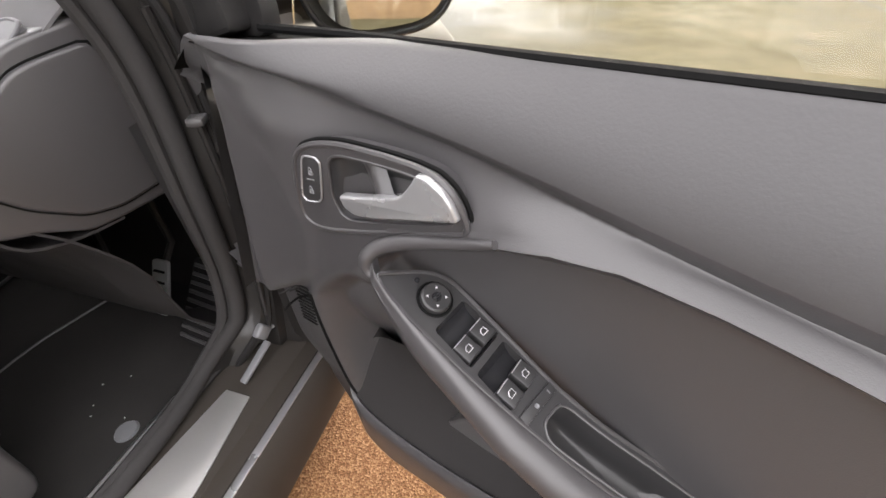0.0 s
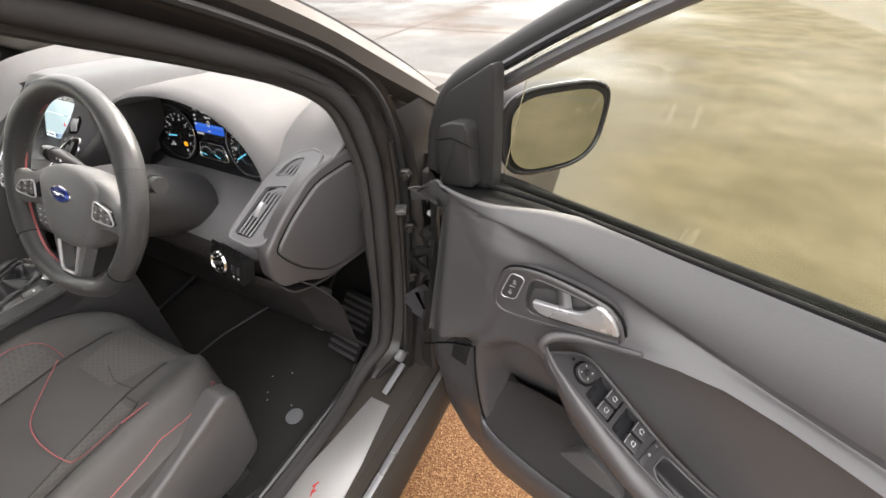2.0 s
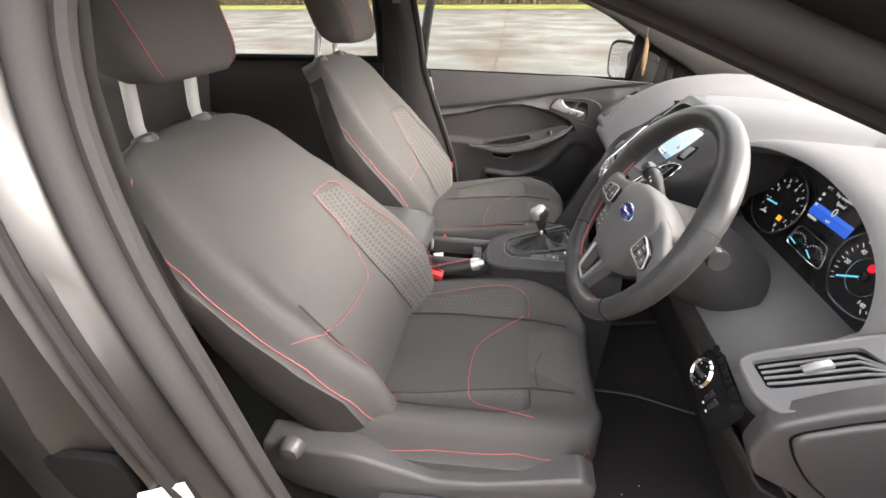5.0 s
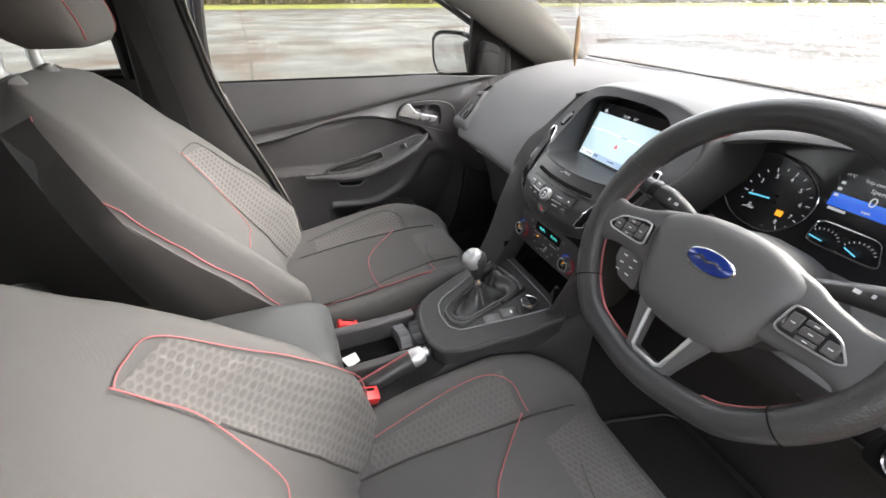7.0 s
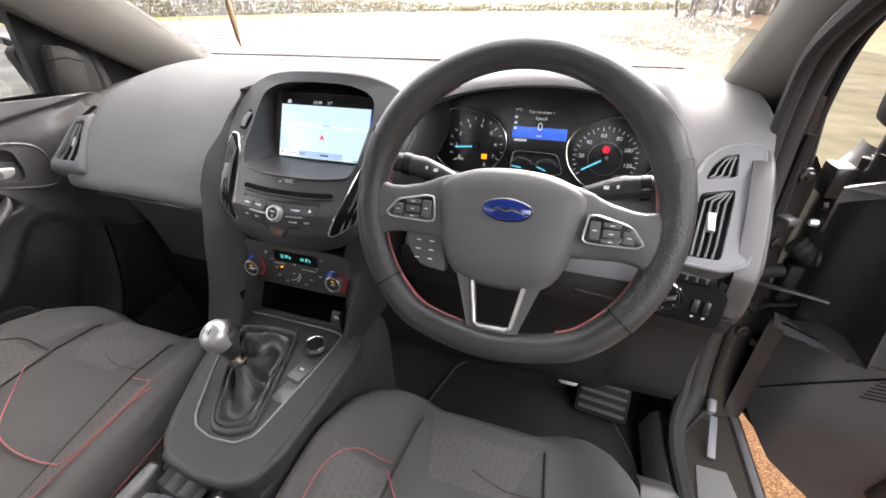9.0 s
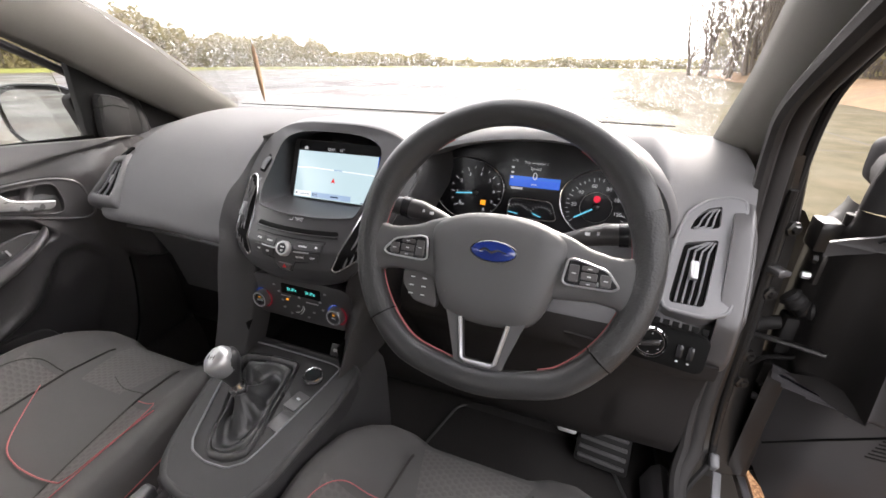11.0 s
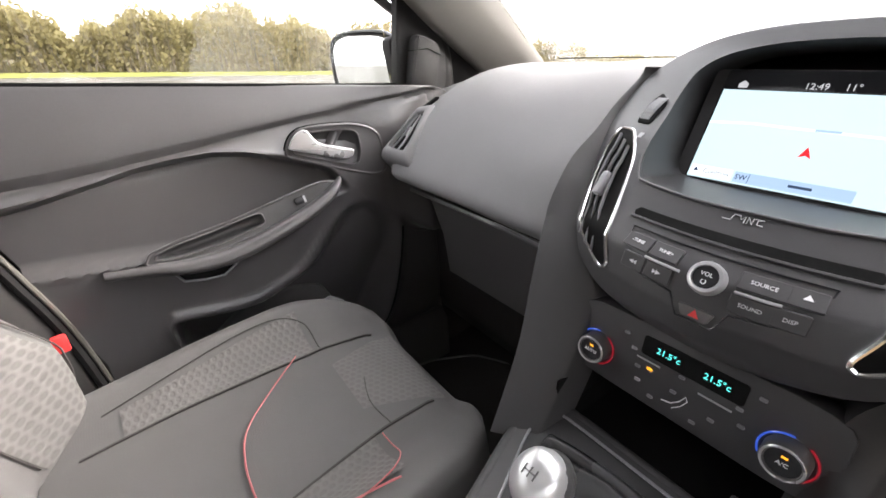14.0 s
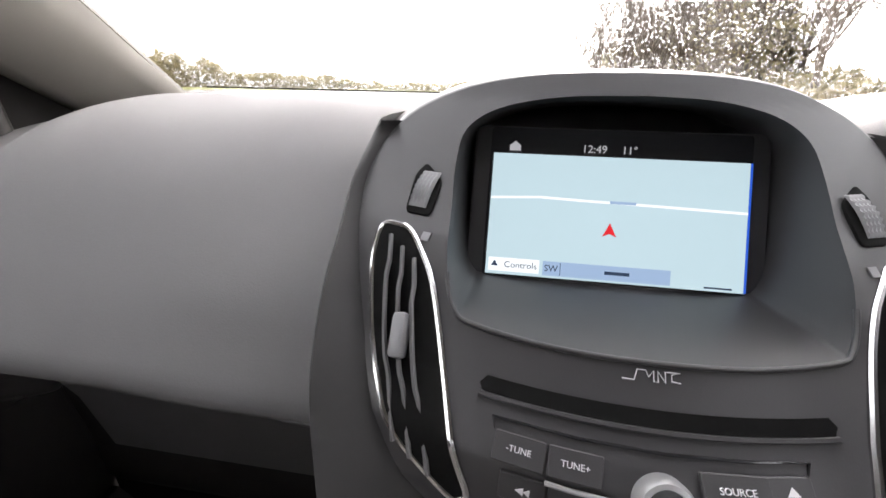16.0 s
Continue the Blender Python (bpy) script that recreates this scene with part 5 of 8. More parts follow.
scr = part("map_screen", box(0.177, 0.0905, 0.0008, ms @ pose(0, 0, 0.0004), 0), SCREENGLOW, stack, "lit pale blue map screen")
words("clock_digits", "12:49", 0.0080, ms @ pose(-0.016, 0.0505, 0.0004), LITWHITE, scr)
words("temperature_digits", "11°", 0.0080, ms @ pose(0.0085, 0.0505, 0.0004), LITWHITE, scr)
part("home_icon", slab([(-0.004, -0.003), (0.004, -0.003), (0.004, 0.0005), (0.0045, 0.0005), (0, 0.0042), (-0.0045, 0.0005), (-0.004, 0.0005)], 0.0004, ms @ pose(-0.073, 0.0505, 0.0006), 0), LITWHITE, scr)
road = [(-0.0885, 0.0115), (-0.052, 0.0135), (-0.02, 0.0125), (0.03, 0.0115), (0.0885, 0.010)]
part("map_road", merge(*[box((Vector(q) - Vector(p)).length, 0.0017, 0.0003, ms @ pose((p[0] + q[0]) / 2, (p[1] + q[1]) / 2, 0.001, 0, 0, math.degrees(math.atan2(q[1] - p[1], q[0] - p[0]))), 0) for p, q in zip(road, road[1:])]), SCREENPALE, scr, "pale road line")
part("map_arrow", slab([(0, 0.006), (0.0048, -0.004), (0, -0.0018), (-0.0048, -0.004)], 0.0004, ms @ pose(-0.002, -0.0085, 0.0014), 0), SCREENRED, scr, "red position arrow")
part("street_bar", box(0.018, 0.002, 0.0003, ms @ pose(0.006, 0.0123, 0.0014), 0), SCREENBLUE, scr, "small bar of map lettering")
part("controls_key", box(0.037, 0.010, 0.0004, ms @ pose(-0.068, -0.038, 0.001), 0), SCREENPALE, scr, "pale key on the screen")
INK = glow("dark_ink", (0.03, 0.05, 0.09), 0.3)
words("key_caption", "Controls", 0.0066, ms @ pose(-0.063, -0.038, 0.0014), INK, scr)
part("key_arrow", slab([(0, 0.0024), (0.0026, -0.0018), (-0.0026, -0.0018)], 0.0003, ms @ pose(-0.082, -0.0375, 0.0016), 0), INK, scr)
part("place_bar", box(0.088, 0.0105, 0.0004, ms @ pose(-0.003, -0.0385, 0.001), 0), SCREENBLUE, scr, "blue-grey bar on the screen")
words("compass_letters", "SW", 0.0066, ms @ pose(-0.041, -0.0385, 0.0014), INK, scr)
part("divider", box(0.0004, 0.009, 0.0003, ms @ pose(-0.0345, -0.0385, 0.0014), 0), INK, scr)
part("place_name_bar", box(0.017, 0.0024, 0.0003, ms @ pose(0.005, -0.0385, 0.0014), 0), INK, scr, "dark bar of lettering")
part("scale_bar", box(0.018, 0.0012, 0.0003, ms @ pose(0.072, -0.043, 0.0012), 0), INK, scr)
part("screen_edge_light", box(0.0016, 0.0905, 0.0005, ms @ pose(0.0893, 0, 0.0006), 0), LITBLUE, scr, "deep blue edge of the screen")


def on_stack(x, z, lift=0.0):
    """A frame lying on the fascia at x, z: x to the right, y up the slope."""
    e = 0.004
    x *= NEAR_SIDE if x > 0 else 1.0
    up = V(0, stack_y(x, z + e) - stack_y(x, z - e), 2 * e)
    ac = V(2 * e, stack_y(x + e, z) - stack_y(x - e, z), 0)
    m = axes((x, stack_y(x, z), z), ac, up)
    return m @ pose(0, 0, lift)


def surf(pts, lift=0.0):
    return [on_stack(x, z, lift) @ V(0, 0, 0) for x, z in pts]


# side vents of the stack
for s in (-1, 1):
    sv = thing("centre_vent", (s * 0.13, 0.49, 0.93), "tall chrome-edged air vent beside the radio", "air vent", "dash vents")
    shape = [(s * x, z) for x, z in soften([(0.163, 0.990), (0.140, 0.990), (0.121, 0.968), (0.099, 0.903), (0.089, 0.882), (0.097, 0.877), (0.134, 0.898), (0.156, 0.930), (0.166, 0.968)], 0.32, 8)]
    part("chrome_surround", tube(surf(shape, 0.001), 0.0022, 8, True), CHROME, sv, "chrome edge")
    z0, z1 = min(z for x, z in shape), max(z for x, z in shape)
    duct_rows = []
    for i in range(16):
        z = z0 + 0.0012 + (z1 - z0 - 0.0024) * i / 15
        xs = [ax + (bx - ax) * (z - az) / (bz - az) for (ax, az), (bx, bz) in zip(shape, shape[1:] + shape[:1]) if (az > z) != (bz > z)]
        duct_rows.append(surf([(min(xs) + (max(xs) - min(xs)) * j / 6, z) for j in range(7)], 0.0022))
    # Dark sheet lies on the fascia; its colour paints the vent's inner shade.
    part("duct_shade", loft(duct_rows, False), DARKHOLE, sv, "near-black sheet painted as the inner shade")
    for k in range(3):
        f = (k + 0.6) / 3.2
        p = on_stack(s * (0.160 - 0.03 * f - 0.002), 0.986 - 0.014 * f, 0.004) @ V(0, 0, 0)
        q = on_stack(s * (0.132 - 0.034 * f + 0.006), 0.898 - 0.014 * f, 0.004) @ V(0, 0, 0)
        mid_p = on_stack(s * (0.151 - 0.033 * f), 0.942 - 0.014 * f, 0.005) @ V(0, 0, 0)
        line = [c + V(s * 0.0016 * (smooth(0.18, 0.26, i / 27) - smooth(0.62, 0.70, i / 27)), 0, 0) for i, c in enumerate(curve([p, mid_p, q], 28))]
        part("vane", tube(line, 0.0032, 6, False, 0.5, (1, 0.3, 0)), SOFT, sv)
    part("vent_tab", box(0.009, 0.026, 0.010, on_stack(s * 0.134, 0.938, 0.008) @ pose(0, 0, 0, 0, 0, -s * 14), 0.0025), SATIN, sv, "adjuster tab")
    wheel_m = on_stack(s * 0.136, 1.010, 0.001)
    tw = part("thumb_wheel_slot", slab([(s * x, y) for x, y in soften([(-0.013, -0.018), (0.008, -0.018), (0.013, 0.012), (0.008, 0.022), (-0.010, 0.010)], 0.2, 3)], 0.006, wheel_m @ pose(0, 0, 0.001), 0.001) if s > 0 else slab([(-x, y) for x, y in reversed(soften([(-0.013, -0.018), (0.008, -0.018), (0.013, 0.012), (0.008, 0.022), (-0.010, 0.010)], 0.2, 3))], 0.006, wheel_m @ pose(0, 0, 0.001), 0.001), DARKHOLE, sv)
    part("thumb_wheel", loft([[wheel_m @ V(-0.0075 + 0.0015 * i + (0.0 if i else 0.001), -0.013 + 0.002 * j, 0.0012 + 0.003 * math.sin(math.pi * j / 14) * (0.4 + 0.6 * (0 < i < 10)) + (0.0012 if i % 2 and j % 2 else 0.0)) for i in range(11)] for j in range(15)], False), SATIN, sv, "knurled thumb wheel")
    part("vent_mark", box(0.006, 0.006, 0.0005, on_stack(s * 0.130, 0.9875, 0.0008), 0), SATIN, sv)

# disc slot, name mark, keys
# The slot is a strip on the fascia, its inner shade painted black.
part("disc_slot", loft([surf([(-0.084 + 0.168 * i / 24, 0.9340) for i in range(25)], 0.0012), surf([(-0.088 + 0.176 * i / 24, 0.9305) for i in range(25)], 0.0014), surf([(-0.086 + 0.172 * i / 24, 0.9275) for i in range(25)], 0.0012)], False), DARKHOLE, stack, "near-black strip painted as the disc slot's shade")
part("slot_lip", tube(surf([(-0.088 + 0.176 * i / 24, 0.9268) for i in range(25)], 0.0008), 0.0016, 6), FASCIA, stack)
part("printed_mark", tube([on_stack(-0.004 + 0.8 * x, 0.9455 + 0.8 * y, 0.0007) @ V(0, 0, 0) for x, y in ((-0.018, -0.002), (-0.011, -0.002), (-0.009, 0.003), (-0.004, 0.003), (-0.0025, 0.0), (0.0005, 0.003), (0.0005, -0.002), (0.003, -0.002), (0.003, 0.003), (0.0075, -0.002), (0.0075, 0.003), (0.010, 0.003), (0.017, 0.003), (0.0115, 0.002), (0.0115, -0.001), (0.017, -0.0015))], 0.00035, 4), PRINT, stack, "fine silver printed stroke")


def key(x, z, w, h, text="", size=0.0042, name="radio_key", icon=None):
    m = on_stack(x, z, 0.0022)
    k = part(name, slab(rounded(w, h, 0.0012, 2), 0.004, m, 0.0006, 1), FASCIA, stack)
    if text:
        words("key_caption", text, size, m @ pose(0, 0, 0.0002), PRINT, k)
    if icon:
        part("key_symbol", slab(icon, 0.0003, m @ pose(0, 0, 0.0005), 0), PRINT, k)
    return k


skip = [(-0.004, -0.002), (-0.001, 0), (-0.001, -0.002), (0.003, 0), (-0.001, 0.002), (-0.001, 0), (-0.004, 0.002)]
key(-0.0665, 0.9120, 0.0255, 0.0142, "-TUNE")
key(-0.0405, 0.9120, 0.0250, 0.0142, "TUNE+")
key(-0.0640, 0.8972, 0.0225, 0.0140, icon=[(-x, y) for x, y in reversed(skip)])
key(-0.0405, 0.8968, 0.0235, 0.0140, icon=skip)
key(0.0310, 0.9120, 0.0300, 0.0142, "SOURCE")
key(0.0570, 0.9120, 0.0205, 0.0142, icon=[(-0.003, -0.001), (0.003, -0.001), (0, 0.003)])
key(0.0290, 0.8968, 0.0270, 0.0140, "SOUND")
key(0.0535, 0.8972, 0.0205, 0.0140, "DISP")
for s in (-1, 1):
    part("key_strip", tube(surf([(-0.004 + s * 0.020, 0.9045), (-0.004 + s * 0.040, 0.9047), (-0.004 + s * 0.050, 0.905)], 0.003), 0.0012, 6), SILVER, stack, "silver strip between the keys")
part("key_panel_edge", tube(surf([(-0.080, 0.9205), (-0.04, 0.9205), (0, 0.9205), (0.04, 0.9205), (0.069, 0.9205), (0.063, 0.893), (0.04, 0.889), (0.018, 0.887), (0.010, 0.871), (-0.018, 0.871), (-0.026, 0.887), (-0.05, 0.889), (-0.072, 0.893)], 0.0008), 0.0008, 6, True), GLOSS, stack)
mv = on_stack(-0.004, 0.9065, 0.0) @ Matrix.Scale(0.74, 4)
knob = part("volume_knob", lathe(((0.0172, 0.0), (0.0172, 0.009), (0.0155, 0.013), (0.0125, 0.0135), (0.0118, 0.011)), mv, 36), SILVER, stack, "silver ring volume knob")
part("knob_face", lathe(((0.0, 0.0115), (0.0119, 0.0115), (0.0119, 0.004)), mv, 28), GLOSS, knob)
words("knob_caption", "VOL", 0.006, mv @ pose(0, 0.003, 0.0118), PRINT, knob)
part("power_symbol", tube([mv @ V(0.0022 * math.cos(t), -0.005 + 0.0022 * math.sin(t), 0.0119) for t in [radians(120 + 300 * i / 12) for i in range(13)]], 0.0004, 4), PRINT, knob)
mh = on_stack(-0.004, 0.8785, 0.0018) @ Matrix.Scale(0.85, 4)
hz = part("hazard_key", slab(soften([(-0.016, 0.006), (0.016, 0.006), (0.011, -0.006), (-0.011, -0.006)], 0.2, 3), 0.004, mh, 0.0008), HARD, stack)
part("hazard_triangle", slab([(0, 0.0048), (0.0046, -0.0032), (-0.0046, -0.0032)], 0.0004, mh @ pose(0, 0, 0.0006), 0), REDPLASTIC, hz, "red warning triangle")

# climate panel
mcl = axes((-0.005, 0.447, 0.797), (1, 0, 0), (0, 0.07, 1))
clim = thing("climate_panel", (0, 0.45, 0.79), "black climate panel with two ringed dials and green readouts", "climate control")
part("climate_face", slab(soften([(-0.108, 0.040), (0.108, 0.040), (0.112, -0.03), (0.09, -0.042), (-0.09, -0.042), (-0.112, -0.03)], 0.18, 3), 0.02, mcl, 0.002), FASCIA, clim)
for s, tint in ((-1, "AUTO"), (1, "A/C")):
    mk = mcl @ pose(s * 0.081, -0.009, 0)
    kn = part("climate_dial", lathe(((0.0155, 0.0), (0.0152, 0.012), (0.014, 0.0145), (0.0118, 0.0145), (0.0112, 0.0125)), mk, 32), HARD, clim, "black ridged dial")
    part("dial_ring", tube([mk @ V(0.0132 * math.cos(a), 0.0132 * math.sin(a), 0.0142) for a in [2 * math.pi * i / 32 for i in range(32)]], 0.0011, 6, True), SILVER, kn, "thin silver ring")
    part("dial_face", lathe(((0.0, 0.013), (0.0112, 0.013), (0.0112, 0.004)), mk, 24), GLOSS, kn)
    words("dial_caption", tint, 0.0048, mk @ pose(0, -0.001, 0.0132), PRINT, kn)
    part("dial_lamp", box(0.004, 0.0018, 0.0004, mk @ pose(0, 0.005, 0.0134), 0), LITAMBER, kn, "small amber lamp")
    part("cold_arc", tube([mk @ V(0.0185 * math.cos(radians(a)), 0.0185 * math.sin(radians(a)), 0.003) for a in range(90, 215, 8)], 0.0009, 6), LITDIMBLUE, kn, "faintly lit blue arc")
    part("hot_arc", tube([mk @ V(0.0185 * math.cos(radians(a)), 0.0185 * math.sin(radians(a)), 0.003) for a in range(-70, 60, 8)], 0.0009, 6), LITDIMRED, kn, "faintly lit red arc")
part("readout_window", slab(rounded(0.085, 0.020, 0.003), 0.001, mcl @ pose(0.004, 0.019, 0.001), 0), DARKHOLE, clim)
for x in (-0.019, 0.021):
    words("readout", "21.5°c", 0.0082, mcl @ pose(x + 0.004, 0.019, 0.0014), LITGREEN, clim)
for x, y, w in ((-0.03, 0.004, 0.022), (0.028, 0.0, 0.026)):
    part("touch_bar", box(w, 0.0015, 0.0006, mcl @ pose(x, y, 0.0008), 0), SILVER, clim)
for x, y in ((-0.055, 0.022), (-0.045, 0.010), (-0.038, -0.006), (-0.035, -0.02), (0.0, 0.006), (-0.003, -0.012), (0.045, 0.006), (0.05, -0.008), (0.03, -0.018), (0.018, -0.03), (-0.02, -0.03), (0.056, 0.024)):
    part("climate_symbol", box(0.0055, 0.0032, 0.0005, mcl @ pose(x, y, 0.0008), 0.0008, 1), SATIN, clim)
part("status_lamp", box(0.005, 0.0028, 0.0006, mcl @ pose(-0.027, -0.003, 0.0008), 0), LITAMBER, clim, "amber status lamp")
part("airflow_symbol", tube([mcl @ V(x, y, 0.0008) for x, y in ((-0.010, -0.026), (-0.002, -0.024), (0.004, -0.018), (0.008, -0.010), (0.010, -0.014), (0.006, -0.022), (0.0, -0.028))], 0.0006, 4), PRINT, clim)

# open tray below the climate panel
tray = thing("storage_tray", (0, 0.45, 0.72), "dark open storage tray below the climate panel", "storage tray")
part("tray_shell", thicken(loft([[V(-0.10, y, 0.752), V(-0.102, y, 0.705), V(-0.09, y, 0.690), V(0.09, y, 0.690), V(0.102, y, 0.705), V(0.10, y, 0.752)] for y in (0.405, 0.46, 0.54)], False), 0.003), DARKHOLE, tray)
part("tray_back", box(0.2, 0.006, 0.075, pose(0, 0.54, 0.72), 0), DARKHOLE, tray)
part("socket_tab", box(0.026, 0.006, 0.022, pose(0.070, 0.440, 0.712, -30), 0.002), SWPANEL, tray, "square tab round the socket")
part("socket", box(0.012, 0.002, 0.005, pose(0.070, 0.4368, 0.714, -30), 0.0005), SILVER, tray, "small silver socket")

# ---- steering wheel ----
wheel = thing("steering_wheel", (0.356, 0.42, 0.97), "black leather steering wheel with red stitching and silver-edged spokes", "steering wheel")
mw = pose(0.356, 0.411, 0.977) @ pose(0, 0, 0, 0, 0, 1.0) @ pose(0, 0, 0, 90 - 26.5, 0, 0)


def rim(t0, t1, n, r=0.0172):
    pts, rads = [], []
    for i in range(n + 1):
        t = radians(t0 + (t1 - t0) * i / n)
        flat_b = 0.010 * smooth(-0.80, -1.0, math.sin(t)) if math.sin(t) < 0 else 0
        rr = 0.1750 - flat_b
        pts.append(mw @ V(rr * math.cos(t), rr * math.sin(t), 0))
        thumb = 0.0035 * (math.exp(-((t - radians(35)) / 0.35) ** 2) + math.exp(-((t - radians(145)) / 0.35) ** 2))
        rads.append(r + thumb)
    return tube(pts, rads, 14)


part("upper_rim", rim(22, 158, 44), LEATHER, wheel, "smooth black leather rim")
part("lower_rim", rim(218, 322, 34), LEATHER, wheel, "smooth black leather rim")
part("right_grip", rim(-38, 22, 20, 0.0180), LEATHERPERF, wheel, "perforated leather grip")
part("left_grip", rim(158, 218, 20, 0.0180), LEATHERPERF, wheel, "perforated leather grip")
for t in (22, 158, 218, 322):
    a = radians(t)
    c = mw @ V(0.1750 * math.cos(a), 0.1750 * math.sin(a), 0)
    d = mw.to_3x3() @ V(-math.sin(a), math.cos(a), 0)
    mj = axes(c, d.orthogonal(), d.cross(d.orthogonal()))
    part("leather_joint", tube([mj @ V(0.0184 * math.cos(q), 0.0184 * math.sin(q), 0) for q in [2 * math.pi * i / 20 for i in range(20)]], 0.0008, 5, True), DARKHOLE, wheel)
for t0, t1 in ((-62, 60), (120, 262)):
    part("red_thread", tube([mw @ V((0.1750 - 0.0165 - (0.010 * smooth(-0.80, -1.0, math.sin(radians(t))) if math.sin(radians(t)) < 0 else 0)) * math.cos(radians(t)), (0.1750 - 0.0165 - (0.010 * smooth(-0.80, -1.0, math.sin(radians(t))) if math.sin(radians(t)) < 0 else 0)) * math.sin(radians(t)), -0.005) for t in range(t0, t1, 3)], 0.0022, 5), RED, wheel, "red stitching inside the rim")
# hub
hubs = []
for zz, sc in ((-0.055, 0.80), (-0.02, 0.97), (0.004, 1.0), (0.014, 0.965), (0.020, 0.88), (0.0245, 0.70), (0.0265, 0.45), (0.027, 0.18)):
    outl = curve([(0.0, 0.062, 0), (0.045, 0.058, 0), (0.080, 0.044, 0), (0.090, 0.026, 0), (0.082, -0.012, 0), (0.066, -0.052, 0), (0.045, -0.068, 0), (0.0, -0.073, 0), (-0.045, -0.068, 0), (-0.066, -0.052, 0), (-0.082, -0.012, 0), (-0.090, 0.026, 0), (-0.080, 0.044, 0), (-0.045, 0.058, 0)], 56, True)
    hubs.append([mw @ V(p.x * sc, p.y * sc * 1.06 - 0.0195, zz - 0.012) for p in outl])
part("airbag_pad", loft(hubs, True, True), WHEELPAD, wheel, "domed charcoal centre pad", 50)
part("pad_crease", tube([mw @ V(0.001 * x, -0.050 - 0.000004 * x * x, 0.0125 - 0.0000010 * x * x) for x in range(-58, 59, 4)], 0.0008, 5), HARD, wheel)
badge = part("badge", lathe(((0.0, 0.0035), (0.9, 0.0030), (1.0, 0.001), (1.0, -0.003)), mw @ pose(0, -0.003, 0.0135) @ Matrix.Diagonal((0.0285, 0.0128, 1, 1)), 40), BLUE, wheel, "blue enamel oval badge")
part("badge_ring", tube([mw @ V(0.0285 * math.cos(t), -0.003 + 0.0128 * math.sin(t), 0.0150) for t in [2 * math.pi * i / 40 for i in range(40)]], 0.0011, 6, True), CHROME, badge, "chrome edge")
part("badge_stroke", tube(curve([mw @ V(x, -0.003 + y, 0.0172) for x, y in ((-0.017, -0.001), (-0.010, 0.0022), (-0.002, -0.0012), (0.006, 0.0016), (0.016, -0.0004))], 24), [0.0007 + 0.0011 * math.sin(math.pi * i / 23) for i in range(24)], 6), CHROME, badge, "chrome flourish")
for sx in (-1, 1):
    part("horn_mark", box(0.006, 0.0012, 0.0006, mw @ pose(sx * 0.056, 0.0, 0.0095, 0, sx * 14), 0), HARD, wheel)
# spokes: broad arms that flow into the rim
for s in (-1, 1):
    rows = []
    for k in range(13):
        f = k / 12
        x = s * (0.035 + 0.133 * f)
        yt = interp(f, [(0.0, 0.030), (0.2, 0.036), (0.4, 0.029), (0.55, 0.019), (0.8, 0.011), (0.92, 0.014), (1.0, 0.026)])
        yb = interp(f, [(0.0, -0.055), (0.25, -0.049), (0.7, -0.044), (0.88, -0.048), (1.0, -0.075)])
        z = 0.002 - 0.008 * math.sin(math.pi * min(1, f * 1.05)) ** 2
        ringk = []
        for j in range(20):
            t = 2 * math.pi * j / 20
            c_, s_ = math.cos(t), math.sin(t)
            ringk.append(mw @ V(x, (yt + yb) / 2 + (yt - yb) / 2 * math.copysign(abs(s_) ** 0.7, s_), z - 0.004 + 0.013 * math.copysign(abs(c_) ** 0.6, c_)))
        rows.append(ringk)
    part("spoke", loft(rows, True, True), WHEELPAD, wheel, "moulded charcoal spoke", 60)
    pod = [(s * x, y) for x, y in soften([(0.088, 0.002), (0.098, 0.003), (0.132, -0.005), (0.146, -0.022), (0.139, -0.027), (0.084, -0.028)], 0.22, 4)]
    lift = mw @ pose(0, 0, 0.0085, 0, s * -2)
    pd = part("switch_pod", slab(pod if s > 0 else list(reversed(pod)), 0.008, lift, 0.001), GLOSS, wheel, "black button pod")
    part("pod_edge", tube([lift @ V(x, y, 0.0006) for x, y in pod], 0.0013, 6, True), SILVER, pd, "silver edge")
    for bx, by, bw, bh in ((0.096, -0.013, 0.011, 0.020), (0.113, -0.006, 0.018, 0.006), (0.113, -0.015, 0.018, 0.009), (0.113, -0.0235, 0.018, 0.005), (0.131, -0.017, 0.012, 0.014)):
        bt = part("button", box(bw, bh, 0.0030, lift @ pose(s * bx, by, 0.0006), 0.0010, 1), HARD, pd)
        part("button_mark", box(0.0045, 0.0011, 0.0004, lift @ pose(s * bx, by, 0.0022), 0), PRINT, bt)
part("lower_spoke", pierced(soften([(-0.056, -0.070), (0.056, -0.070), (0.045, -0.100), (0.032, -0.140), (0.026, -0.168), (-0.026, -0.168), (-0.032, -0.140), (-0.045, -0.100)], 0.15, 3), [soften([(-0.030, -0.086), (-0.026, -0.112), (-0.021, -0.143), (0.021, -0.143), (0.026, -0.112), (0.030, -0.086)], 0.12, 3)], 0.018, mw @ pose(0, 0, 0.004)), WHEELPAD, wheel, "dark lower spoke", 30)
part("lower_trim", tube([mw @ V(x, y, 0.005) for x, y in ((-0.0305, -0.090), (-0.026, -0.115), (-0.0215, -0.139), (-0.016, -0.143), (0.016, -0.143), (0.0215, -0.139), (0.026, -0.115), (0.0305, -0.090))], 0.0028, 8), SILVER, wheel, "silver trim of the lower spoke")
side_pod = part("cruise_pod", slab(list(reversed(soften([(-0.074, -0.044), (-0.121, -0.044), (-0.119, -0.062), (-0.100, -0.083), (-0.066, -0.088)], 0.2, 3))), 0.012, mw @ pose(0, 0, -0.002), 0.002), HARD, wheel, "black cruise button pod")
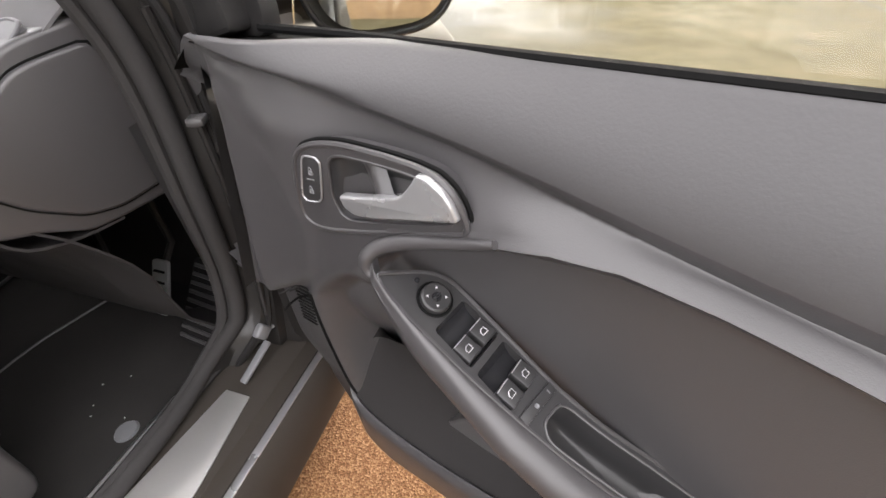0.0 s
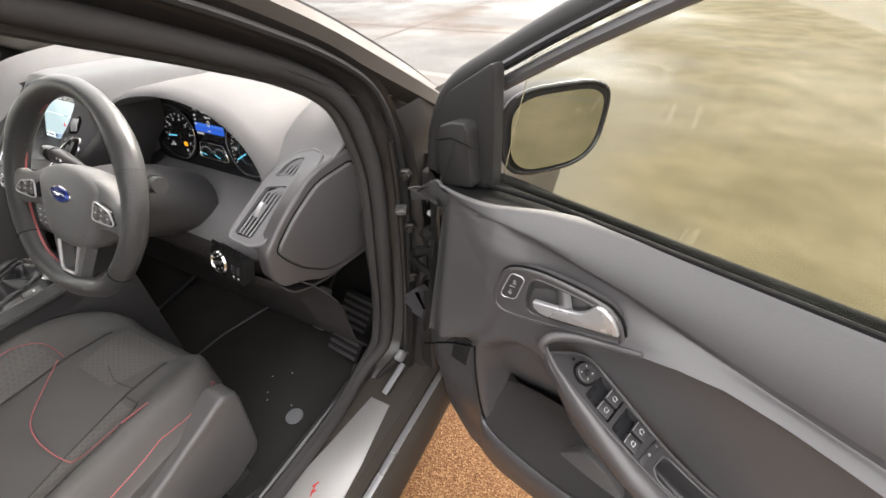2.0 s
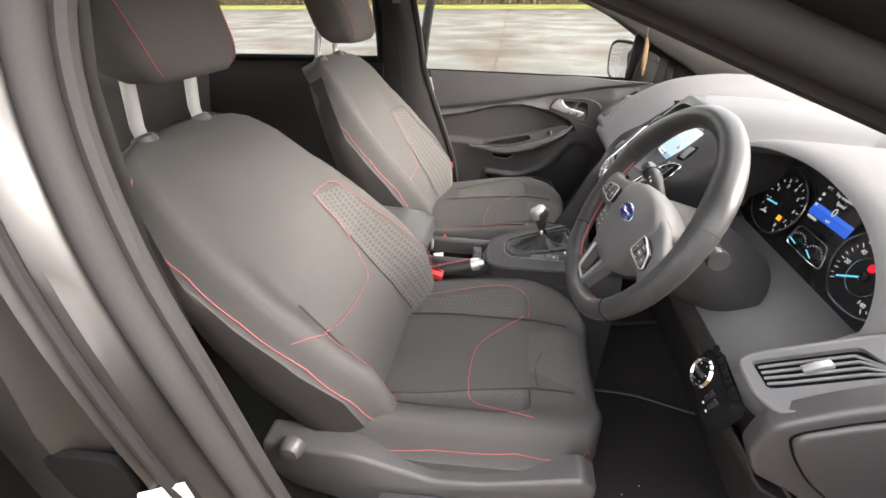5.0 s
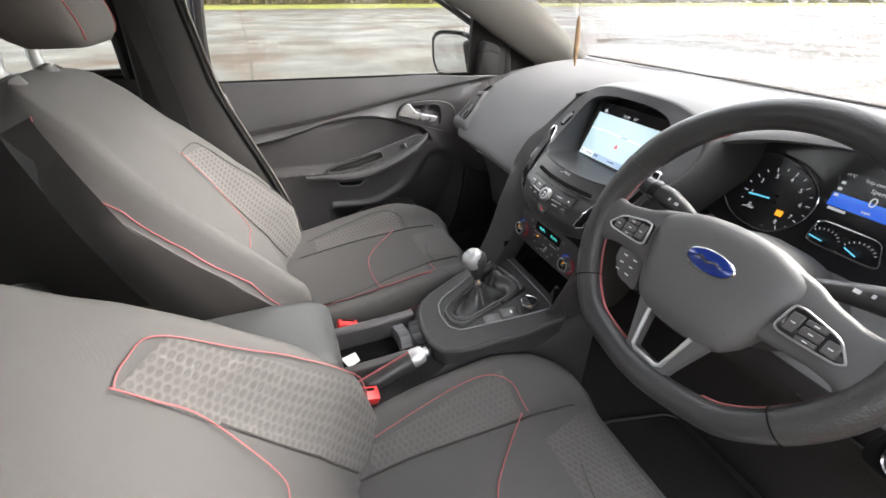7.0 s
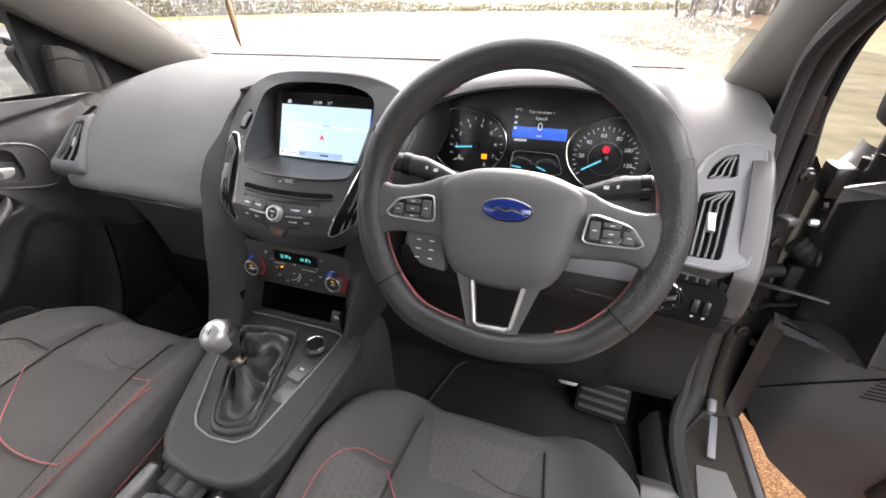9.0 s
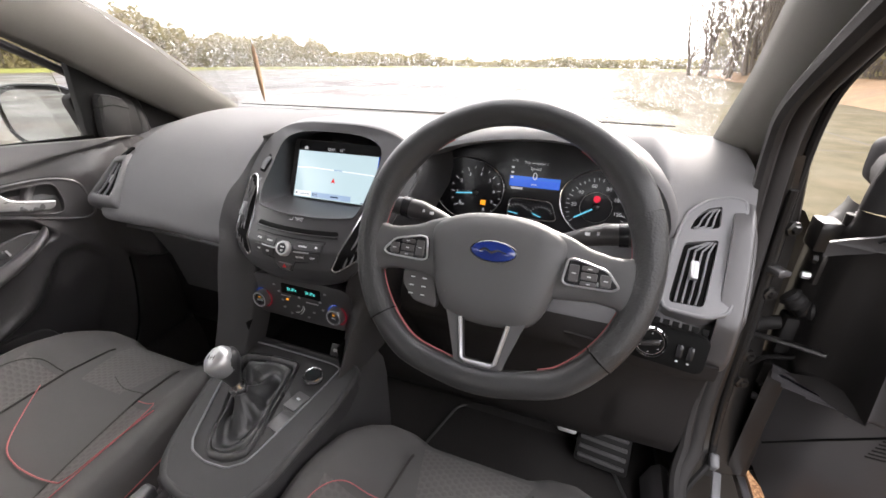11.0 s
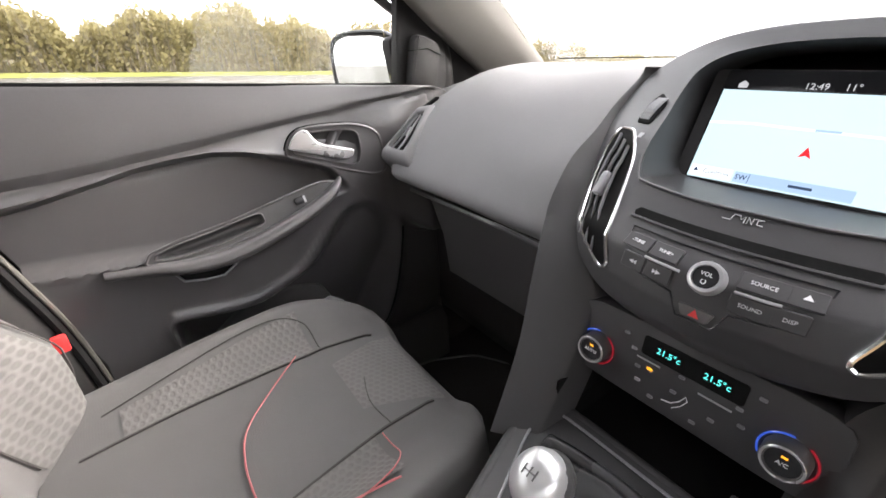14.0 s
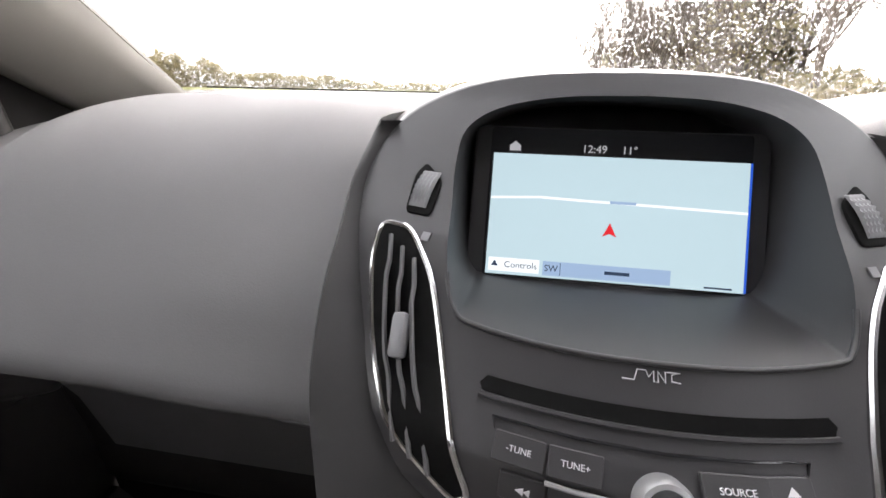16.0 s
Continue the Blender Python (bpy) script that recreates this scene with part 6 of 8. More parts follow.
for k in range(6):
    part("button_mark", box(0.006, 0.0015, 0.0005, mw @ pose(-0.088 - 0.017 * (k % 2), -0.052 - 0.011 * (k // 2), -0.0015), 0), PRINT, side_pod)
# column shroud and stalks
col = thing("steering_column", (0.356, 0.52, 0.93), "black steering column shroud with two stalks", "steering column")
rows = []
for zz, sx, sy in ((-0.025, 0.055, 0.05), (-0.05, 0.075, 0.065), (-0.09, 0.085, 0.072), (-0.15, 0.088, 0.072), (-0.22, 0.082, 0.062)):
    rows.append([mw @ V(sx * math.cos(t), sy * math.sin(t) - 0.018, zz) for t in [2 * math.pi * i / 28 for i in range(28)]])
part("shroud", loft(rows, True, True), CONSOLE, col)
for s in (-1, 1):
    st = part("stalk", tube([mw @ V(s * 0.07, 0.024, -0.055), mw @ V(s * 0.10, 0.034, -0.05), mw @ V(s * 0.125, 0.041, -0.046), mw @ V(s * 0.168, 0.045, -0.042)], [0.009, 0.012, 0.0145, 0.0135], 12, False, 1.0), SWPANEL, col, "black control stalk")
    part("stalk_collar", tube([mw @ V(s * 0.142, 0.0425, -0.044), mw @ V(s * 0.153, 0.044, -0.043)], 0.0155, 12), GLOSS, st)
    for k in range(3):
        part("stalk_mark", box(0.006, 0.004, 0.0006, mw @ pose(s * (0.105 + 0.014 * k), 0.038 + 0.002 * k, -0.0335), 0), PRINT, st)

# ---- front seats ----
def hex_material(name, up, hi, lo):
    """Knitted honeycomb cloth: three crossed ripples, up being the way that the cloth runs."""
    m = mat(name, (0.15, 0.142, 0.135), 0.88, vary=0.12, spec=0.25)
    n, l = m.node_tree.nodes, m.node_tree.links
    b = n["Principled BSDF"]
    at = n.new("ShaderNodeTexCoord").outputs["Object"]
    total = None
    for a in (0, 120, 240):
        d = (V(1, 0, 0) * math.cos(radians(a)) + up * math.sin(radians(a))) * (4 * math.pi / math.sqrt(3) / 0.0105)
        dot = n.new("ShaderNodeVectorMath")
        dot.operation = "DOT_PRODUCT"
        l.new(at, dot.inputs[0])
        dot.inputs[1].default_value = d
        c = n.new("ShaderNodeMath")
        c.operation = "COSINE"
        l.new(dot.outputs["Value"], c.inputs[0])
        if total is None:
            total = c.outputs[0]
        else:
            s_ = n.new("ShaderNodeMath")
            s_.operation = "ADD"
            l.new(total, s_.inputs[0])
            l.new(c.outputs[0], s_.inputs[1])
            total = s_.outputs[0]
    r = n.new("ShaderNodeMapRange")
    l.new(total, r.inputs["Value"])
    r.inputs["From Min"].default_value, r.inputs["From Max"].default_value = -1.2, 1.2
    bump = n.new("ShaderNodeBump")
    bump.invert = True
    bump.inputs["Strength"].default_value, bump.inputs["Distance"].default_value = 0.5, 0.0014
    l.new(r.outputs[0], bump.inputs["Height"])
    l.new(bump.outputs[0], b.inputs["Normal"])
    dark = n.new("ShaderNodeMix")
    dark.data_type = "RGBA"
    l.new(r.outputs[0], dark.inputs["Factor"])
    dark.inputs["A"].default_value, dark.inputs["B"].default_value = (hi, hi * 0.96, hi * 0.935, 1), (lo, lo * 0.955, lo * 0.93, 1)
    l.new(dark.outputs["Result"], b.inputs["Base Color"])
    return m


HEX = hex_material("honeycomb_back_cloth", V(0, -0.53, 0.848), 0.116, 0.088)
HEXFLAT = hex_material("honeycomb_cushion_cloth", V(0, 1, 0), 0.108, 0.096)
RECLINE = radians(32)
BACK_UP = V(0, -math.sin(RECLINE), math.cos(RECLINE))
BACK_OUT = V(0, math.cos(RECLINE), math.sin(RECLINE))
HIP = V(0, -0.022, 0.565)


def cushion_point(x, y, half):
    """The top of the seat cushion at x from its middle."""
    k = abs(x) / half
    crown = interp(y, [(-0.09, 0.572), (0.02, 0.588), (0.16, 0.610), (0.28, 0.625), (0.35, 0.622), (0.395, 0.604), (0.412, 0.58)])
    up = 0.042 * smooth(0.50, 0.82, k) * (1 - 0.5 * smooth(0.22, 0.42, y))
    down = 0.075 * smooth(0.86, 1.0, k) ** 1.5
    return V(x, y, crown + up - down)


def half_width(y):
    return interp(y, [(-0.09, 0.235), (0.1, 0.25), (0.25, 0.25), (0.33, 0.235), (0.38, 0.205), (0.412, 0.15)])


def back_point(x, s, lift=0.0):
    """The front of the backrest, s metres up from the hip."""
    half = back_half(s)
    k = min(1.0, abs(x) / half)
    belly = interp(s, [(0.0, 0.0), (0.12, 0.014), (0.30, 0.0), (0.45, -0.004), (0.56, -0.010), (0.61, -0.022), (0.64, -0.042), (0.652, -0.06)])
    wing = interp(s, [(0.0, 0.06), (0.12, 0.092), (0.25, 0.078), (0.38, 0.045), (0.48, 0.016), (0.6, 0.0)]) * smooth(0.50, 0.85, k)
    roll = 0.06 * smooth(0.87, 1.0, k) ** 1.4
    return V(x, 0, 0) + HIP + BACK_UP * s + BACK_OUT * (belly + wing - roll + lift)


def back_half(s):
    return interp(s, [(0.0, 0.212), (0.10, 0.240), (0.22, 0.256), (0.34, 0.252), (0.44, 0.238), (0.52, 0.212), (0.58, 0.190), (0.62, 0.165), (0.640, 0.135), (0.652, 0.095)])


def front_seat(s, cx, kind_label):
    """s: +1 where the door is to the seat's right."""
    seat = thing("front_seat", (cx, 0.1, 0.32), kind_label, "car seat", "front seats")
    M = Matrix.Translation((cx, 0, 0))
    nx = 40
    # cushion
    rows = []
    ys = [-0.09 + 0.502 * i / 30 for i in range(31)]
    for y in ys:
        h = half_width(y)
        ringp = [cushion_point(h * math.sin(math.pi / 2 * (2 * j / nx - 1)), y, h) for j in range(nx + 1)]
        low = ringp[0].z - 0.05
        ringp += [V(h * 0.98, y, low), V(h * 0.9, y - 0.01, low - 0.05), V(-h * 0.9, y - 0.01, low - 0.05), V(-h * 0.98, y, low)]
        rows.append([M @ p for p in ringp])
    rows.append([V(cx + (p.x - cx) * 0.9, 0.41, 0.55 + (p.z - 0.55) * 0.4) for p in rows[-1]])
    part("seat_cushion", loft(rows, True, True), CLOTH, seat, "charcoal cloth cushion", 70)

    def cush(x, y, lift=0.0015):
        return M @ (cushion_point(x, y, half_width(y)) + V(0, 0, lift))

    def back(x, q, lift=0.0015):
        return M @ back_point(x, q, lift)

    def patch(fn, corners, nu, nv, lift):
        a, b, c, d = (Vector(k) for k in corners)
        out = []
        for i in range(nv + 1):
            v = i / nv
            l0, r0 = a.lerp(d, v), b.lerp(c, v)
            out.append([fn(*(l0.lerp(r0, j / nu)), lift) for j in range(nu + 1)])
        return loft(out, False)

    def seam(fn, pts, material, name="seam", r=0.0013, lift=0.0022, n=60):
        lift += 0.0014 if material is RED else 0.0
        return part(name, tube([fn(p.x, p.y, lift) for p in curve([(a, b, 0) for a, b in pts], n)], r * (0.78 if material is RED else 1.0), 5), material, seat, "red double-stitched seam" if material is RED else "")

    # cushion bolsters, honeycomb inserts and stitching
    for q in (-1, 1):
        part("honeycomb_insert", patch(cush, ((q * 0.128, 0.0), (q * 0.160, 0.0), (q * 0.186, 0.26), (q * 0.105, 0.262)), 8, 20, 0.003), HEXFLAT, seat, "honeycomb knit insert", 70)
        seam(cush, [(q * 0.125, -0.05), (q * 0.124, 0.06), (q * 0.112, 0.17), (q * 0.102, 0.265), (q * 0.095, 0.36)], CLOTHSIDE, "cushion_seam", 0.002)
        seam(cush, [(q * 0.162, -0.02), (q * 0.182, 0.12), (q * 0.186, 0.22), (q * 0.16, 0.268), (q * 0.108, 0.272)], RED if s * q < 0 else CLOTHSIDE, "stitching", 0.0012, 0.0034)
        seam(cush, [(q * 0.236, -0.06), (q * 0.24, 0.1), (q * 0.238, 0.25), (q * 0.222, 0.34), (q * 0.19, 0.385)], RED, "stitching", 0.0014, 0.003)
    dy = 0.0 if s > 0 else -0.028
    seam(cush, [(-0.112, 0.262 + dy), (-0.07, 0.214 + dy), (-0.02, 0.166 + dy), (0.03, 0.151 + dy), (0.09, 0.150 + dy), (0.135, 0.156 + dy)], RED, "stitching", 0.0016)
    seam(cush, [(0.135, 0.156 + dy), (0.160, 0.180 + dy), (0.180, 0.222 + dy), (0.196, 0.276 + dy)], RED, "stitching", 0.0016)
    seam(cush, [(0.0, 0.30), (0.05, 0.285), (0.10, 0.29)], CLOTHSIDE, "cushion_seam", 0.0008)
    part("honeycomb_insert", patch(cush, ((-0.055, 0.272), (0.055, 0.272), (0.095, 0.385), (-0.085, 0.385)), 14, 14, 0.0012), HEXFLAT, seat, "honeycomb knit insert", 70)

    # backrest
    rows = []
    for i in range(35):
        q = -0.01 + 0.662 * i / 34
        h = back_half(q)
        ringp = [back_point(h * math.sin(math.pi / 2 * (2 * j / nx - 1)), q) for j in range(nx + 1)]
        deep = interp(q, [(0.0, 0.13), (0.3, 0.12), (0.5, 0.105), (0.60, 0.095), (0.652, 0.075)])
        mid_b = HIP + BACK_UP * q - BACK_OUT * deep
        ringp += [mid_b + V(h * 0.97, 0, 0) + BACK_OUT * deep * 0.35, mid_b + V(h * 0.85, 0, 0), mid_b, mid_b + V(-h * 0.85, 0, 0), mid_b + V(-h * 0.97, 0, 0) + BACK_OUT * deep * 0.35]
        rows.append([M @ p for p in ringp])
    rows.append([rows[-1][k].lerp(M @ (HIP + BACK_UP * 0.660 - BACK_OUT * 0.068), 0.55) for k in range(len(rows[-1]))])
    part("backrest", loft(rows, True, True), CLOTH, seat, "charcoal cloth backrest", 70)
    for q in (-1, 1):
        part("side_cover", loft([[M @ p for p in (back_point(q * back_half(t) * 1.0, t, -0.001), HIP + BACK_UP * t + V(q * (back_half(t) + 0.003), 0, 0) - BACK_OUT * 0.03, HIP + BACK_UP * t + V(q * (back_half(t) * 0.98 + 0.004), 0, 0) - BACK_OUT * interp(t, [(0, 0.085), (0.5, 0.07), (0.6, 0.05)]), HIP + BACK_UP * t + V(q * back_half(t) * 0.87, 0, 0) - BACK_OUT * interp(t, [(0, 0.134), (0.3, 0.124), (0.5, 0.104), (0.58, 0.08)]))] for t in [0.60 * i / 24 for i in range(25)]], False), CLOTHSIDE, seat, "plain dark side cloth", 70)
        if q < 0:
            part("honeycomb_insert", patch(back, ((q * 0.132, 0.02), (q * 0.206, 0.04), (q * 0.186, 0.385), (q * 0.125, 0.40)), 12, 30, 0.0025), HEX, seat, "honeycomb knit insert", 70)
        seam(back, [(q * 0.208, 0.02), (q * 0.238, 0.12), (q * 0.248, 0.24), (q * 0.243, 0.36), (q * 0.226, 0.46), (q * 0.195, 0.555), (q * 0.165, 0.60)], RED, "stitching", 0.0016, 0.002)
        if q > 0 and s < 0:
            continue
        if q > 0:
            seam(back, [(0.05, 0.186), (0.10, 0.195), (0.150, 0.215), (0.20, 0.24), (0.240, 0.27)], RED, "stitching", 0.0012, 0.004)
            seam(back, [(0.155, 0.21), (0.165, 0.17), (0.168, 0.11), (0.160, 0.05), (0.150, 0.0)], RED, "stitching", 0.0012, 0.004)
        else:
            seam(back, [(q * 0.118, 0.41), (q * 0.122, 0.37), (q * 0.127, 0.31), (q * 0.10, 0.235), (q * 0.075, 0.192), (q * 0.05, 0.186)], RED, "stitching", 0.0012, 0.006)
        if q < 0:
            seam(back, [(q * 0.122, 0.405), (q * 0.15, 0.408), (q * 0.180, 0.392), (q * 0.197, 0.28), (q * 0.208, 0.17), (q * 0.208, 0.05)], RED if s * q < 0 else CLOTHSIDE, "stitching", 0.0012, 0.004)
        seam(back, [(q * 0.13, 0.03), (q * 0.128, 0.15), (q * 0.13, 0.28)], CLOTHSIDE, "back_seam", 0.002)
    seam(back, [(-0.05, 0.186), (0.0, 0.183), (0.05, 0.186)], RED, "stitching")
    # headrest on two posts
    for q in (-1, 1):
        base = M @ (HIP + BACK_UP * 0.645 - BACK_OUT * 0.066 + V(q * 0.07, 0, 0))
        topp = base + V(0, 0.012, 0.105)
        part("headrest_post", tube([base - V(0, 0, 0.03), base + V(0, -0.004, 0.03), topp], 0.0108, 14), ALU, seat, "bright steel headrest post")
        part("post_collar", lathe(((0.012, 0.008), (0.017, 0.007), (0.021, 0.002), (0.021, -0.012)), Matrix.Translation(base + V(0, 0, 0.006)) @ pose(0, 0, 0, 24), 20), HARD, seat)
    hc = V(cx, -0.402, 1.270) if s > 0 else V(cx, -0.362, 1.262)
    rows = []
    for i in range(17):
        v = -1 + 2 * i / 16
        w = (0.128 + 0.010 * v) * (1 - abs(v) ** 6 * 0.25)
        d = 0.070 * (1 - abs(v) ** 5 * 0.35)
        cz = hc + V(0, -0.026 * v, 0.094 * v)
        ringp = []
        for j in range(32):
            t = 2 * math.pi * j / 32
            cxx, sn = math.cos(t), math.sin(t)
            ringp.append(cz + V(w * math.copysign(abs(cxx) ** 0.55, cxx), d * math.copysign(abs(sn) ** 0.7, sn) + 0.016 * cxx * cxx * (1 if sn > 0 else 0.3), 0))
        rows.append(ringp)
    hr = part("headrest", loft(rows, True, True), HEADCLOTH, seat, "rounded charcoal cloth headrest", 70)
    for q in (-1, 1):
        part("stitching", tube([r[32 // 4 + (-4 if q > 0 else 4)] + V(0, 0.0012, 0) for r in rows[1:-1]], 0.0012, 5), RED, hr)
    # plastic sides, levers and frame
    out_x = cx + s * 0.252
    side_o = soften([(-0.22, 0.585), (-0.11, 0.580), (-0.04, 0.584), (0.105, 0.542), (0.19, 0.558), (0.30, 0.600), (0.355, 0.622), (0.385, 0.60), (0.372, 0.41), (0.30, 0.385), (0.0, 0.40), (-0.18, 0.44), (-0.23, 0.50)], 0.18, 3)
    ms_ = Matrix(((0, 0, s, out_x + s * 0.020), (1, 0, 0, 0), (0, 1, 0, 0), (0, 0, 0, 1)))
    part("side_trim", slab(side_o, 0.05, ms_, 0.010, 3), HARD, seat, "grey plastic side trim")
    part("front_trim", thicken(loft([[V(cx + x, y + 0.05 * (1 - (x / 0.24) ** 2), z) for x in (-0.24, -0.12, 0, 0.12, 0.24)] for y, z in ((0.345, 0.575), (0.355, 0.50), (0.33, 0.42), (0.30, 0.36))], False), 0.006), HARD, seat, "plastic front apron")
    part("recline_wheel", lathe(((0.0, 0.026), (0.017, 0.024), (0.022, 0.016), (0.024, 0.0)), axes((out_x + s * 0.012, -0.155, 0.585), (0, s, 0), (0, 0, 1)), 10), HARD, seat, "ribbed recline knob")
    part("height_lever", slab(soften([(0.0, 0.485), (0.135, 0.505), (0.14, 0.482), (0.02, 0.462)], 0.2, 3), 0.012, ms_ @ pose(0, 0, 0.014), 0.004), TRIM, seat, "height lever")
    for q in (-1, 1):
        part("seat_rail", box(0.03, 0.52, 0.05, pose(cx + q * 0.2, 0.08, 0.33), 0.006), PAINTIN, seat, "dark steel runner")
        part("rail_foot", box(0.05, 0.06, 0.03, pose(cx + q * 0.2, 0.31, 0.305), 0.006), HARD, seat)
    part("seat_base", box(0.42, 0.42, 0.13, pose(cx, 0.07, 0.46), 0.02), CARPET, seat, "dark seat frame")
    return seat


front_seat(1, 0.352, "charcoal cloth driver's seat with honeycomb inserts and red stitching")
RECLINE = radians(24.5)
BACK_UP = V(0, -math.sin(RECLINE), math.cos(RECLINE))
BACK_OUT = V(0, math.cos(RECLINE), math.sin(RECLINE))
HIP = V(0, -0.088, 0.555)
front_seat(-1, -0.358, "charcoal cloth passenger seat with honeycomb inserts and red stitching")


def buckle(x, y, z, lean, label):
    b = thing("belt_buckle", (x, y, z - 0.09), label, "seat belt buckle", "belt buckles")
    m = pose(x, y, z, -20, lean, 0)
    part("buckle_body", box(0.030, 0.050, 0.085, m @ pose(0, 0, -0.044), 0.006), SWPANEL, b)
    part("release_button", box(0.027, 0.044, 0.022, m @ pose(0, 0.0, 0.003), 0.003), REDPLASTIC, b, "red release button")
    part("buckle_slot", box(0.005, 0.028, 0.003, m @ pose(-0.006, 0, 0.0135), 0), DARKHOLE, b)
    part("stem", tube([m @ V(0, 0, -0.08), m @ V(0, -0.02, -0.16), m @ V(0, -0.03, -0.22)], 0.010, 8), RUBBER, b)


buckle(0.114, 0.016, 0.634, 10, "red-topped seat belt buckle beside the driver's seat")
buckle(-0.102, 0.021, 0.612, -8, "red-topped seat belt buckle beside the passenger seat")

# rear bench, closing the cabin behind
bench = thing("rear_bench", (0, -0.95, 0.35), "dark cloth rear bench seat", "car seat")
part("bench_cushion", box(1.28, 0.46, 0.16, pose(0, -0.92, 0.50, 6), 0.05, 4), CLOTHSIDE, bench)
part("bench_back", box(1.28, 0.14, 0.58, pose(0, -1.2, 0.80, -16), 0.05, 4), CLOTHSIDE, bench)

# ---- centre console ----
con = thing("centre_console", (0.02, 0.1, 0.3), "black centre console with gear surround, cup holders and armrest", "centre console")
rows = []
for y, x0, x1, zt in ((-0.30, -0.062, 0.122, 0.60), (-0.05, -0.060, 0.122, 0.600), (0.12, -0.062, 0.118, 0.602), (0.20, -0.066, 0.114, 0.655), (0.30, -0.098, 0.124, 0.668), (0.40, -0.122, 0.128, 0.676), (0.50, -0.13, 0.128, 0.682)):
    rows.append([V(x0 - 0.012, y, 0.28), V(x0 - 0.006, y, zt - 0.05), V(x0, y, zt - 0.012), V(x0 + 0.012, y, zt), V(x1 - 0.012, y, zt), V(x1, y, zt - 0.012), V(x1 + 0.006, y, zt - 0.05), V(x1 + 0.014, y, 0.28)])
part("console_body", loft(rows, True, True), CONSOLE, con, "black moulded console")
# raised gear surround, its plate, and the lip round the boot's well
so = soften([(-0.062, 0.215), (-0.045, 0.185), (-0.020, 0.163), (0.030, 0.155), (0.075, 0.158), (0.102, 0.171), (0.117, 0.207), (0.124, 0.28), (0.130, 0.341), (0.128, 0.43), (-0.130, 0.43), (-0.116, 0.36), (-0.088, 0.28)], 0.25, 4)


def plate_z(y):
    return 0.676 + 0.085 * (y - 0.18)


mp = axes((0, 0.18, 0.676), (1, 0, 0), (0, 1, 0.085))
boot_o = [(p.x, p.y) for p in curve([(-0.006, 0.231, 0), (0.019, 0.222, 0), (0.040, 0.232, 0), (0.045, 0.250, 0), (0.032, 0.312, 0), (0.016, 0.374, 0), (0.000, 0.387, 0), (-0.060, 0.380, 0), (-0.072, 0.366, 0), (-0.042, 0.300, 0)], 60, True)]
lip_o = [(-0.014 + (x + 0.014) * 1.22, 0.304 + (y - 0.304) * 1.14) for x, y in boot_o]
plate_o = soften([(-0.034, 0.222), (-0.018, 0.207), (0.012, 0.200), (0.051, 0.203), (0.070, 0.220), (0.080, 0.285), (0.092, 0.37), (0.095, 0.418), (-0.112, 0.418), (-0.104, 0.372), (-0.068, 0.290)], 0.22, 4)
well = [(x, y - 0.18) for x, y in lip_o]
part("gear_surround", pierced([(x, y - 0.18) for x, y in so], [[(x, y - 0.18) for x, y in plate_o]], 0.05, mp @ pose(0, 0, 0.006)), CONSOLE, con, "raised soft grey gear surround", 30)
part("surround_edge", tube([mp @ V(x, y - 0.18, 0.001) for x, y in so], 0.0065, 10, True), CONSOLE, con, "rounded edge of the surround")
part("surround_line", tube([mp @ V(x, y - 0.18, 0.0062) for x, y in plate_o], 0.0016, 6, True), SATIN, con, "thin pale line round the plate")
part("gear_plate", pierced([(x, y - 0.18) for x, y in plate_o], [well], 0.02, mp @ pose(0, 0, 0.003)), CONSOLE, con, "dark grey plate", 30)
part("boot_frame", loft([[mp @ V(-0.014 + (x + 0.014) * f, 0.124 + (y - 0.304) * f, dz) for x, y in lip_o] for f, dz in ((1.03, 0.002), (1.02, 0.0065), (0.985, 0.0085), (0.93, 0.0075), (0.90, 0.003), (0.88, -0.010))], True), SWPANEL, con, "black stepped frame round the gear boot", 50)
lever = thing("gear_lever", (-0.022, 0.30, 0.66), "gear lever with polished metal knob and black leather boot", "gear lever")
collar = V(-0.023, 0.303, 0.710)
rows = []
for k in range(16):
    f = k / 15
    ringp = []
    for j, (x, y) in enumerate(boot_o):
        t = math.atan2(y - 0.304, x + 0.014)
        r = interp(f, [(0.0, 1.06), (0.12, 0.93), (0.30, 0.76), (0.5, 0.58), (0.7, 0.38), (0.85, 0.24), (1.0, 0.12)])
        fold = 1 + (0.10 * math.sin(4 * t + 0.8 + 2.5 * f) + 0.05 * math.sin(9 * t - 4 * f)) * math.sin(math.pi * f)
        z = interp(f, [(0.0, -0.002), (0.07, 0.006), (0.14, 0.005), (0.30, -0.012), (0.5, -0.012), (0.7, 0.000), (0.88, 0.013), (1.0, 0.022)])
        z += (0.0055 * math.sin(4 * t + 2.0) + 0.003 * math.sin(7 * t + 6 * f)) * math.sin(math.pi * f) ** 1.2
        p = mp @ V(-0.014 + (x + 0.014) * r * fold, 0.124 + (y - 0.304) * r * fold, z)
        tgt = collar + V(0.012 * math.cos(t), 0.012 * math.sin(t), -0.002)
        ringp.append(p.lerp(tgt, smooth(0.55, 1.0, f)))
    rows.append(ringp)
part("leather_boot", loft(rows, True), LEATHER, lever, "creased black leather boot", 75)
mg = axes(collar, (1, 0, 0), (0, 1, 0.16))
part("chrome_collar", lathe(((0.0125, -0.006), (0.0135, 0.0), (0.0135, 0.010), (0.0105, 0.014), (0.009, 0.022)), mg, 24), CHROME, lever, "chrome collar")
kd = Matrix.Diagonal((0.92, 1.05, 1, 1))
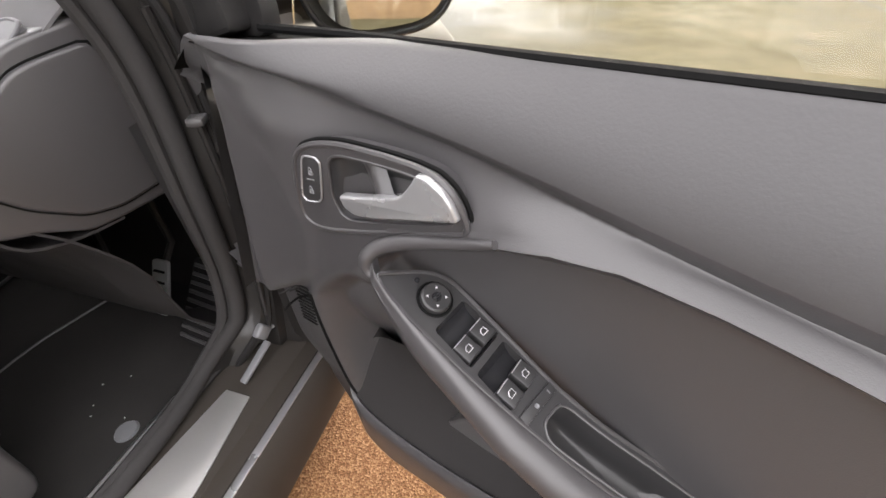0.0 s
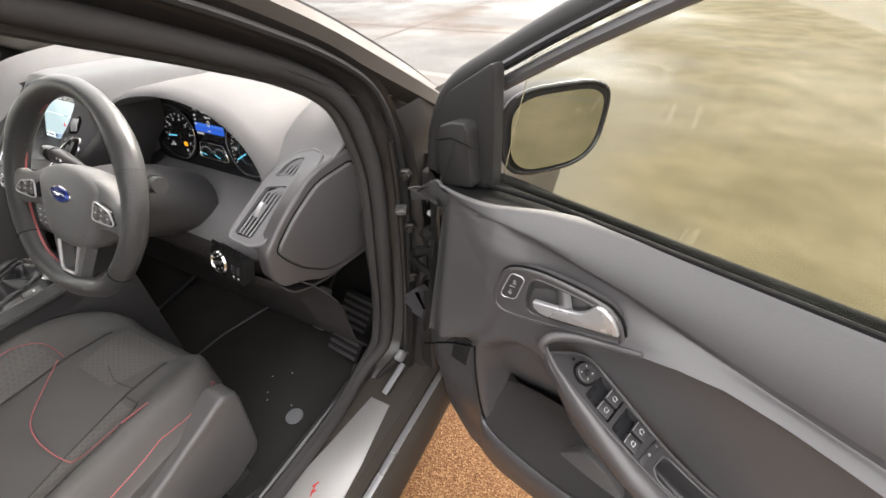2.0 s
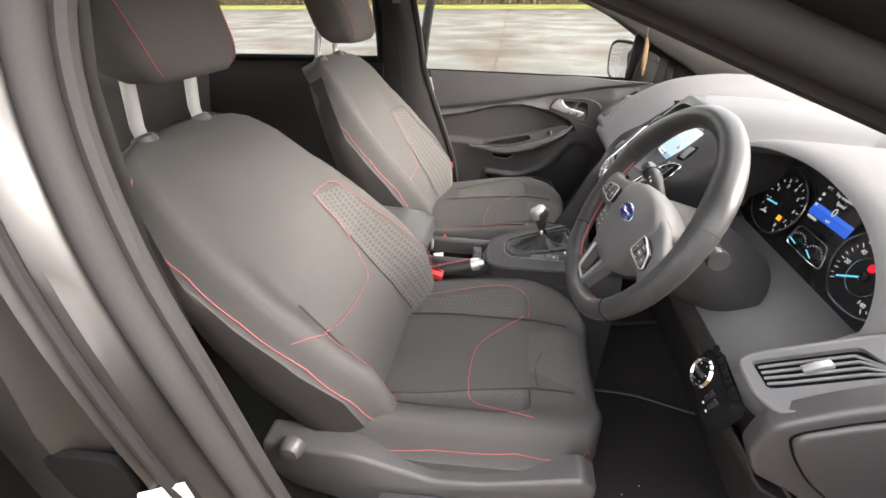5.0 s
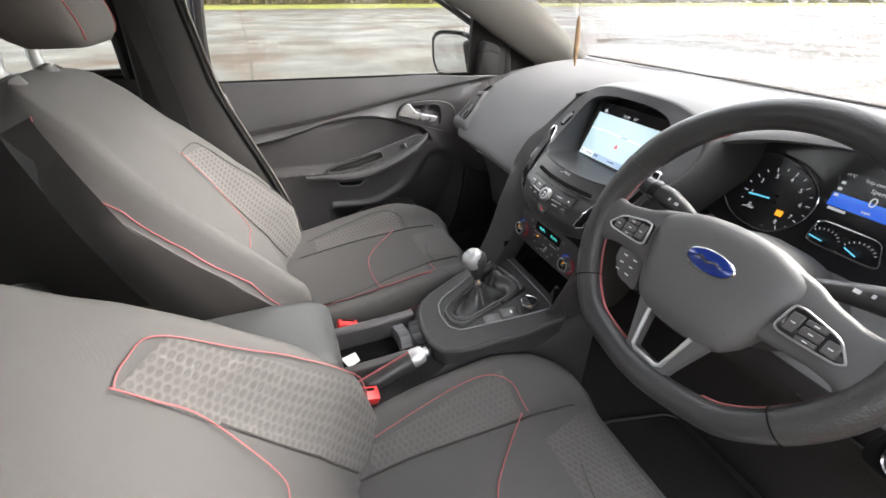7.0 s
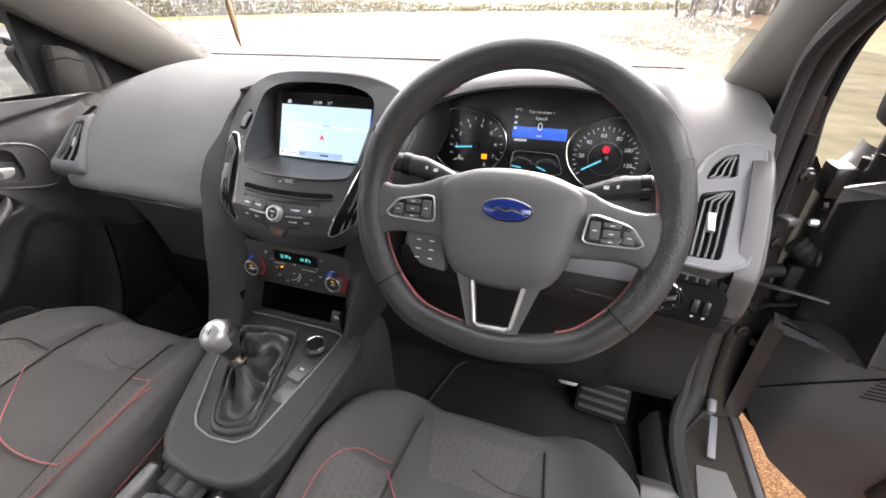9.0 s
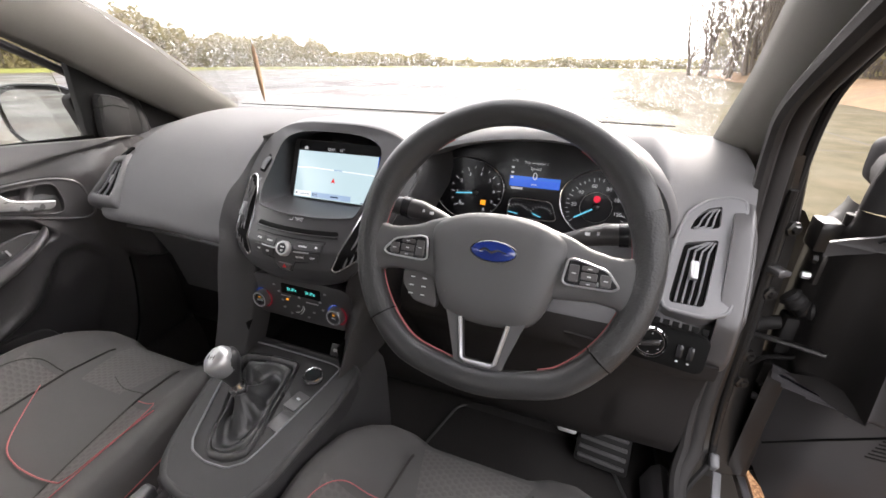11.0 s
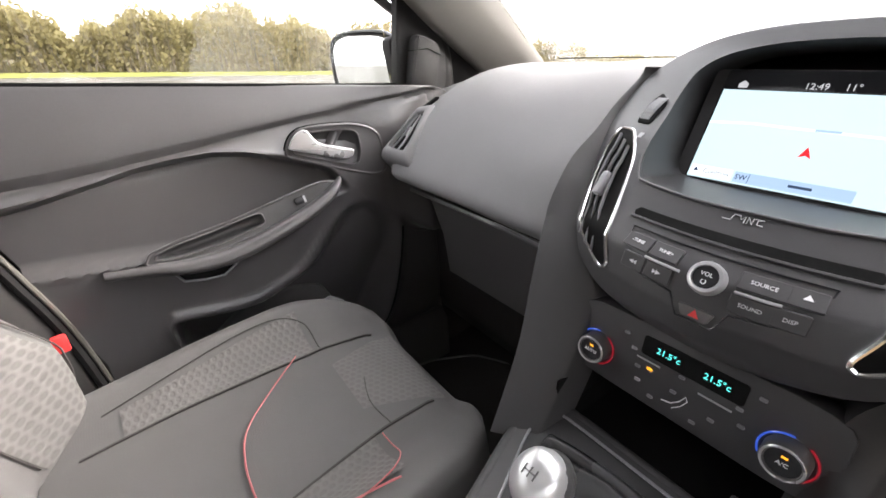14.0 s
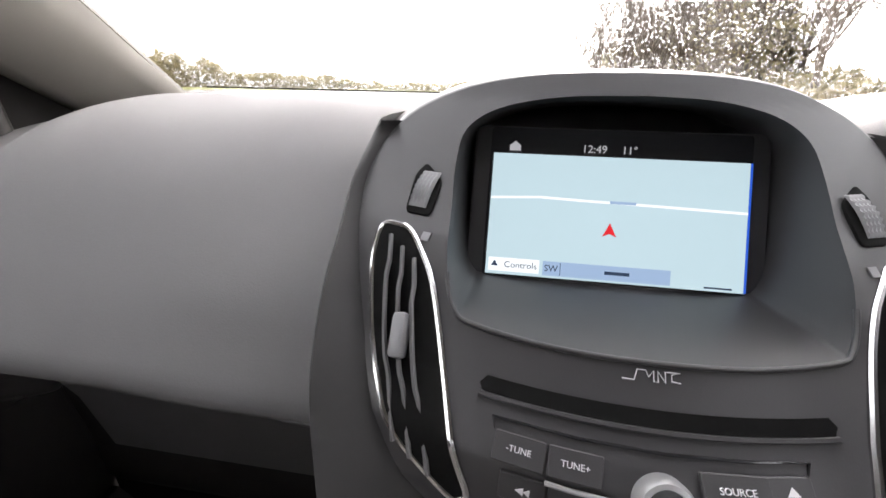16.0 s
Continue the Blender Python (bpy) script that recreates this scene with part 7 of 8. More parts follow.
part("lower_knob", lathe(((0.009, 0.016), (0.0115, 0.026), (0.0150, 0.038), (0.0188, 0.050), (0.0212, 0.060), (0.0218, 0.068), (0.020, 0.076), (0.014, 0.082), (0.0, 0.084)), mg @ kd, 28), LEATHER, lever, "black leather lower knob")
mt = mg @ pose(-0.001, -0.0035, 0.066, 24, -8, 0) @ kd
part("metal_knob", lathe(((0.0205, -0.010), (0.0222, -0.002), (0.0224, 0.006), (0.0205, 0.0145), (0.0165, 0.0195), (0.009, 0.0225), (0.0, 0.0232)), mt, 36), SILVER, lever, "satin metal knob top")
part("gear_pattern", merge(*[box(0.0011, 0.0075, 0.0006, mt @ pose(-0.0055 + 0.0055 * k, 0, 0.0232), 0) for k in range(3)], box(0.0121, 0.0011, 0.0006, mt @ pose(0, 0, 0.0232), 0)), HARD, lever, "engraved shift pattern")
mb = axes((0.066, 0.374, plate_z(0.374) + 0.008), (1, 0, 0), (0, 1, 0.085))
sb = part("start_button", lathe(((0.0, 0.010), (0.0135, 0.010), (0.0145, 0.006)), mb, 28), GLOSS, con, "black start button")
part("button_ring", lathe(((0.0175, 0.0), (0.0175, 0.008), (0.016, 0.011), (0.0145, 0.009)), mb, 32), CHROME, sb, "chrome ring")
for yy, xx in ((0.329, 0.066), (0.290, 0.067)):
    mk = axes((xx, yy, plate_z(yy) + 0.0045), (1, -0.20, 0), (0.20, 1, 0.085))
    kk = part("console_key", slab(rounded(0.026, 0.034, 0.003), 0.004, mk, 0.0008), HARD, con, "flush grey key")
    if yy > 0.3:
        part("key_symbol", box(0.007, 0.004, 0.0005, mk @ pose(0, 0.004, 0.0003), 0), PRINT, kk)

# cup holder tray: rounded walls, dark floor and two ribbed grips
for x, w in ((-0.052, 0.022), (0.056, 0.016)):
    part("tray_wall", box(w, 0.20, 0.075, pose(x, 0.062, 0.618), 0.007, 3), TRIM, con, "rounded tray wall")
part("tray_floor", box(0.095, 0.24, 0.01, pose(0.003, 0.05, 0.604), 0.002), DARKHOLE, con)
part("tray_end", box(0.115, 0.016, 0.060, pose(0.002, 0.176, 0.626), 0.006), TRIM, con)
for y, lean, bow in ((0.120, 10, 0.006), (0.158, -10, -0.006)):
    rows = []
    for i in range(13):
        x = -0.041 + 0.073 * i / 12
        yo = y + bow * math.cos(math.pi * (x + 0.0045) / 0.073)
        h = 0.003 if i % 4 == 2 else 0.0
        rows.append([V(x, yo - 0.015, 0.612), V(x, yo - 0.015, 0.630 - h), V(x, yo - 0.011, 0.638 - h), V(x, yo + 0.011, 0.638 - h), V(x, yo + 0.015, 0.630 - h), V(x, yo + 0.015, 0.612)])
    part("cup_grip", loft(rows, False), VENTGREY, con, "ribbed grey cup holder grip", 40)
rows = []
for y, w, t, lo in ((-0.34, 0.085, 0.745, 0.68), (-0.25, 0.092, 0.748, 0.68), (-0.12, 0.094, 0.744, 0.682), (-0.05, 0.093, 0.735, 0.684), (-0.022, 0.088, 0.722, 0.687), (-0.010, 0.080, 0.708, 0.692)):
    ringp = []
    for j in range(28):
        q = 2 * math.pi * j / 28
        cxx, sn = math.cos(q), math.sin(q)
        ringp.append(V(0.012 + w * math.copysign(abs(cxx) ** 0.35, cxx), y, (t + lo) / 2 + (t - lo) / 2 * math.copysign(abs(sn) ** 0.5, sn)))
    rows.append(ringp)
part("armrest_pad", loft(rows, True, True), mat("grey_armrest_leather", (0.050, 0.051, 0.053), 0.38, grain=0.3, size=800, kind="VORONOI", vary=0.1), con, "soft grey armrest pad", 60)
part("armrest_base", box(0.165, 0.30, 0.09, pose(0.012, -0.19, 0.645), 0.01), HARD, con, "black armrest box")
part("armrest_latch", box(0.022, 0.008, 0.03, pose(0.0, -0.012, 0.662), 0.003), SATIN, con, "armrest latch")
part("armrest_stitch", tube([r[3] + V(0, 0, 0.001) for r in rows], 0.0012, 5), HARD, con)
# white paper and coins in the tray
single("folded_paper", slab([(-0.016, -0.016), (0.012, -0.014), (0.013, 0.010), (-0.008, 0.013)], 0.001, pose(0.014, 0.012, 0.632, 14, 10, 20), 0), WHITE, "scrap of white paper lying in the console tray", "paper")

# handbrake
hb = thing("handbrake", (0.085, -0.02, 0.60), "leather-sleeved handbrake lever with bright end cap", "handbrake")
h0, h1 = V(0.088, -0.05, 0.600), V(0.075, 0.118, 0.652)
hd = (h1 - h0).normalized()
part("grip", tube([h0, h0.lerp(h1, 0.35), h0.lerp(h1, 0.8), h1], [0.021, 0.017, 0.0165, 0.0165], 16), LEATHER, hb, "black leather grip")
part("grip_stitch", tube([h0.lerp(h1, k) + V(-0.004, -0.004, 0.0168 + 0.003 * (1 - k)) for k in (0.1, 0.3, 0.6, 0.98)], 0.0018, 5), RED, hb, "red stitching")
mhb = axes(h1, (1, 0, 0), V(1, 0, 0).cross(hd) * -1)
part("end_cap", lathe(((0.0172, -0.002), (0.0178, 0.004), (0.0172, 0.016), (0.0145, 0.022), (0.0095, 0.024), (0.0085, 0.032), (0.0, 0.033)), mhb if (mhb.to_3x3() @ V(0, 0, 1)).dot(hd) > 0 else axes(h1, (1, 0, 0), V(1, 0, 0).cross(hd)), 20), ALU, hb, "bright end cap and button")
part("gaiter", tube([h0 - hd * 0.05 - V(0, 0, 0.03), h0 - hd * 0.02 - V(0, 0, 0.008), h0 + hd * 0.012], [0.038, 0.030, 0.021], 14), LEATHER, hb, "creased leather gaiter")

# ---- floor mats and pedals ----
mat_o = soften([(0.16, 0.27), (0.60, 0.25), (0.655, 0.40), (0.655, 0.62), (0.60, 0.74), (0.50, 0.80), (0.20, 0.80), (0.15, 0.60)], 0.2, 5)
fm = thing("floor_mat", (0.4, 0.5, 0.287), "black carpet floor mat with stitched edge and fixing disc", "floor mat", "floor mats")
part("carpet_sheet", slab(mat_o, 0.008, pose(0, 0, 0.297), 0.003), CARPET, fm)
part("mat_edge", tube([V(x, y, 0.295) for x, y in mat_o], 0.005, 6, True), HARD, fm, "stitched edge")
part("fixing_disc", lathe(((0.0, 0.006), (0.020, 0.005), (0.023, 0.0)), pose(0.570, 0.497, 0.298), 24), SATIN, fm, "grey fixing disc")
rnd = random.Random(3)
part("crumbs", merge(*[box(0.003, 0.002, 0.001, pose(rnd.uniform(0.42, 0.62), rnd.uniform(0.38, 0.6), 0.299, 0, 0, rnd.uniform(0, 90)), 0) for k in range(6)]), WHITE, fm, "pale crumbs")
fm2 = thing("floor_mat", (-0.4, 0.5, 0.287), "black carpet floor mat with stitched edge", "floor mat", "floor mats")
part("carpet_sheet", slab([(-x, y) for x, y in reversed(mat_o)], 0.008, pose(0, 0, 0.297), 0.003), CARPET, fm2)
part("mat_edge", tube([V(-x, y, 0.295) for x, y in mat_o], 0.005, 6, True), HARD, fm2)


def pedal(x, y, z, w, h, tilt, label, slots):
    p = thing("pedal", (x, y, z), label, "pedal", "pedals")
    m = pose(x, y, z, 90 - tilt, 0, 0)
    part("pad", slab(rounded(w, h, 0.008), 0.008, m, 0.002), ALU, p, "drilled metal pad")
    for k in range(slots):
        part("rubber_stud", box(w * 0.7, 0.006, 0.004, m @ pose(0, -h * 0.3 + h * 0.6 * k / max(1, slots - 1), 0.001), 0.001, 1), RUBBER, p)
    part("arm", tube([m @ V(0, h * 0.3, -0.01), m @ V(0, h * 0.8, -0.03), m @ V(0, 0.2, 0.02)], 0.008, 8), PAINTIN, p)


pedal(0.270, 0.70, 0.50, 0.05, 0.055, 25, "metal-faced clutch pedal with rubber studs", 3)
pedal(0.385, 0.70, 0.50, 0.05, 0.055, 25, "metal-faced brake pedal with rubber studs", 3)
pedal(0.490, 0.745, 0.445, 0.045, 0.13, 30, "long metal-faced accelerator pedal with rubber studs", 4)
fr = thing("foot_rest", (0.60, 0.78, 0.36), "ribbed black rubber foot rest", "foot rest")
mfr = pose(0.58, 0.76, 0.40, 50, 0, -6)
part("rest_pad", slab(rounded(0.12, 0.20, 0.01), 0.02, mfr, 0.004), RUBBER, fr)
for k in range(9):
    part("rib", box(0.105, 0.009, 0.006, mfr @ pose(0, -0.085 + 0.021 * k, 0.002), 0.002, 1), HARD, fr)

# seat belt on the passenger's pillar
belt = thing("seat_belt", (-0.70, -0.25, 0.5), "dark woven seat belt hanging down the centre pillar", "seat belt")
part("webbing", loft([[V(x, y - 0.024, z), V(x + 0.002, y - 0.024, z), V(x + 0.002, y + 0.024, z), V(x, y + 0.024, z)] for x, y, z in ((-0.60, -0.285, 1.30), (-0.63, -0.285, 1.20), (-0.655, -0.28, 1.06), (-0.668, -0.27, 0.88), (-0.672, -0.26, 0.6), (-0.67, -0.25, 0.42))], True, True), RUBBER, belt)
part("belt_guide", box(0.012, 0.07, 0.05, pose(-0.612, -0.27, 1.29, 0, 16), 0.005), HARD, belt)
part("release_tag", box(0.012, 0.02, 0.03, pose(-0.675, -0.06, 0.655, 0, 0, 10), 0.004), REDPLASTIC, belt, "red plastic tag")

# ---- front doors ----
DOOR_BELT = [(-0.08, 0.93), (-0.03, 0.955), (0.0, 0.978), (0.02, 0.990), (0.06, 0.996), (0.10, 0.998), (0.2, 0.998), (0.4, 1.002), (0.57, 1.006), (0.99, 1.014)]
DOOR_CREASE = [(-0.08, 0.93), (-0.03, 0.955), (0.02, 0.985), (0.07, 0.987), (0.12, 0.979), (0.2, 0.966), (0.28, 0.956), (0.36, 0.945), (0.45, 0.931), (0.52, 0.919), (0.59, 0.909), (0.66, 0.901), (0.8, 0.890), (0.99, 0.880)]
DOOR_RIM = [(-0.08, 0.697), (0.17, 0.697), (0.262, 0.80), (0.30, 0.838), (0.38, 0.868), (0.45, 0.886), (0.5, 0.890), (0.56, 0.884), (0.62, 0.875), (0.7, 0.862), (0.85, 0.842), (0.99, 0.83)]
DOOR_BOTTOM = [(-0.08, 0.445), (-0.05, 0.405), (-0.01, 0.350), (0.03, 0.302), (0.12, 0.258), (0.345, 0.30), (0.54, 0.282), (0.99, 0.285)]
DISH = [(0.262, 0.80), (0.30, 0.838), (0.38, 0.868), (0.45, 0.886), (0.5, 0.890), (0.56, 0.884), (0.62, 0.875), (0.7, 0.862), (0.85, 0.842), (0.93, 0.79), (0.90, 0.70), (0.70, 0.60), (0.60, 0.62), (0.46, 0.66), (0.33, 0.73)]
POCKET = [(0.158, 0.70), (0.17, 0.60), (0.195, 0.50), (0.235, 0.42), (0.32, 0.375), (0.50, 0.395), (0.62, 0.50), (0.66, 0.60), (0.48, 0.58), (0.36, 0.64), (0.285, 0.76), (0.22, 0.77)]


def poly_dist(x, y, poly):
    """Distance to a polygon's edge, negative inside."""
    d, inside, n = 9.0, False, len(poly)
    for i in range(n):
        ax, ay = poly[i]
        bx, by = poly[(i + 1) % n]
        ex, ey = bx - ax, by - ay
        t = max(0.0, min(1.0, ((x - ax) * ex + (y - ay) * ey) / (ex * ex + ey * ey)))
        d = min(d, math.hypot(x - ax - ex * t, y - ay - ey * t))
        if (ay > y) != (by > y) and x < (bx - ax) * (y - ay) / (by - ay) + ax:
            inside = not inside
    return -d if inside else d


DISH_LEFT = [(0.262, 0.80), (0.30, 0.855), (0.38, 0.885), (0.487, 0.905), (0.618, 0.911), (0.72, 0.898), (0.83, 0.885), (1.05, 0.87), (1.05, 0.735), (0.79, 0.732), (0.64, 0.728), (0.5, 0.735), (0.42, 0.755), (0.345, 0.785)]
DISH_S, POCKET_S, DISH_LEFT_S = soften(DISH, 0.3, 3), soften(POCKET, 0.3, 3), soften(DISH_LEFT, 0.3, 3)


def wing_edge(z):
    """How far forward the trim's front edge lies at a height."""
    return interp(z, [(0.668, 0.038), (0.909, 0.026), (0.99, 0.015)]) if z > 0.668 else -0.08


def wing_facet(u, z, plain):
    """The facet of the trim before the handle: proud at its front edge, falling to a curved crease."""
    e = wing_edge(z)
    ur = interp(z, [(0.668, 0.06), (0.70, 0.11), (0.743, 0.150), (0.819, 0.169), (0.879, 0.142), (0.944, 0.086), (0.991, 0.020)])
    k = smooth(0.030, 0.0, u - ur) * smooth(0.662, 0.670, z)
    if not k:
        return plain
    wl = 0.008 + (0.99 - z) * 0.227
    wr = interp(z, [(0.668, 0.060), (0.70, 0.042), (0.743, 0.032), (0.819, 0.028), (0.879, 0.028), (0.944, 0.022), (0.991, 0.008)])
    return plain + (wl + (wr - wl) * max(0.0, min(1.0, (u - e) / max(0.004, ur - e))) - plain) * k


def door_upper(u, z):
    """The trim between the dish's rim and the window line: rim, hollow under the pad's edge, pad, waist."""
    rz, gz, bz = interp(u, DOOR_RIM), interp(u, DOOR_CREASE), interp(u, DOOR_BELT)
    lz = gz - interp(u, [(0.1, 0.005), (0.3, 0.008), (0.45, 0.013), (0.6, 0.016), (0.99, 0.018)])
    rw = interp(u, [(0.26, 0.020), (0.38, 0.003), (0.45, 0.003), (0.5, 0.004), (0.62, 0.004), (0.99, 0.0)])
    gw = interp(u, [(0.07, 0.004), (0.2, -0.004), (0.36, -0.018), (0.52, -0.022), (0.99, -0.027)])
    bw = interp(u, [(0.0, 0.0), (0.1, -0.018), (0.2, -0.044), (0.4, -0.056), (0.99, -0.062)])
    if z > gz:
        k = min(1.0, (z - gz) / max(0.004, bz - gz))
        return gw + 0.003 * math.sin(math.pi * k) + (bw - gw) * k ** 1.4
    if z > lz:
        k = (z - lz) / max(0.002, gz - lz)
        return gw - 0.007 * (1 - k) ** 1.3
    k = max(0.0, min(1.0, (z - rz) / max(0.004, lz - rz)))
    return rw + (gw - 0.007 - rw) * (0.35 * k + 0.65 * k * k * (3 - 2 * k))


def door_relief(u, z, rim=DISH_S):
    base = interp(u, [(-0.2, -0.03), (-0.04, -0.004), (0.02, 0.008), (0.08, 0.018), (0.16, 0.027), (0.2, 0.026), (0.235, 0.022), (0.266, 0.017), (0.303, 0.012), (0.376, 0.005), (0.46, 0.001), (0.6, -0.004), (1.0, -0.014)])
    c = interp(u, DOOR_CREASE)
    k = smooth(0.06, 0.22, u)
    up = -0.022 * k * smooth(-0.05, 0.0, z - c) - 0.007 * math.exp(-((z - c + 0.002) / 0.0045) ** 2) * smooth(0.04, 0.12, u) + 0.009 * smooth(-0.001, 0.010, z - c) - 0.036 * k * smooth(0.004, 0.062, z - c)
    lower = -0.030 * smooth(0.52, 0.32, z)
    d = poly_dist(u, z, rim)
    top_rim = smooth(0.30, 0.42, u) * smooth(-0.05, -0.01, z - interp(u, DOOR_RIM))
    dish = -0.026 * smooth(0.004, -0.016, d) + (0.004 - 0.001 * top_rim) * math.exp(-((d - 0.002) / 0.008) ** 2)
    dp = poly_dist(u, z, POCKET_S)
    pocket = -(0.026 + 0.062 * smooth(0.70, 0.50, z)) * smooth(0.006, -0.026, dp)
    lip = 0.008 * math.exp(-((dp - 0.012) / 0.011) ** 2) * smooth(0.76, 0.66, z)
    plain = base + up + lower + dish + pocket + lip
    r = interp(u, DOOR_RIM)
    t = smooth(r - 0.002, r + 0.012, z) * smooth(0.13, 0.30, u)
    return wing_facet(u, z, plain + (door_upper(u, z) - plain) * t if t else plain)


def front_door(name, m, s, label, full):
    """A front door with trim, frame, glass and mirror; m: its frame, x from hinge to latch, y up, z into the cabin; s: -1 where that is left-handed."""
    d = thing(name, m @ V(0.3, 0.3, -0.05), label, "car door", "front doors")

    def put(nm, bm, mt, lab="", parent=None, angle=38):
        bm.transform(m)
        if s < 0:
            bmesh.ops.reverse_faces(bm, faces=bm.faces)
        return part(nm, bm, mt, parent or d, lab, angle)

    us = [-0.08 + 0.40 * i / 80 for i in range(80)] + [0.32 + 0.66 * i / 70 for i in range(71)]
    rows = []
    for u in us:
        b = interp(u, DOOR_BOTTOM)
        t = interp(u, DOOR_BELT)
        row = [V(u, b - 0.01, door_relief(u, b) - 0.06), V(u, b, door_relief(u, b) - 0.008)]
        rim_z, cr = interp(u, DOOR_RIM), min(interp(u, DOOR_CREASE), t - 0.002)
        zs = [b + (rim_z - 0.008 - b) * j / 88 for j in range(1, 89)] + [rim_z - 0.003] + [rim_z + 0.004, rim_z + 0.008] + [rim_z + 0.012 + (cr - 0.012 - rim_z) * j / 40 for j in range(40)] + [cr + (t - cr) * j / 26 for j in range(26)]
        for z in zs:
            e = wing_edge(z)
            uu = e + (u + 0.08) / 0.22 * (0.14 - e) if u < 0.14 else u
            back = 0.90 if full else interp(z, [(0.55, 0.74), (0.75, 0.795), (0.90, 0.845), (1.03, 0.883)])
            shown = uu if full or uu < 0.62 else 0.62 + (uu - 0.62) * (back - 0.62) / 0.36
            row.append(V(shown, z, door_relief(uu, z, DISH_S if full else DISH_LEFT_S)))
        row += [V(u, t, door_relief(u, t) - 0.002), V(u, t + 0.001, door_relief(u, t) - 0.008), V(u, t - 0.03, door_relief(u, t) - 0.012)]
        if u < 0.02:
            k = smooth(0.02, -0.08, u)
            row = [V(p.x, p.y, p.z - 0.03 * k) for p in row]
        rows.append(row)
    split = 2 + 88 + 1 + 2 + 40
    put("trim_panel", loft([r[:split + 1] for r in rows], False), TRIM, "charcoal moulded door trim", None, 60)
    put("upper_pad", loft([r[split:] for r in rows], False), PADSKIN, "grained soft pad below the window", None, 60)
    shell = [(-0.10, 0.36), (-0.02, 0.31), (0.10, 0.23), (0.30, 0.20), (0.95, 0.20), (1.02, 0.35), (1.03, 0.88), (1.0, 0.925), (0.1, 0.915), (-0.02, 0.88), (-0.08, 0.7)]
    put("outer_skin", slab(shell, 0.03, pose(0, 0, -0.153), 0.012, 3), PAINT, "brown-grey metallic outer skin")
    put("inner_frame", slab([(x * 0.985, z) for x, z in shell], 0.035, pose(0, 0, -0.118), 0.008), PAINTIN, "dark painted inner frame")
    edge_rows = []
    for z in [0.37 + 0.61 * i / 40 for i in range(41)]:
        u0 = wing_edge(z) + 0.004 if z > 0.668 else -0.055
        top_in = 0.03 * smooth(0.9, 0.98, z)
        edge_rows.append([V(u0, z, interp(z, [(0.26, -0.02), (0.655, -0.01), (0.675, 0.080), (0.909, 0.027), (0.98, 0.010)]) - 0.012), V(u0 - 0.028, z, -0.018), V(-0.045, z, -0.036), V(-0.060, z, -0.060), V(-0.082 + top_in, z, -0.075), V(-0.094 + top_in, z, -0.105), V(-0.100 + top_in, z, -0.150)])
    put("front_edge", loft([curve(r, 14) for r in edge_rows], False), PAINTIN, "dark painted hinge edge of the door", None, 60)
    if full:
        for z in (0.86, 0.57):
            put("hinge_plate", merge(box(0.012, 0.060, 0.045, pose(-0.078, z, -0.085, 0, 24, 0), 0.004), lathe(((0.0, 0.008), (0.008, 0.007), (0.009, 0.0)), pose(-0.082, z + 0.018, -0.07, 0, -70, 0), 6)), PAINTIN, "dark steel hinge plate")
            put("hinge_bolt", lathe(((0.0, 0.010), (0.006, 0.009), (0.0075, 0.004), (0.0075, -0.004)), pose(-0.084, z - 0.018, -0.075, 0, -70, 0), 6), ALU, "bright hinge bolt")
        put("wiring_plug", merge(box(0.03, 0.085, 0.04, pose(-0.080, 0.715, -0.080, 0, 20, 0), 0.008), tube([V(-0.092, 0.735, -0.075), V(-0.118, 0.728, -0.068), V(-0.140, 0.705, -0.060)], [0.014, 0.016, 0.014], 12)), RUBBER, "black wiring plug")
    put("shut_seal", tube([V(x, z, -0.066) for x, z in soften([(-0.070, 0.40), (0.03, 0.31), (0.16, 0.25), (0.93, 0.235), (0.985, 0.36), (0.995, 0.9), (0.97, 1.01)], 0.3, 4)[4:-4]], 0.009, 8), RUBBER, "black rubber seal")
    # window frame: front upright, sloping header, rear upright
    frame_l = curve([(-0.035, 0.98, -0.055), (-0.03, 1.06, -0.062), (0.0, 1.125, -0.07), (0.09, 1.185, -0.082), (0.20, 1.25, -0.095), (0.33, 1.315, -0.108), (0.50, 1.37, -0.12), (0.70, 1.395, -0.125), (0.86, 1.38, -0.122), (0.93, 1.30, -0.106), (0.97, 1.15, -0.078), (0.985, 1.03, -0.055)], 60)
    if not full:
        frame_l = [V(p.x if p.x < 0.6 else 0.6 + (p.x - 0.6) * 0.80, p.y, p.z) for p in frame_l]
    put("window_frame", tube(frame_l, [0.028 - 0.006 * min(1.0, i / 14) for i in range(60)], 10, False, 0.85), RUBBER, "black window frame")
    put("frame_rib", tube([p + V(0.006, -0.012, 0.017) for p in frame_l[4:]], 0.006, 8), GLOSS, "glossy rib along the frame")
    put("frame_inner_strip", tube([p + V(0.016, -0.030, 0.002) for p in frame_l[10:-6]], 0.010, 8), TRIM, "satin inner window channel")
    sail = soften([(0.024, 0.980), (0.014, 1.066), (0.022, 1.082), (0.045, 1.092), (0.070, 1.096), (0.080, 1.086), (0.092, 0.996), (0.06, 0.988)], 0.14, 3)
    sm = pose(0, 0, -0.002, 0, 4, 0)
    put("sail_backing", slab(soften([(-0.028, 0.972), (-0.022, 1.07), (0.01, 1.125), (0.104, 1.185), (0.114, 0.99)], 0.12, 3), 0.02, pose(0, 0, -0.034), 0.004), RUBBER, "black rubber corner of the window frame")
    put("mirror_sail", slab(sail, 0.04, sm, 0.006), RUBBER, "dark triangular inner mirror cover")
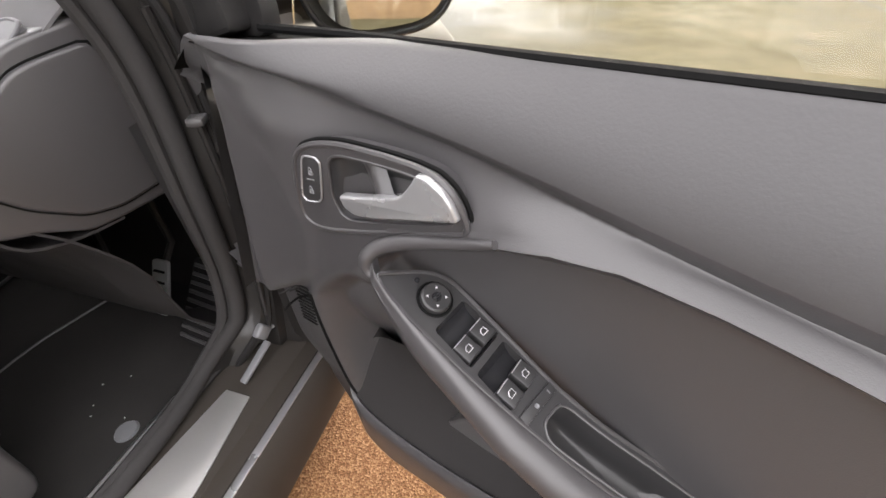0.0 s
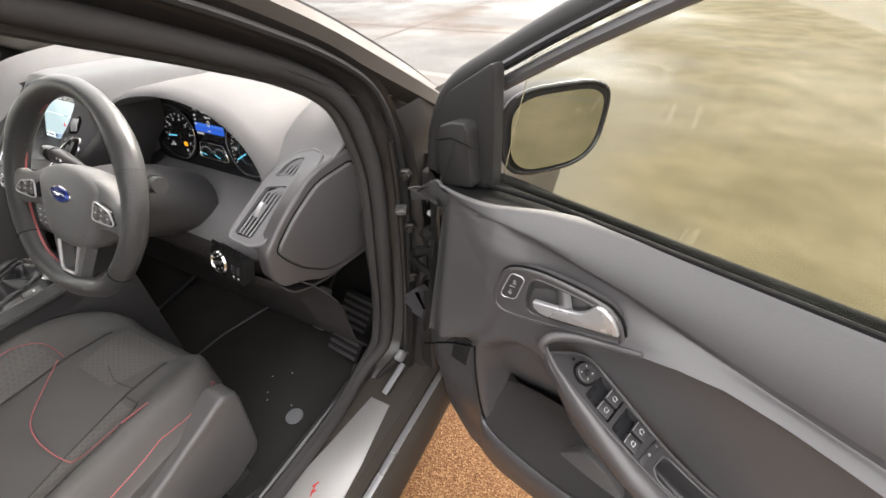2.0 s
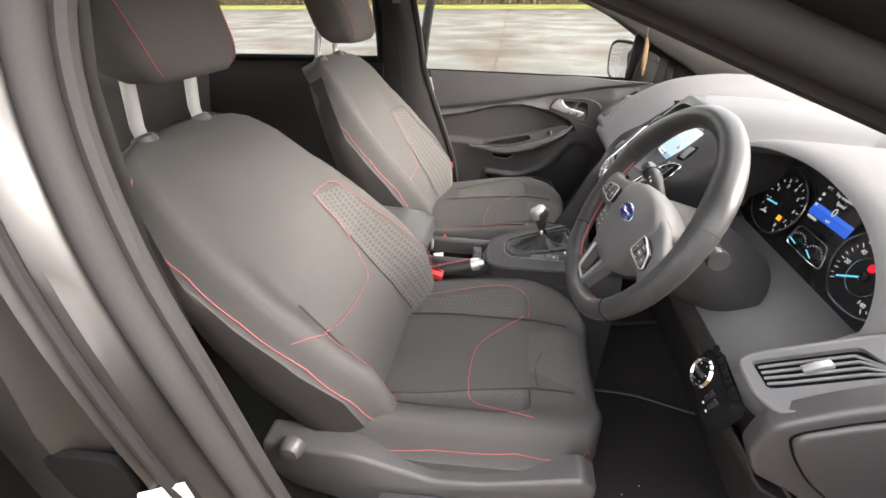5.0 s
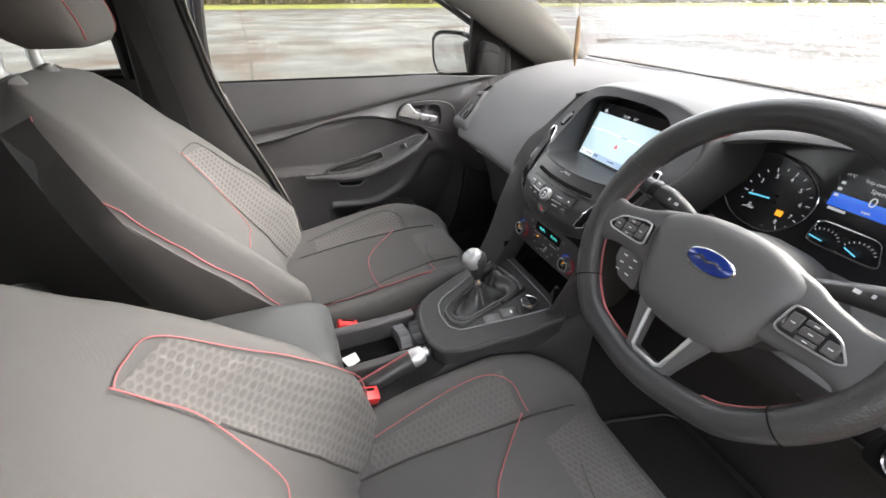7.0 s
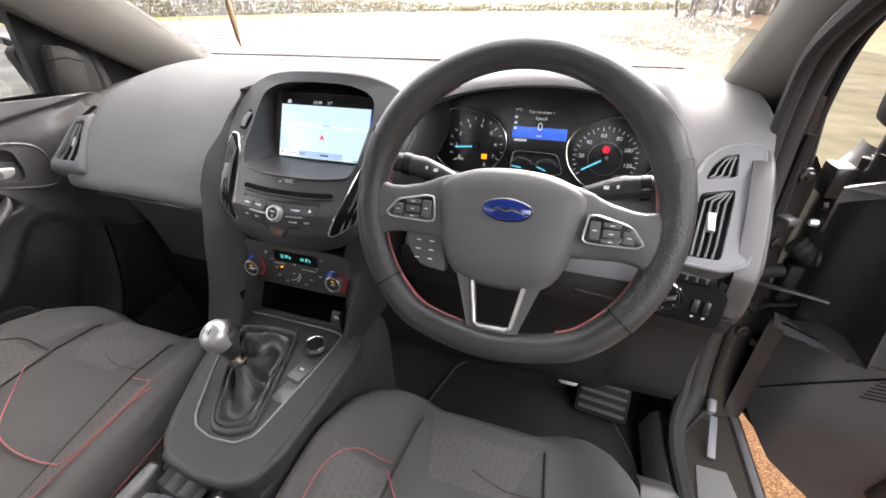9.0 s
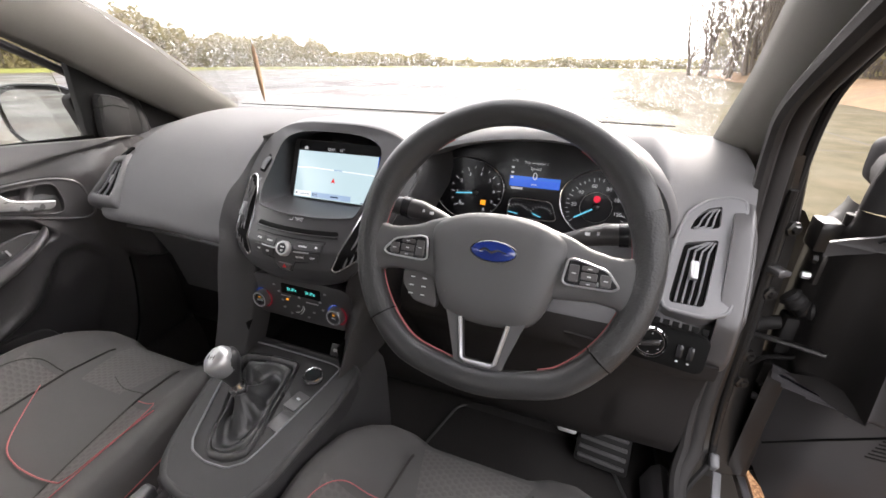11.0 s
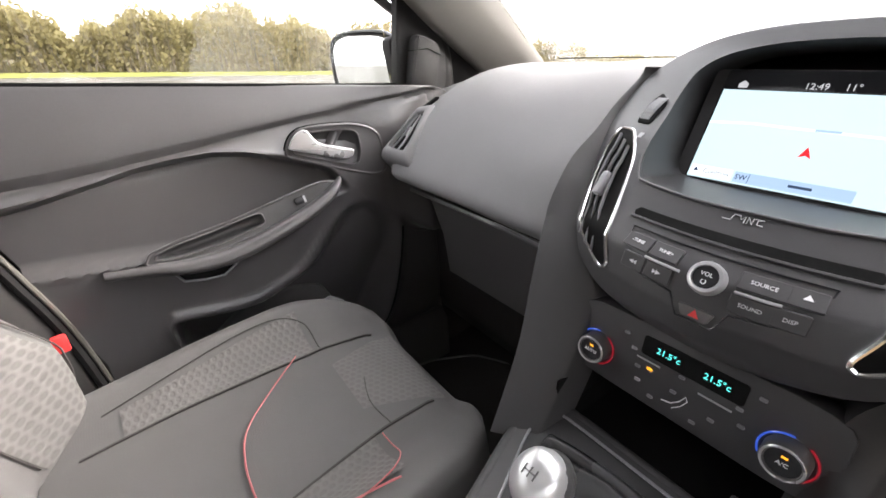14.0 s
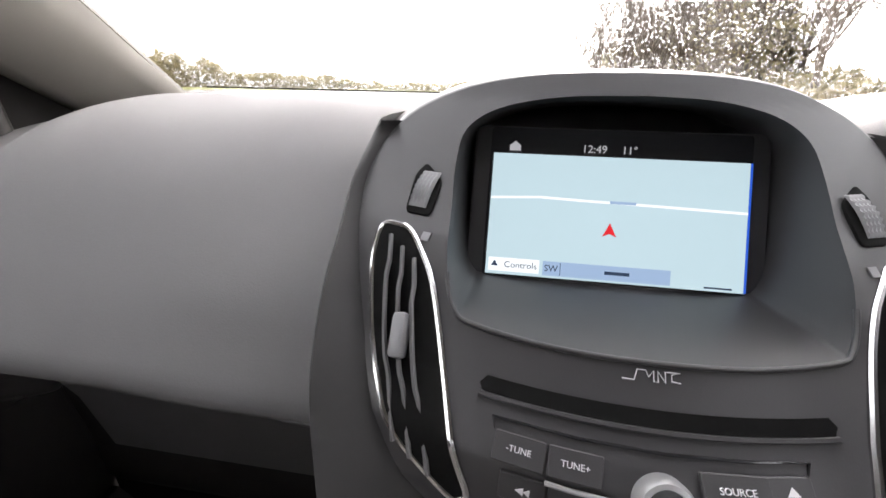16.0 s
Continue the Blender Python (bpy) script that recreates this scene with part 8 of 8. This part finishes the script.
    put("sail_line", tube([sm @ V(0.016, 1.058, 0.0006), sm @ V(0.05, 1.070, 0.0006), sm @ V(0.097, 1.064, 0.0006)], 0.0010, 6), DARKHOLE)
    # window line seals and the pane
    put("waist_seal", tube([V(u, interp(u, DOOR_BELT) - 0.001, interp(u, [(0.10, -0.036), (0.2, -0.056), (1.0, -0.068)])) for u in [0.10 + 0.88 * i / 30 for i in range(31)]], 0.0045, 8), DARKHOLE, "black waist seal")
    put("outer_seal", tube([V(u, interp(u, DOOR_BELT) - 0.020, interp(u, [(0.02, -0.075), (0.2, -0.100), (1.0, -0.112)])) for u in [0.02 + 0.96 * i / 30 for i in range(31)]], 0.010, 10), DARKHOLE, "outer waist seal")
    # Added sheet closes the gap behind the trim; near-black stands for shade there.
    put("window_gap_filler", loft([[V(u, interp(u, DOOR_BELT) - 0.006, door_relief(u, interp(u, DOOR_BELT)) - 0.004), V(u, interp(u, DOOR_BELT) - 0.014, -0.075), V(u, interp(u, DOOR_BELT) - 0.030, -0.135)] for u in [-0.03 + 1.01 * i / 50 for i in range(51)]], False), DARKHOLE, "near-black filler sheet under the window line, coloured as shade")
    pane_rows = [[V(u, interp(u, DOOR_BELT) - 0.012 + k * (interp(u, [(0.1, 1.185), (0.2, 1.245), (0.33, 1.31), (0.5, 1.365), (0.7, 1.39), (0.96, 1.36)]) - interp(u, DOOR_BELT)), -0.074 - 0.046 * k) for u in [0.10 + (0.87 if full else 0.79) * i / 20 for i in range(21)]] for k in (0, 0.25, 0.5, 0.75, 1.0)]
    gl = put("window_pane", thicken(loft(pane_rows, False), 0.003), PANE, "clear tinted side glass")
    gl.visible_shadow = False
    # mirror
    housing = []
    for k in range(11):
        f = k / 10
        x = -0.050 + 0.140 * f
        g = math.sin(math.pi * (0.10 + 0.40 * f)) ** 0.6
        w, h = 0.112 * g, 0.080 * g
        housing.append([V(x, 1.032 + h * math.copysign(abs(math.sin(t)) ** 0.6, math.sin(t)), -0.236 + (w + 0.014 * math.sin(t)) * math.copysign(abs(math.cos(t)) ** 0.6, math.cos(t))) for t in [2 * math.pi * j / 36 for j in range(36)]])
    rot = Matrix.Translation((0.08, 0, -0.235)) @ pose(0, 0, 0, 0, -20, 0) @ Matrix.Translation((-0.08, 0, 0.235))
    housing = [[rot @ p for p in r] for r in housing]
    mh_ = put("mirror_housing", loft(housing, True, True), DARKTRIM, "dark mirror housing", None, 60)
    rimr = [p.lerp(sum(housing[-1], V(0, 0, 0)) / 36, 0.13) + rot.to_3x3() @ V(0.003, 0, 0) for p in housing[-1]]
    put("mirror_rim", tube(housing[-1], 0.0045, 8, True), GLOSS, "black mirror rim", mh_)
    gp = [p + rot.to_3x3() @ V(0.003, 0, 0) for p in rimr]
    bmg = bmesh.new()
    vs = [bmg.verts.new(p) for p in gp]
    bmg.faces.new(vs)
    put("mirror_glass", bmg, MIRROR, "clear mirror glass", mh_)
    put("mirror_arm", loft([[V(-0.012 + 0.045 * math.cos(t), 1.030 + 0.045 * math.sin(t), zz) for t in [2 * math.pi * j / 14 for j in range(14)]] for zz in (-0.05, -0.10, -0.16)], True, True), DARKTRIM, "black mirror arm", mh_)
    # handle: plate, bowl, lever, lock keys
    def on_handle(pts):
        return [(x - 0.203, y - 0.888) for x, y in pts]

    tl = axes((0.203, 0.888, 0.0225), (0.177, 0, -0.022), (0, 1, 0))
    bez = soften(on_handle([(0.193, 0.902), (0.206, 0.916), (0.228, 0.925), (0.257, 0.930), (0.299, 0.930), (0.333, 0.928), (0.354, 0.924), (0.368, 0.914), (0.376, 0.901), (0.382, 0.884), (0.380, 0.877), (0.370, 0.873), (0.272, 0.841), (0.22, 0.826), (0.198, 0.824), (0.184, 0.832), (0.182, 0.852)]), 0.35, 4)
    bowl = soften(on_handle([(0.238, 0.908), (0.246, 0.917), (0.258, 0.920), (0.288, 0.921), (0.322, 0.920), (0.345, 0.917), (0.360, 0.905), (0.370, 0.886), (0.366, 0.880), (0.29, 0.858), (0.253, 0.848), (0.240, 0.853), (0.234, 0.875)]), 0.3, 4)
    put("handle_plate", pierced(bez, [bowl], 0.02, tl), TRIM, "raised handle surround", None, 30)
    put("handle_edge", tube([tl @ V(x, y, -0.0012) for x, y in bez], 0.0032, 8, True), TRIM, "rounded edge")
    put("handle_gap", tube([tl @ V(0.080 + (x - 0.080) * 1.035, -0.006 + (y + 0.006) * 1.06, -0.006) for x, y in bez], 0.002, 6, True), DARKHOLE, "dark gap round the surround")
    put("bowl_lip", tube([tl @ V(x, y, -0.0005) for x, y in bowl], 0.0016, 6, True), TRIM, "soft lip of the bowl")
    bc = V(0.098, -0.002, 0)
    put("handle_bowl", loft([[tl @ (bc + (V(x, y, 0) - bc) * k + V(0, 0, -dz)) for x, y in bowl] for k, dz in ((1.0, 0.0), (0.97, 0.008), (0.90, 0.014), (0.6, 0.017), (0.05, 0.018))], True), SWPANEL, "dark recess behind the lever", None, 60)
    put("bowl_web", loft([[tl @ V(x0 + (x1 - x0) * j / 5, y, dz + 0.006 * math.sin(math.pi * j / 5)) for j in range(6)] for x0, x1, y, dz in ((0.062, 0.090, 0.031, -0.014), (0.072, 0.096, 0.018, -0.011), (0.082, 0.104, 0.004, -0.006), (0.088, 0.120, -0.008, 0.0))], False), TRIM, "curved web inside the bowl", None, 60)
    lev = soften(on_handle([(0.250, 0.881), (0.277, 0.887), (0.312, 0.896), (0.323, 0.901), (0.331, 0.911), (0.340, 0.925), (0.350, 0.925), (0.364, 0.916), (0.372, 0.905), (0.378, 0.891), (0.358, 0.886), (0.29, 0.867), (0.266, 0.863), (0.254, 0.869)]), 0.25, 4)
    put("door_lever", slab(lev, 0.008, tl @ pose(0, 0, 0.0075), 0.0028, 3), SILVER, "silver door lever")
    if full:
        lk = soften(on_handle([(0.207, 0.907), (0.212, 0.911), (0.226, 0.912), (0.231, 0.907), (0.221, 0.866), (0.214, 0.860), (0.198, 0.857), (0.193, 0.863)]), 0.25, 3)
        lp_ = put("lock_switch", slab(lk, 0.006, tl @ pose(0, 0, 0.0018), 0.001), SWPANEL, "black lock switch")
        put("lock_edge", tube([tl @ V(x, y, 0.0016) for x, y in lk], 0.0011, 6, True), SILVER, "silver edge", lp_)
        for yy in (0.897, 0.875):
            lx = 0.0095 + (yy - 0.886) * 0.26
            put("lock_symbol", merge(box(0.0052, 0.0048, 0.0006, tl @ pose(lx, yy - 0.891, 0.0024), 0.0008, 1), tube([tl @ V(lx + 0.0020 * math.cos(t), yy - 0.888 + 0.0028 * math.sin(t), 0.0024) for t in [math.pi * i / 8 for i in range(9)]], 0.0005, 4)), SATIN, "", lp_)
        put("lock_divider", box(0.010, 0.001, 0.0008, tl @ pose(0.0095, -0.002, 0.0022, 0, 0, 6), 0), SILVER, "", lp_)
    # armrest: grab bar, switch panel, pull cup
    if full:
        tilt = axes((0.351, 0.793, 0.013), (0.883, -0.469, 0), (0, 0, -1))
        pan = soften([(-0.056, -0.025), (-0.046, -0.010), (-0.033, 0.008), (-0.020, 0.021), (-0.004, 0.029), (0.015, 0.030), (0.07, 0.028), (0.14, 0.025), (0.20, 0.030), (0.26, 0.043), (0.31, 0.052), (0.34, 0.047), (0.361, 0.026), (0.358, 0.010), (0.32, 0.0), (0.25, -0.012), (0.19, -0.022), (0.135, -0.028), (0.08, -0.032), (0.0, -0.033), (-0.04, -0.030)], 0.3, 3)
        cup = soften([(0.152, 0.017), (0.20, 0.023), (0.26, 0.035), (0.31, 0.044), (0.335, 0.039), (0.351, 0.022), (0.346, 0.011), (0.30, 0.002), (0.24, -0.009), (0.19, -0.018), (0.160, -0.022), (0.148, -0.012)], 0.3, 3)
        edge_y = [(-0.075, -0.012), (-0.056, -0.026), (-0.03, -0.031), (0.0, -0.033), (0.08, -0.033), (0.135, -0.029), (0.19, -0.023), (0.25, -0.013), (0.32, -0.001), (0.36, 0.010), (0.42, 0.026)]
        out_y = [(-0.075, -0.017), (-0.056, -0.031), (-0.03, -0.038), (0.015, -0.045), (0.08, -0.051), (0.14, -0.055), (0.194, -0.052), (0.24, -0.045), (0.34, -0.020), (0.42, 0.010)]
        bar_rows = []
        for i in range(49):
            x = -0.072 + 0.48 * i / 48
            ey, oy = interp(x, edge_y), interp(x, out_y)
            d_ = ey - oy
            low = 0.012 + 0.030 * smooth(-0.07, 0.05, x)
            bar_rows.append([tilt @ V(x, y, z) for y, z in ((ey + 0.001, -0.004), (ey, 0.0010), (ey - 0.25 * d_, 0.0030), (ey - 0.60 * d_, 0.0015), (ey - 0.88 * d_, -0.005), (oy, -0.35 * low), (oy + 0.002, -0.65 * low), (ey - 0.4 * d_, -low), (ey + 0.012, -low * 1.05))])
    else:
        tilt = Matrix.Translation((0.29, 0.816, 0.012)) @ pose(0, 0, 0, 0, 0, -13) @ pose(0, 0, 0, -14, 0, 0)
        pan = soften([(-0.004, 0.0), (0.03, 0.014), (0.066, 0.015), (0.142, 0.012), (0.21, 0.009), (0.30, 0.012), (0.348, 0.009), (0.362, -0.006), (0.33, -0.022), (0.25, -0.032), (0.145, -0.030), (0.06, -0.018)], 0.22, 4)
        cup = soften([(0.16, 0.005), (0.25, 0.004), (0.31, 0.007), (0.342, 0.004), (0.347, -0.006), (0.315, -0.015), (0.25, -0.022), (0.16, -0.020)], 0.28, 4)
        bar_l = curve([tilt @ V(x, y, z) for x, y, z in ((-0.006, 0.004, 0.002), (0.012, -0.008, 0.008), (0.06, -0.026, 0.012), (0.145, -0.041, 0.012), (0.236, -0.047, 0.010), (0.305, -0.036, 0.006), (0.350, -0.020, 0.0), (0.42, 0.0, -0.012))], 44)
        thick = [0.009 + 0.009 * math.sin(math.pi * min(1, i / 40)) ** 0.7 for i in range(44)]
        bar_rows = [list(r) for r in zip(*[[p + V(0, 0.85 * q * math.sin(a_), q * math.cos(a_)) for p, q in zip(bar_l, thick)] for a_ in [2 * math.pi * i / 14 for i in range(15)]])]
        # No hollow is cut; a black plate paints the shade of the finger slot.
        put("pull_slot_shade", slab(soften([(0.500, 0.712), (0.606, 0.712), (0.596, 0.684), (0.530, 0.676), (0.510, 0.690)], 0.25, 4), 0.004, pose(0, 0, 0.012), 0.001), DARKHOLE, "raised black plate painted as the finger slot's shade")
        put("slot_edge", tube([V(0.506, 0.696, 0.015), V(0.530, 0.678, 0.016), V(0.56, 0.678, 0.016), V(0.594, 0.684, 0.015), V(0.607, 0.704, 0.013)], 0.0022, 6), SATIN, "pale lip of the slot")
    put("grab_bar", loft([curve(r, 24) for r in bar_rows], False), TRIM, "padded grab bar", None, 70)
    wells = [soften([(0.020, 0.024), (0.068, 0.024), (0.068, -0.025), (0.020, -0.023)], 0.08, 2), soften([(0.075, 0.0225), (0.120, 0.022), (0.119, -0.027), (0.075, -0.025)], 0.08, 2)] if full else []
    swp = put("switch_panel", pierced(pan, [cup] + wells, 0.012, tilt), SWPANEL, "black armrest switch panel", None, 30)
    if full:
        put("dish_lip", tube(curve([(0.302, 0.808, 0.036), (0.290, 0.818, 0.037), (0.288, 0.831, 0.034), (0.298, 0.842, 0.024), (0.325, 0.853, 0.013), (0.365, 0.865, 0.006), (0.41, 0.884, 0.006)], 30), [0.004 + 0.004 * math.sin(math.pi * i / 29) for i in range(30)], 10), TRIM, "rounded rim of the dish", None, 70)
    put("panel_edge", tube([tilt @ V(x, y, 0.0005) for x, y in pan], 0.0022, 6, True), TRIM, "", swp)
    cx, cy = (0.255, 0.012) if full else (0.255, -0.007)
    cup_at = [[tilt @ V(cx + (x - cx) * a, cy + (y - cy) * c, -d_ * (1.0 if full else 0.6)) for x, y in cup] for a, c, d_ in ((1.0, 1.0, -0.0005), (0.98, 0.96, 0.012), (0.93, 0.84, 0.028), (0.75, 0.55, 0.036), (0.02, 0.02, 0.037))]
    put("pull_cup", loft(cup_at, True), SWPANEL, "deep pull cup", swp, 60)
    put("cup_rim", tube([tilt @ V(x, y, 0.0006) for x, y in cup], 0.0014, 6, True), HARD, "thin rim", swp)
    if full:
        mk = tilt @ pose(0.0, 0.0, 0.001)
        put("dial_well", lathe(((0.0185, 0.001), (0.0185, 0.0022), (0.0172, 0.0022), (0.0165, -0.002), (0.0, -0.002)), mk, 36), DARKHOLE, "dark ring round the adjuster", swp)
        put("mirror_dial", lathe(((0.0, 0.006), (0.006, 0.0062), (0.0135, 0.0074), (0.0152, 0.006), (0.0158, -0.002)), mk, 36), SWPANEL, "round mirror adjuster", swp)
        put("dial_pointer", merge(lathe(((0.0, 0.009), (0.0042, 0.0088), (0.0048, 0.006)), mk, 16), box(0.0026, 0.009, 0.0016, mk @ pose(0, 0, 0.0094), 0.0006, 1)), GLOSS, "ridged pointer", swp)
        for q in range(4):
            a = radians(45 + 90 * q)
            put("dial_arrow", slab([(0.0, 0.0014), (0.0014, -0.0010), (-0.0014, -0.0010)], 0.0004, mk @ pose(0.0096 * math.cos(a), 0.0096 * math.sin(a), 0.0076, 0, 0, math.degrees(a) - 90), 0), PRINT, "", swp)
        put("fold_pin", lathe(((0.0, 0.002), (0.0024, 0.0016), (0.0028, 0.0)), mk @ pose(-0.0255, 0.002, 0), 12), GLOSS, "small round pin", swp)
        for x0, x1, lo_, hi_ in ((0.020, 0.068, -0.024, 0.024), (0.075, 0.120, -0.026, 0.0225)):
            put("key_well", loft([[tilt @ V(x, y, z) for y in (lo_, (lo_ + hi_) / 2, hi_)] for x, z in ((x0, 0.0), (x0 + 0.006, -0.007), (x0 + 0.014, -0.011), (x0 + 0.022, -0.012), (x1, -0.012))], False), GLOSS, "finger hollow before the keys", swp, 60)
            for yy in (hi_ - 0.0115, lo_ + 0.0115):
                mk2 = tilt @ pose(x0 + 0.0345, yy, -0.0035, 0, -7, 0)
                kk = put("window_key", box(0.0205, 0.0205, 0.011, mk2, 0.0018, 2), SWPANEL, "rocker key with pane symbol", swp)
                put("key_symbol", tube([mk2 @ V(x, y, 0.0056) for x, y in ((-0.0022, 0.0036), (0.0034, 0.0036), (0.0034, -0.0036), (0.0, -0.0036), (-0.0022, -0.001))], 0.0004, 4, True), PRINT, "", swp)
                put("key_edge", box(0.0010, 0.0185, 0.0010, mk2 @ pose(-0.0096, 0, 0.0050), 0), SILVER, "", swp)
        mk3 = tilt @ pose(0.1345, -0.002, 0.0008, 0, 0, -6)
        lk2 = put("child_lock_key", box(0.0105, 0.049, 0.004, mk3, 0.0014), SWPANEL, "narrow lock key", swp)
        put("key_symbol", box(0.0042, 0.0042, 0.0006, mk3 @ pose(0, -0.004, 0.0022), 0.001, 1), SATIN, "", swp)
        put("key_lamp", box(0.0042, 0.0012, 0.0006, mk3 @ pose(0, 0.016, 0.0022), 0), SATIN, "", swp)
    else:
        put("window_key", box(0.022, 0.014, 0.010, tilt @ pose(0.085, -0.004, 0.003), 0.003), GLOSS, "rocker key", swp)
        put("key_edge", box(0.004, 0.013, 0.002, tilt @ pose(0.077, -0.004, 0.008), 0), SILVER, "", swp)
    # map pocket: well with its deep shade put into the colour, bottle divider and lip
    if full:
        lip = curve([(0.165, 0.585, -0.004), (0.172, 0.53, 0.022), (0.192, 0.490, 0.040), (0.25, 0.482, 0.046), (0.346, 0.493, 0.046), (0.406, 0.510, 0.046), (0.499, 0.539, 0.044), (0.546, 0.560, 0.040), (0.62, 0.605, 0.020)], 48)
        low = [(0.16, 0.36), (0.25, 0.352), (0.35, 0.378), (0.45, 0.402), (0.55, 0.432), (0.63, 0.47)]
        put("pocket_tray", loft([[V(p.x, p.y - 0.03, p.z - 0.05), V(p.x, p.y - 0.002, p.z - 0.007), V(p.x, p.y + 0.003, p.z - 0.003), V(p.x, p.y, p.z + 0.003), V(p.x, p.y - 0.02, p.z + 0.005), V(p.x, interp(p.x, low) + 0.02, p.z), V(p.x, interp(p.x, low), p.z - 0.012), V(p.x, interp(p.x, low) - 0.01, p.z - 0.06)] for p in lip], False), TRIM, "bulging outer wall of the door pocket", None, 60)
        under = curve([(0.205, 0.60, -0.004), (0.235, 0.628, 0.0), (0.285, 0.650, 0.003), (0.345, 0.665, 0.006), (0.40, 0.635, 0.006), (0.47, 0.600, 0.006), (0.53, 0.580, 0.006), (0.58, 0.572, 0.006), (0.63, 0.60, 0.006)], 48)
        put("pocket_well", loft([[p.lerp(q, k / 8) - V(0, 0, 0.006 + 0.036 * math.sin(math.pi * k / 8)) for k in range(9)] for p, q in zip(lip, under)], False), DARKTRIM, "inside of the door pocket, darkened in colour for its shade", None, 70)
        put("pocket_wall", slab(soften([(0.325, 0.46), (0.345, 0.53), (0.375, 0.575), (0.405, 0.588), (0.44, 0.578), (0.47, 0.549), (0.52, 0.47)], 0.25, 4), 0.02, pose(0, 0, 0.002), 0.006), HARD, "curved pocket divider")
        for k in range(11):
            gz = 0.600 + 0.008 * k
            put("grille_rib", tube([V(u, gz + 0.012 * (u - 0.11) / 0.03, door_relief(u, gz) + 0.0012) for u in [0.072 + 0.006 * j + 0.0016 * k for j in range(9)]], 0.0014, 5), RUBBER, "fine rib of the speaker grille")
    else:
        put("pocket_wall", slab(soften([(0.30, 0.50), (0.33, 0.56), (0.40, 0.575), (0.50, 0.56), (0.58, 0.50), (0.54, 0.42), (0.42, 0.385), (0.33, 0.40)], 0.3, 4), 0.02, pose(0, 0, -0.055), 0.008), HARD, "curved pocket divider")
    put("pocket_lip", tube([V(x, z, door_relief(x, z) + 0.0005) for x, z in [(p.x, p.y) for p in curve([(0.150, 0.695, 0), (0.162, 0.60, 0), (0.186, 0.50, 0), (0.226, 0.415, 0), (0.315, 0.365, 0), (0.50, 0.385, 0), (0.63, 0.495, 0)], 60)]], 0.0022, 6), DARKHOLE, "dark groove along the pocket lip")
    if full:
        put("lower_seam", tube([V(x, z, door_relief(x, z) + 0.001) for x, z in ((-0.05, 0.50), (0.02, 0.575), (0.08, 0.635), (0.144, 0.69))], 0.002, 6), DARKHOLE)
    return d


door_m = axes((0.90, 0.705, 0), (math.cos(radians(20)), -math.sin(radians(20)), 0), (0, 0, 1))
front_door("driver_door", door_m, 1, "driver's door standing wide open, charcoal trim inside", True)
left_m = Matrix(((0, 0, 1, -0.705), (-1, 0, 0, 0.715), (0, 1, 0, 0.016), (0, 0, 0, 1)))
front_door("passenger_door", left_m, -1, "closed passenger door with charcoal trim and silver lever", False)

# ---- hanging air freshener ----
fresh = thing("air_freshener", (-0.031, 0.467, 1.17), "slim brown air freshener hanging on a thin string", "air freshener")
part("scented_blade", tube([(-0.0320, 0.4720, 1.134), (-0.0318, 0.4705, 1.145), (-0.0315, 0.469, 1.165), (-0.031, 0.466, 1.19), (-0.0305, 0.464, 1.206), (-0.030, 0.463, 1.212)], [0.0015, 0.0045, 0.0065, 0.006, 0.004, 0.001], 10, False, 0.35, (1, 0.3, 0)), LEAFLITTER, fresh, "brown leaf-shaped blade")
part("string", tube([(-0.030, 0.463, 1.211), (-0.028, 0.455, 1.30), (-0.026, 0.44, 1.40)], 0.0005, 4), HEADLINER, fresh)
# Rear window lies out of view; its added tint keeps the cabin dim.
backlight = thing("rear_window", (0, -1.34, 1.1), "unseen rear window, tinted dark to dim the cabin", "window")
bg = part("pane", box(1.2, 0.004, 0.36, pose(0, -1.345, 1.255, -12), 0), BACKPANE, backlight)
bg.visible_shadow = False
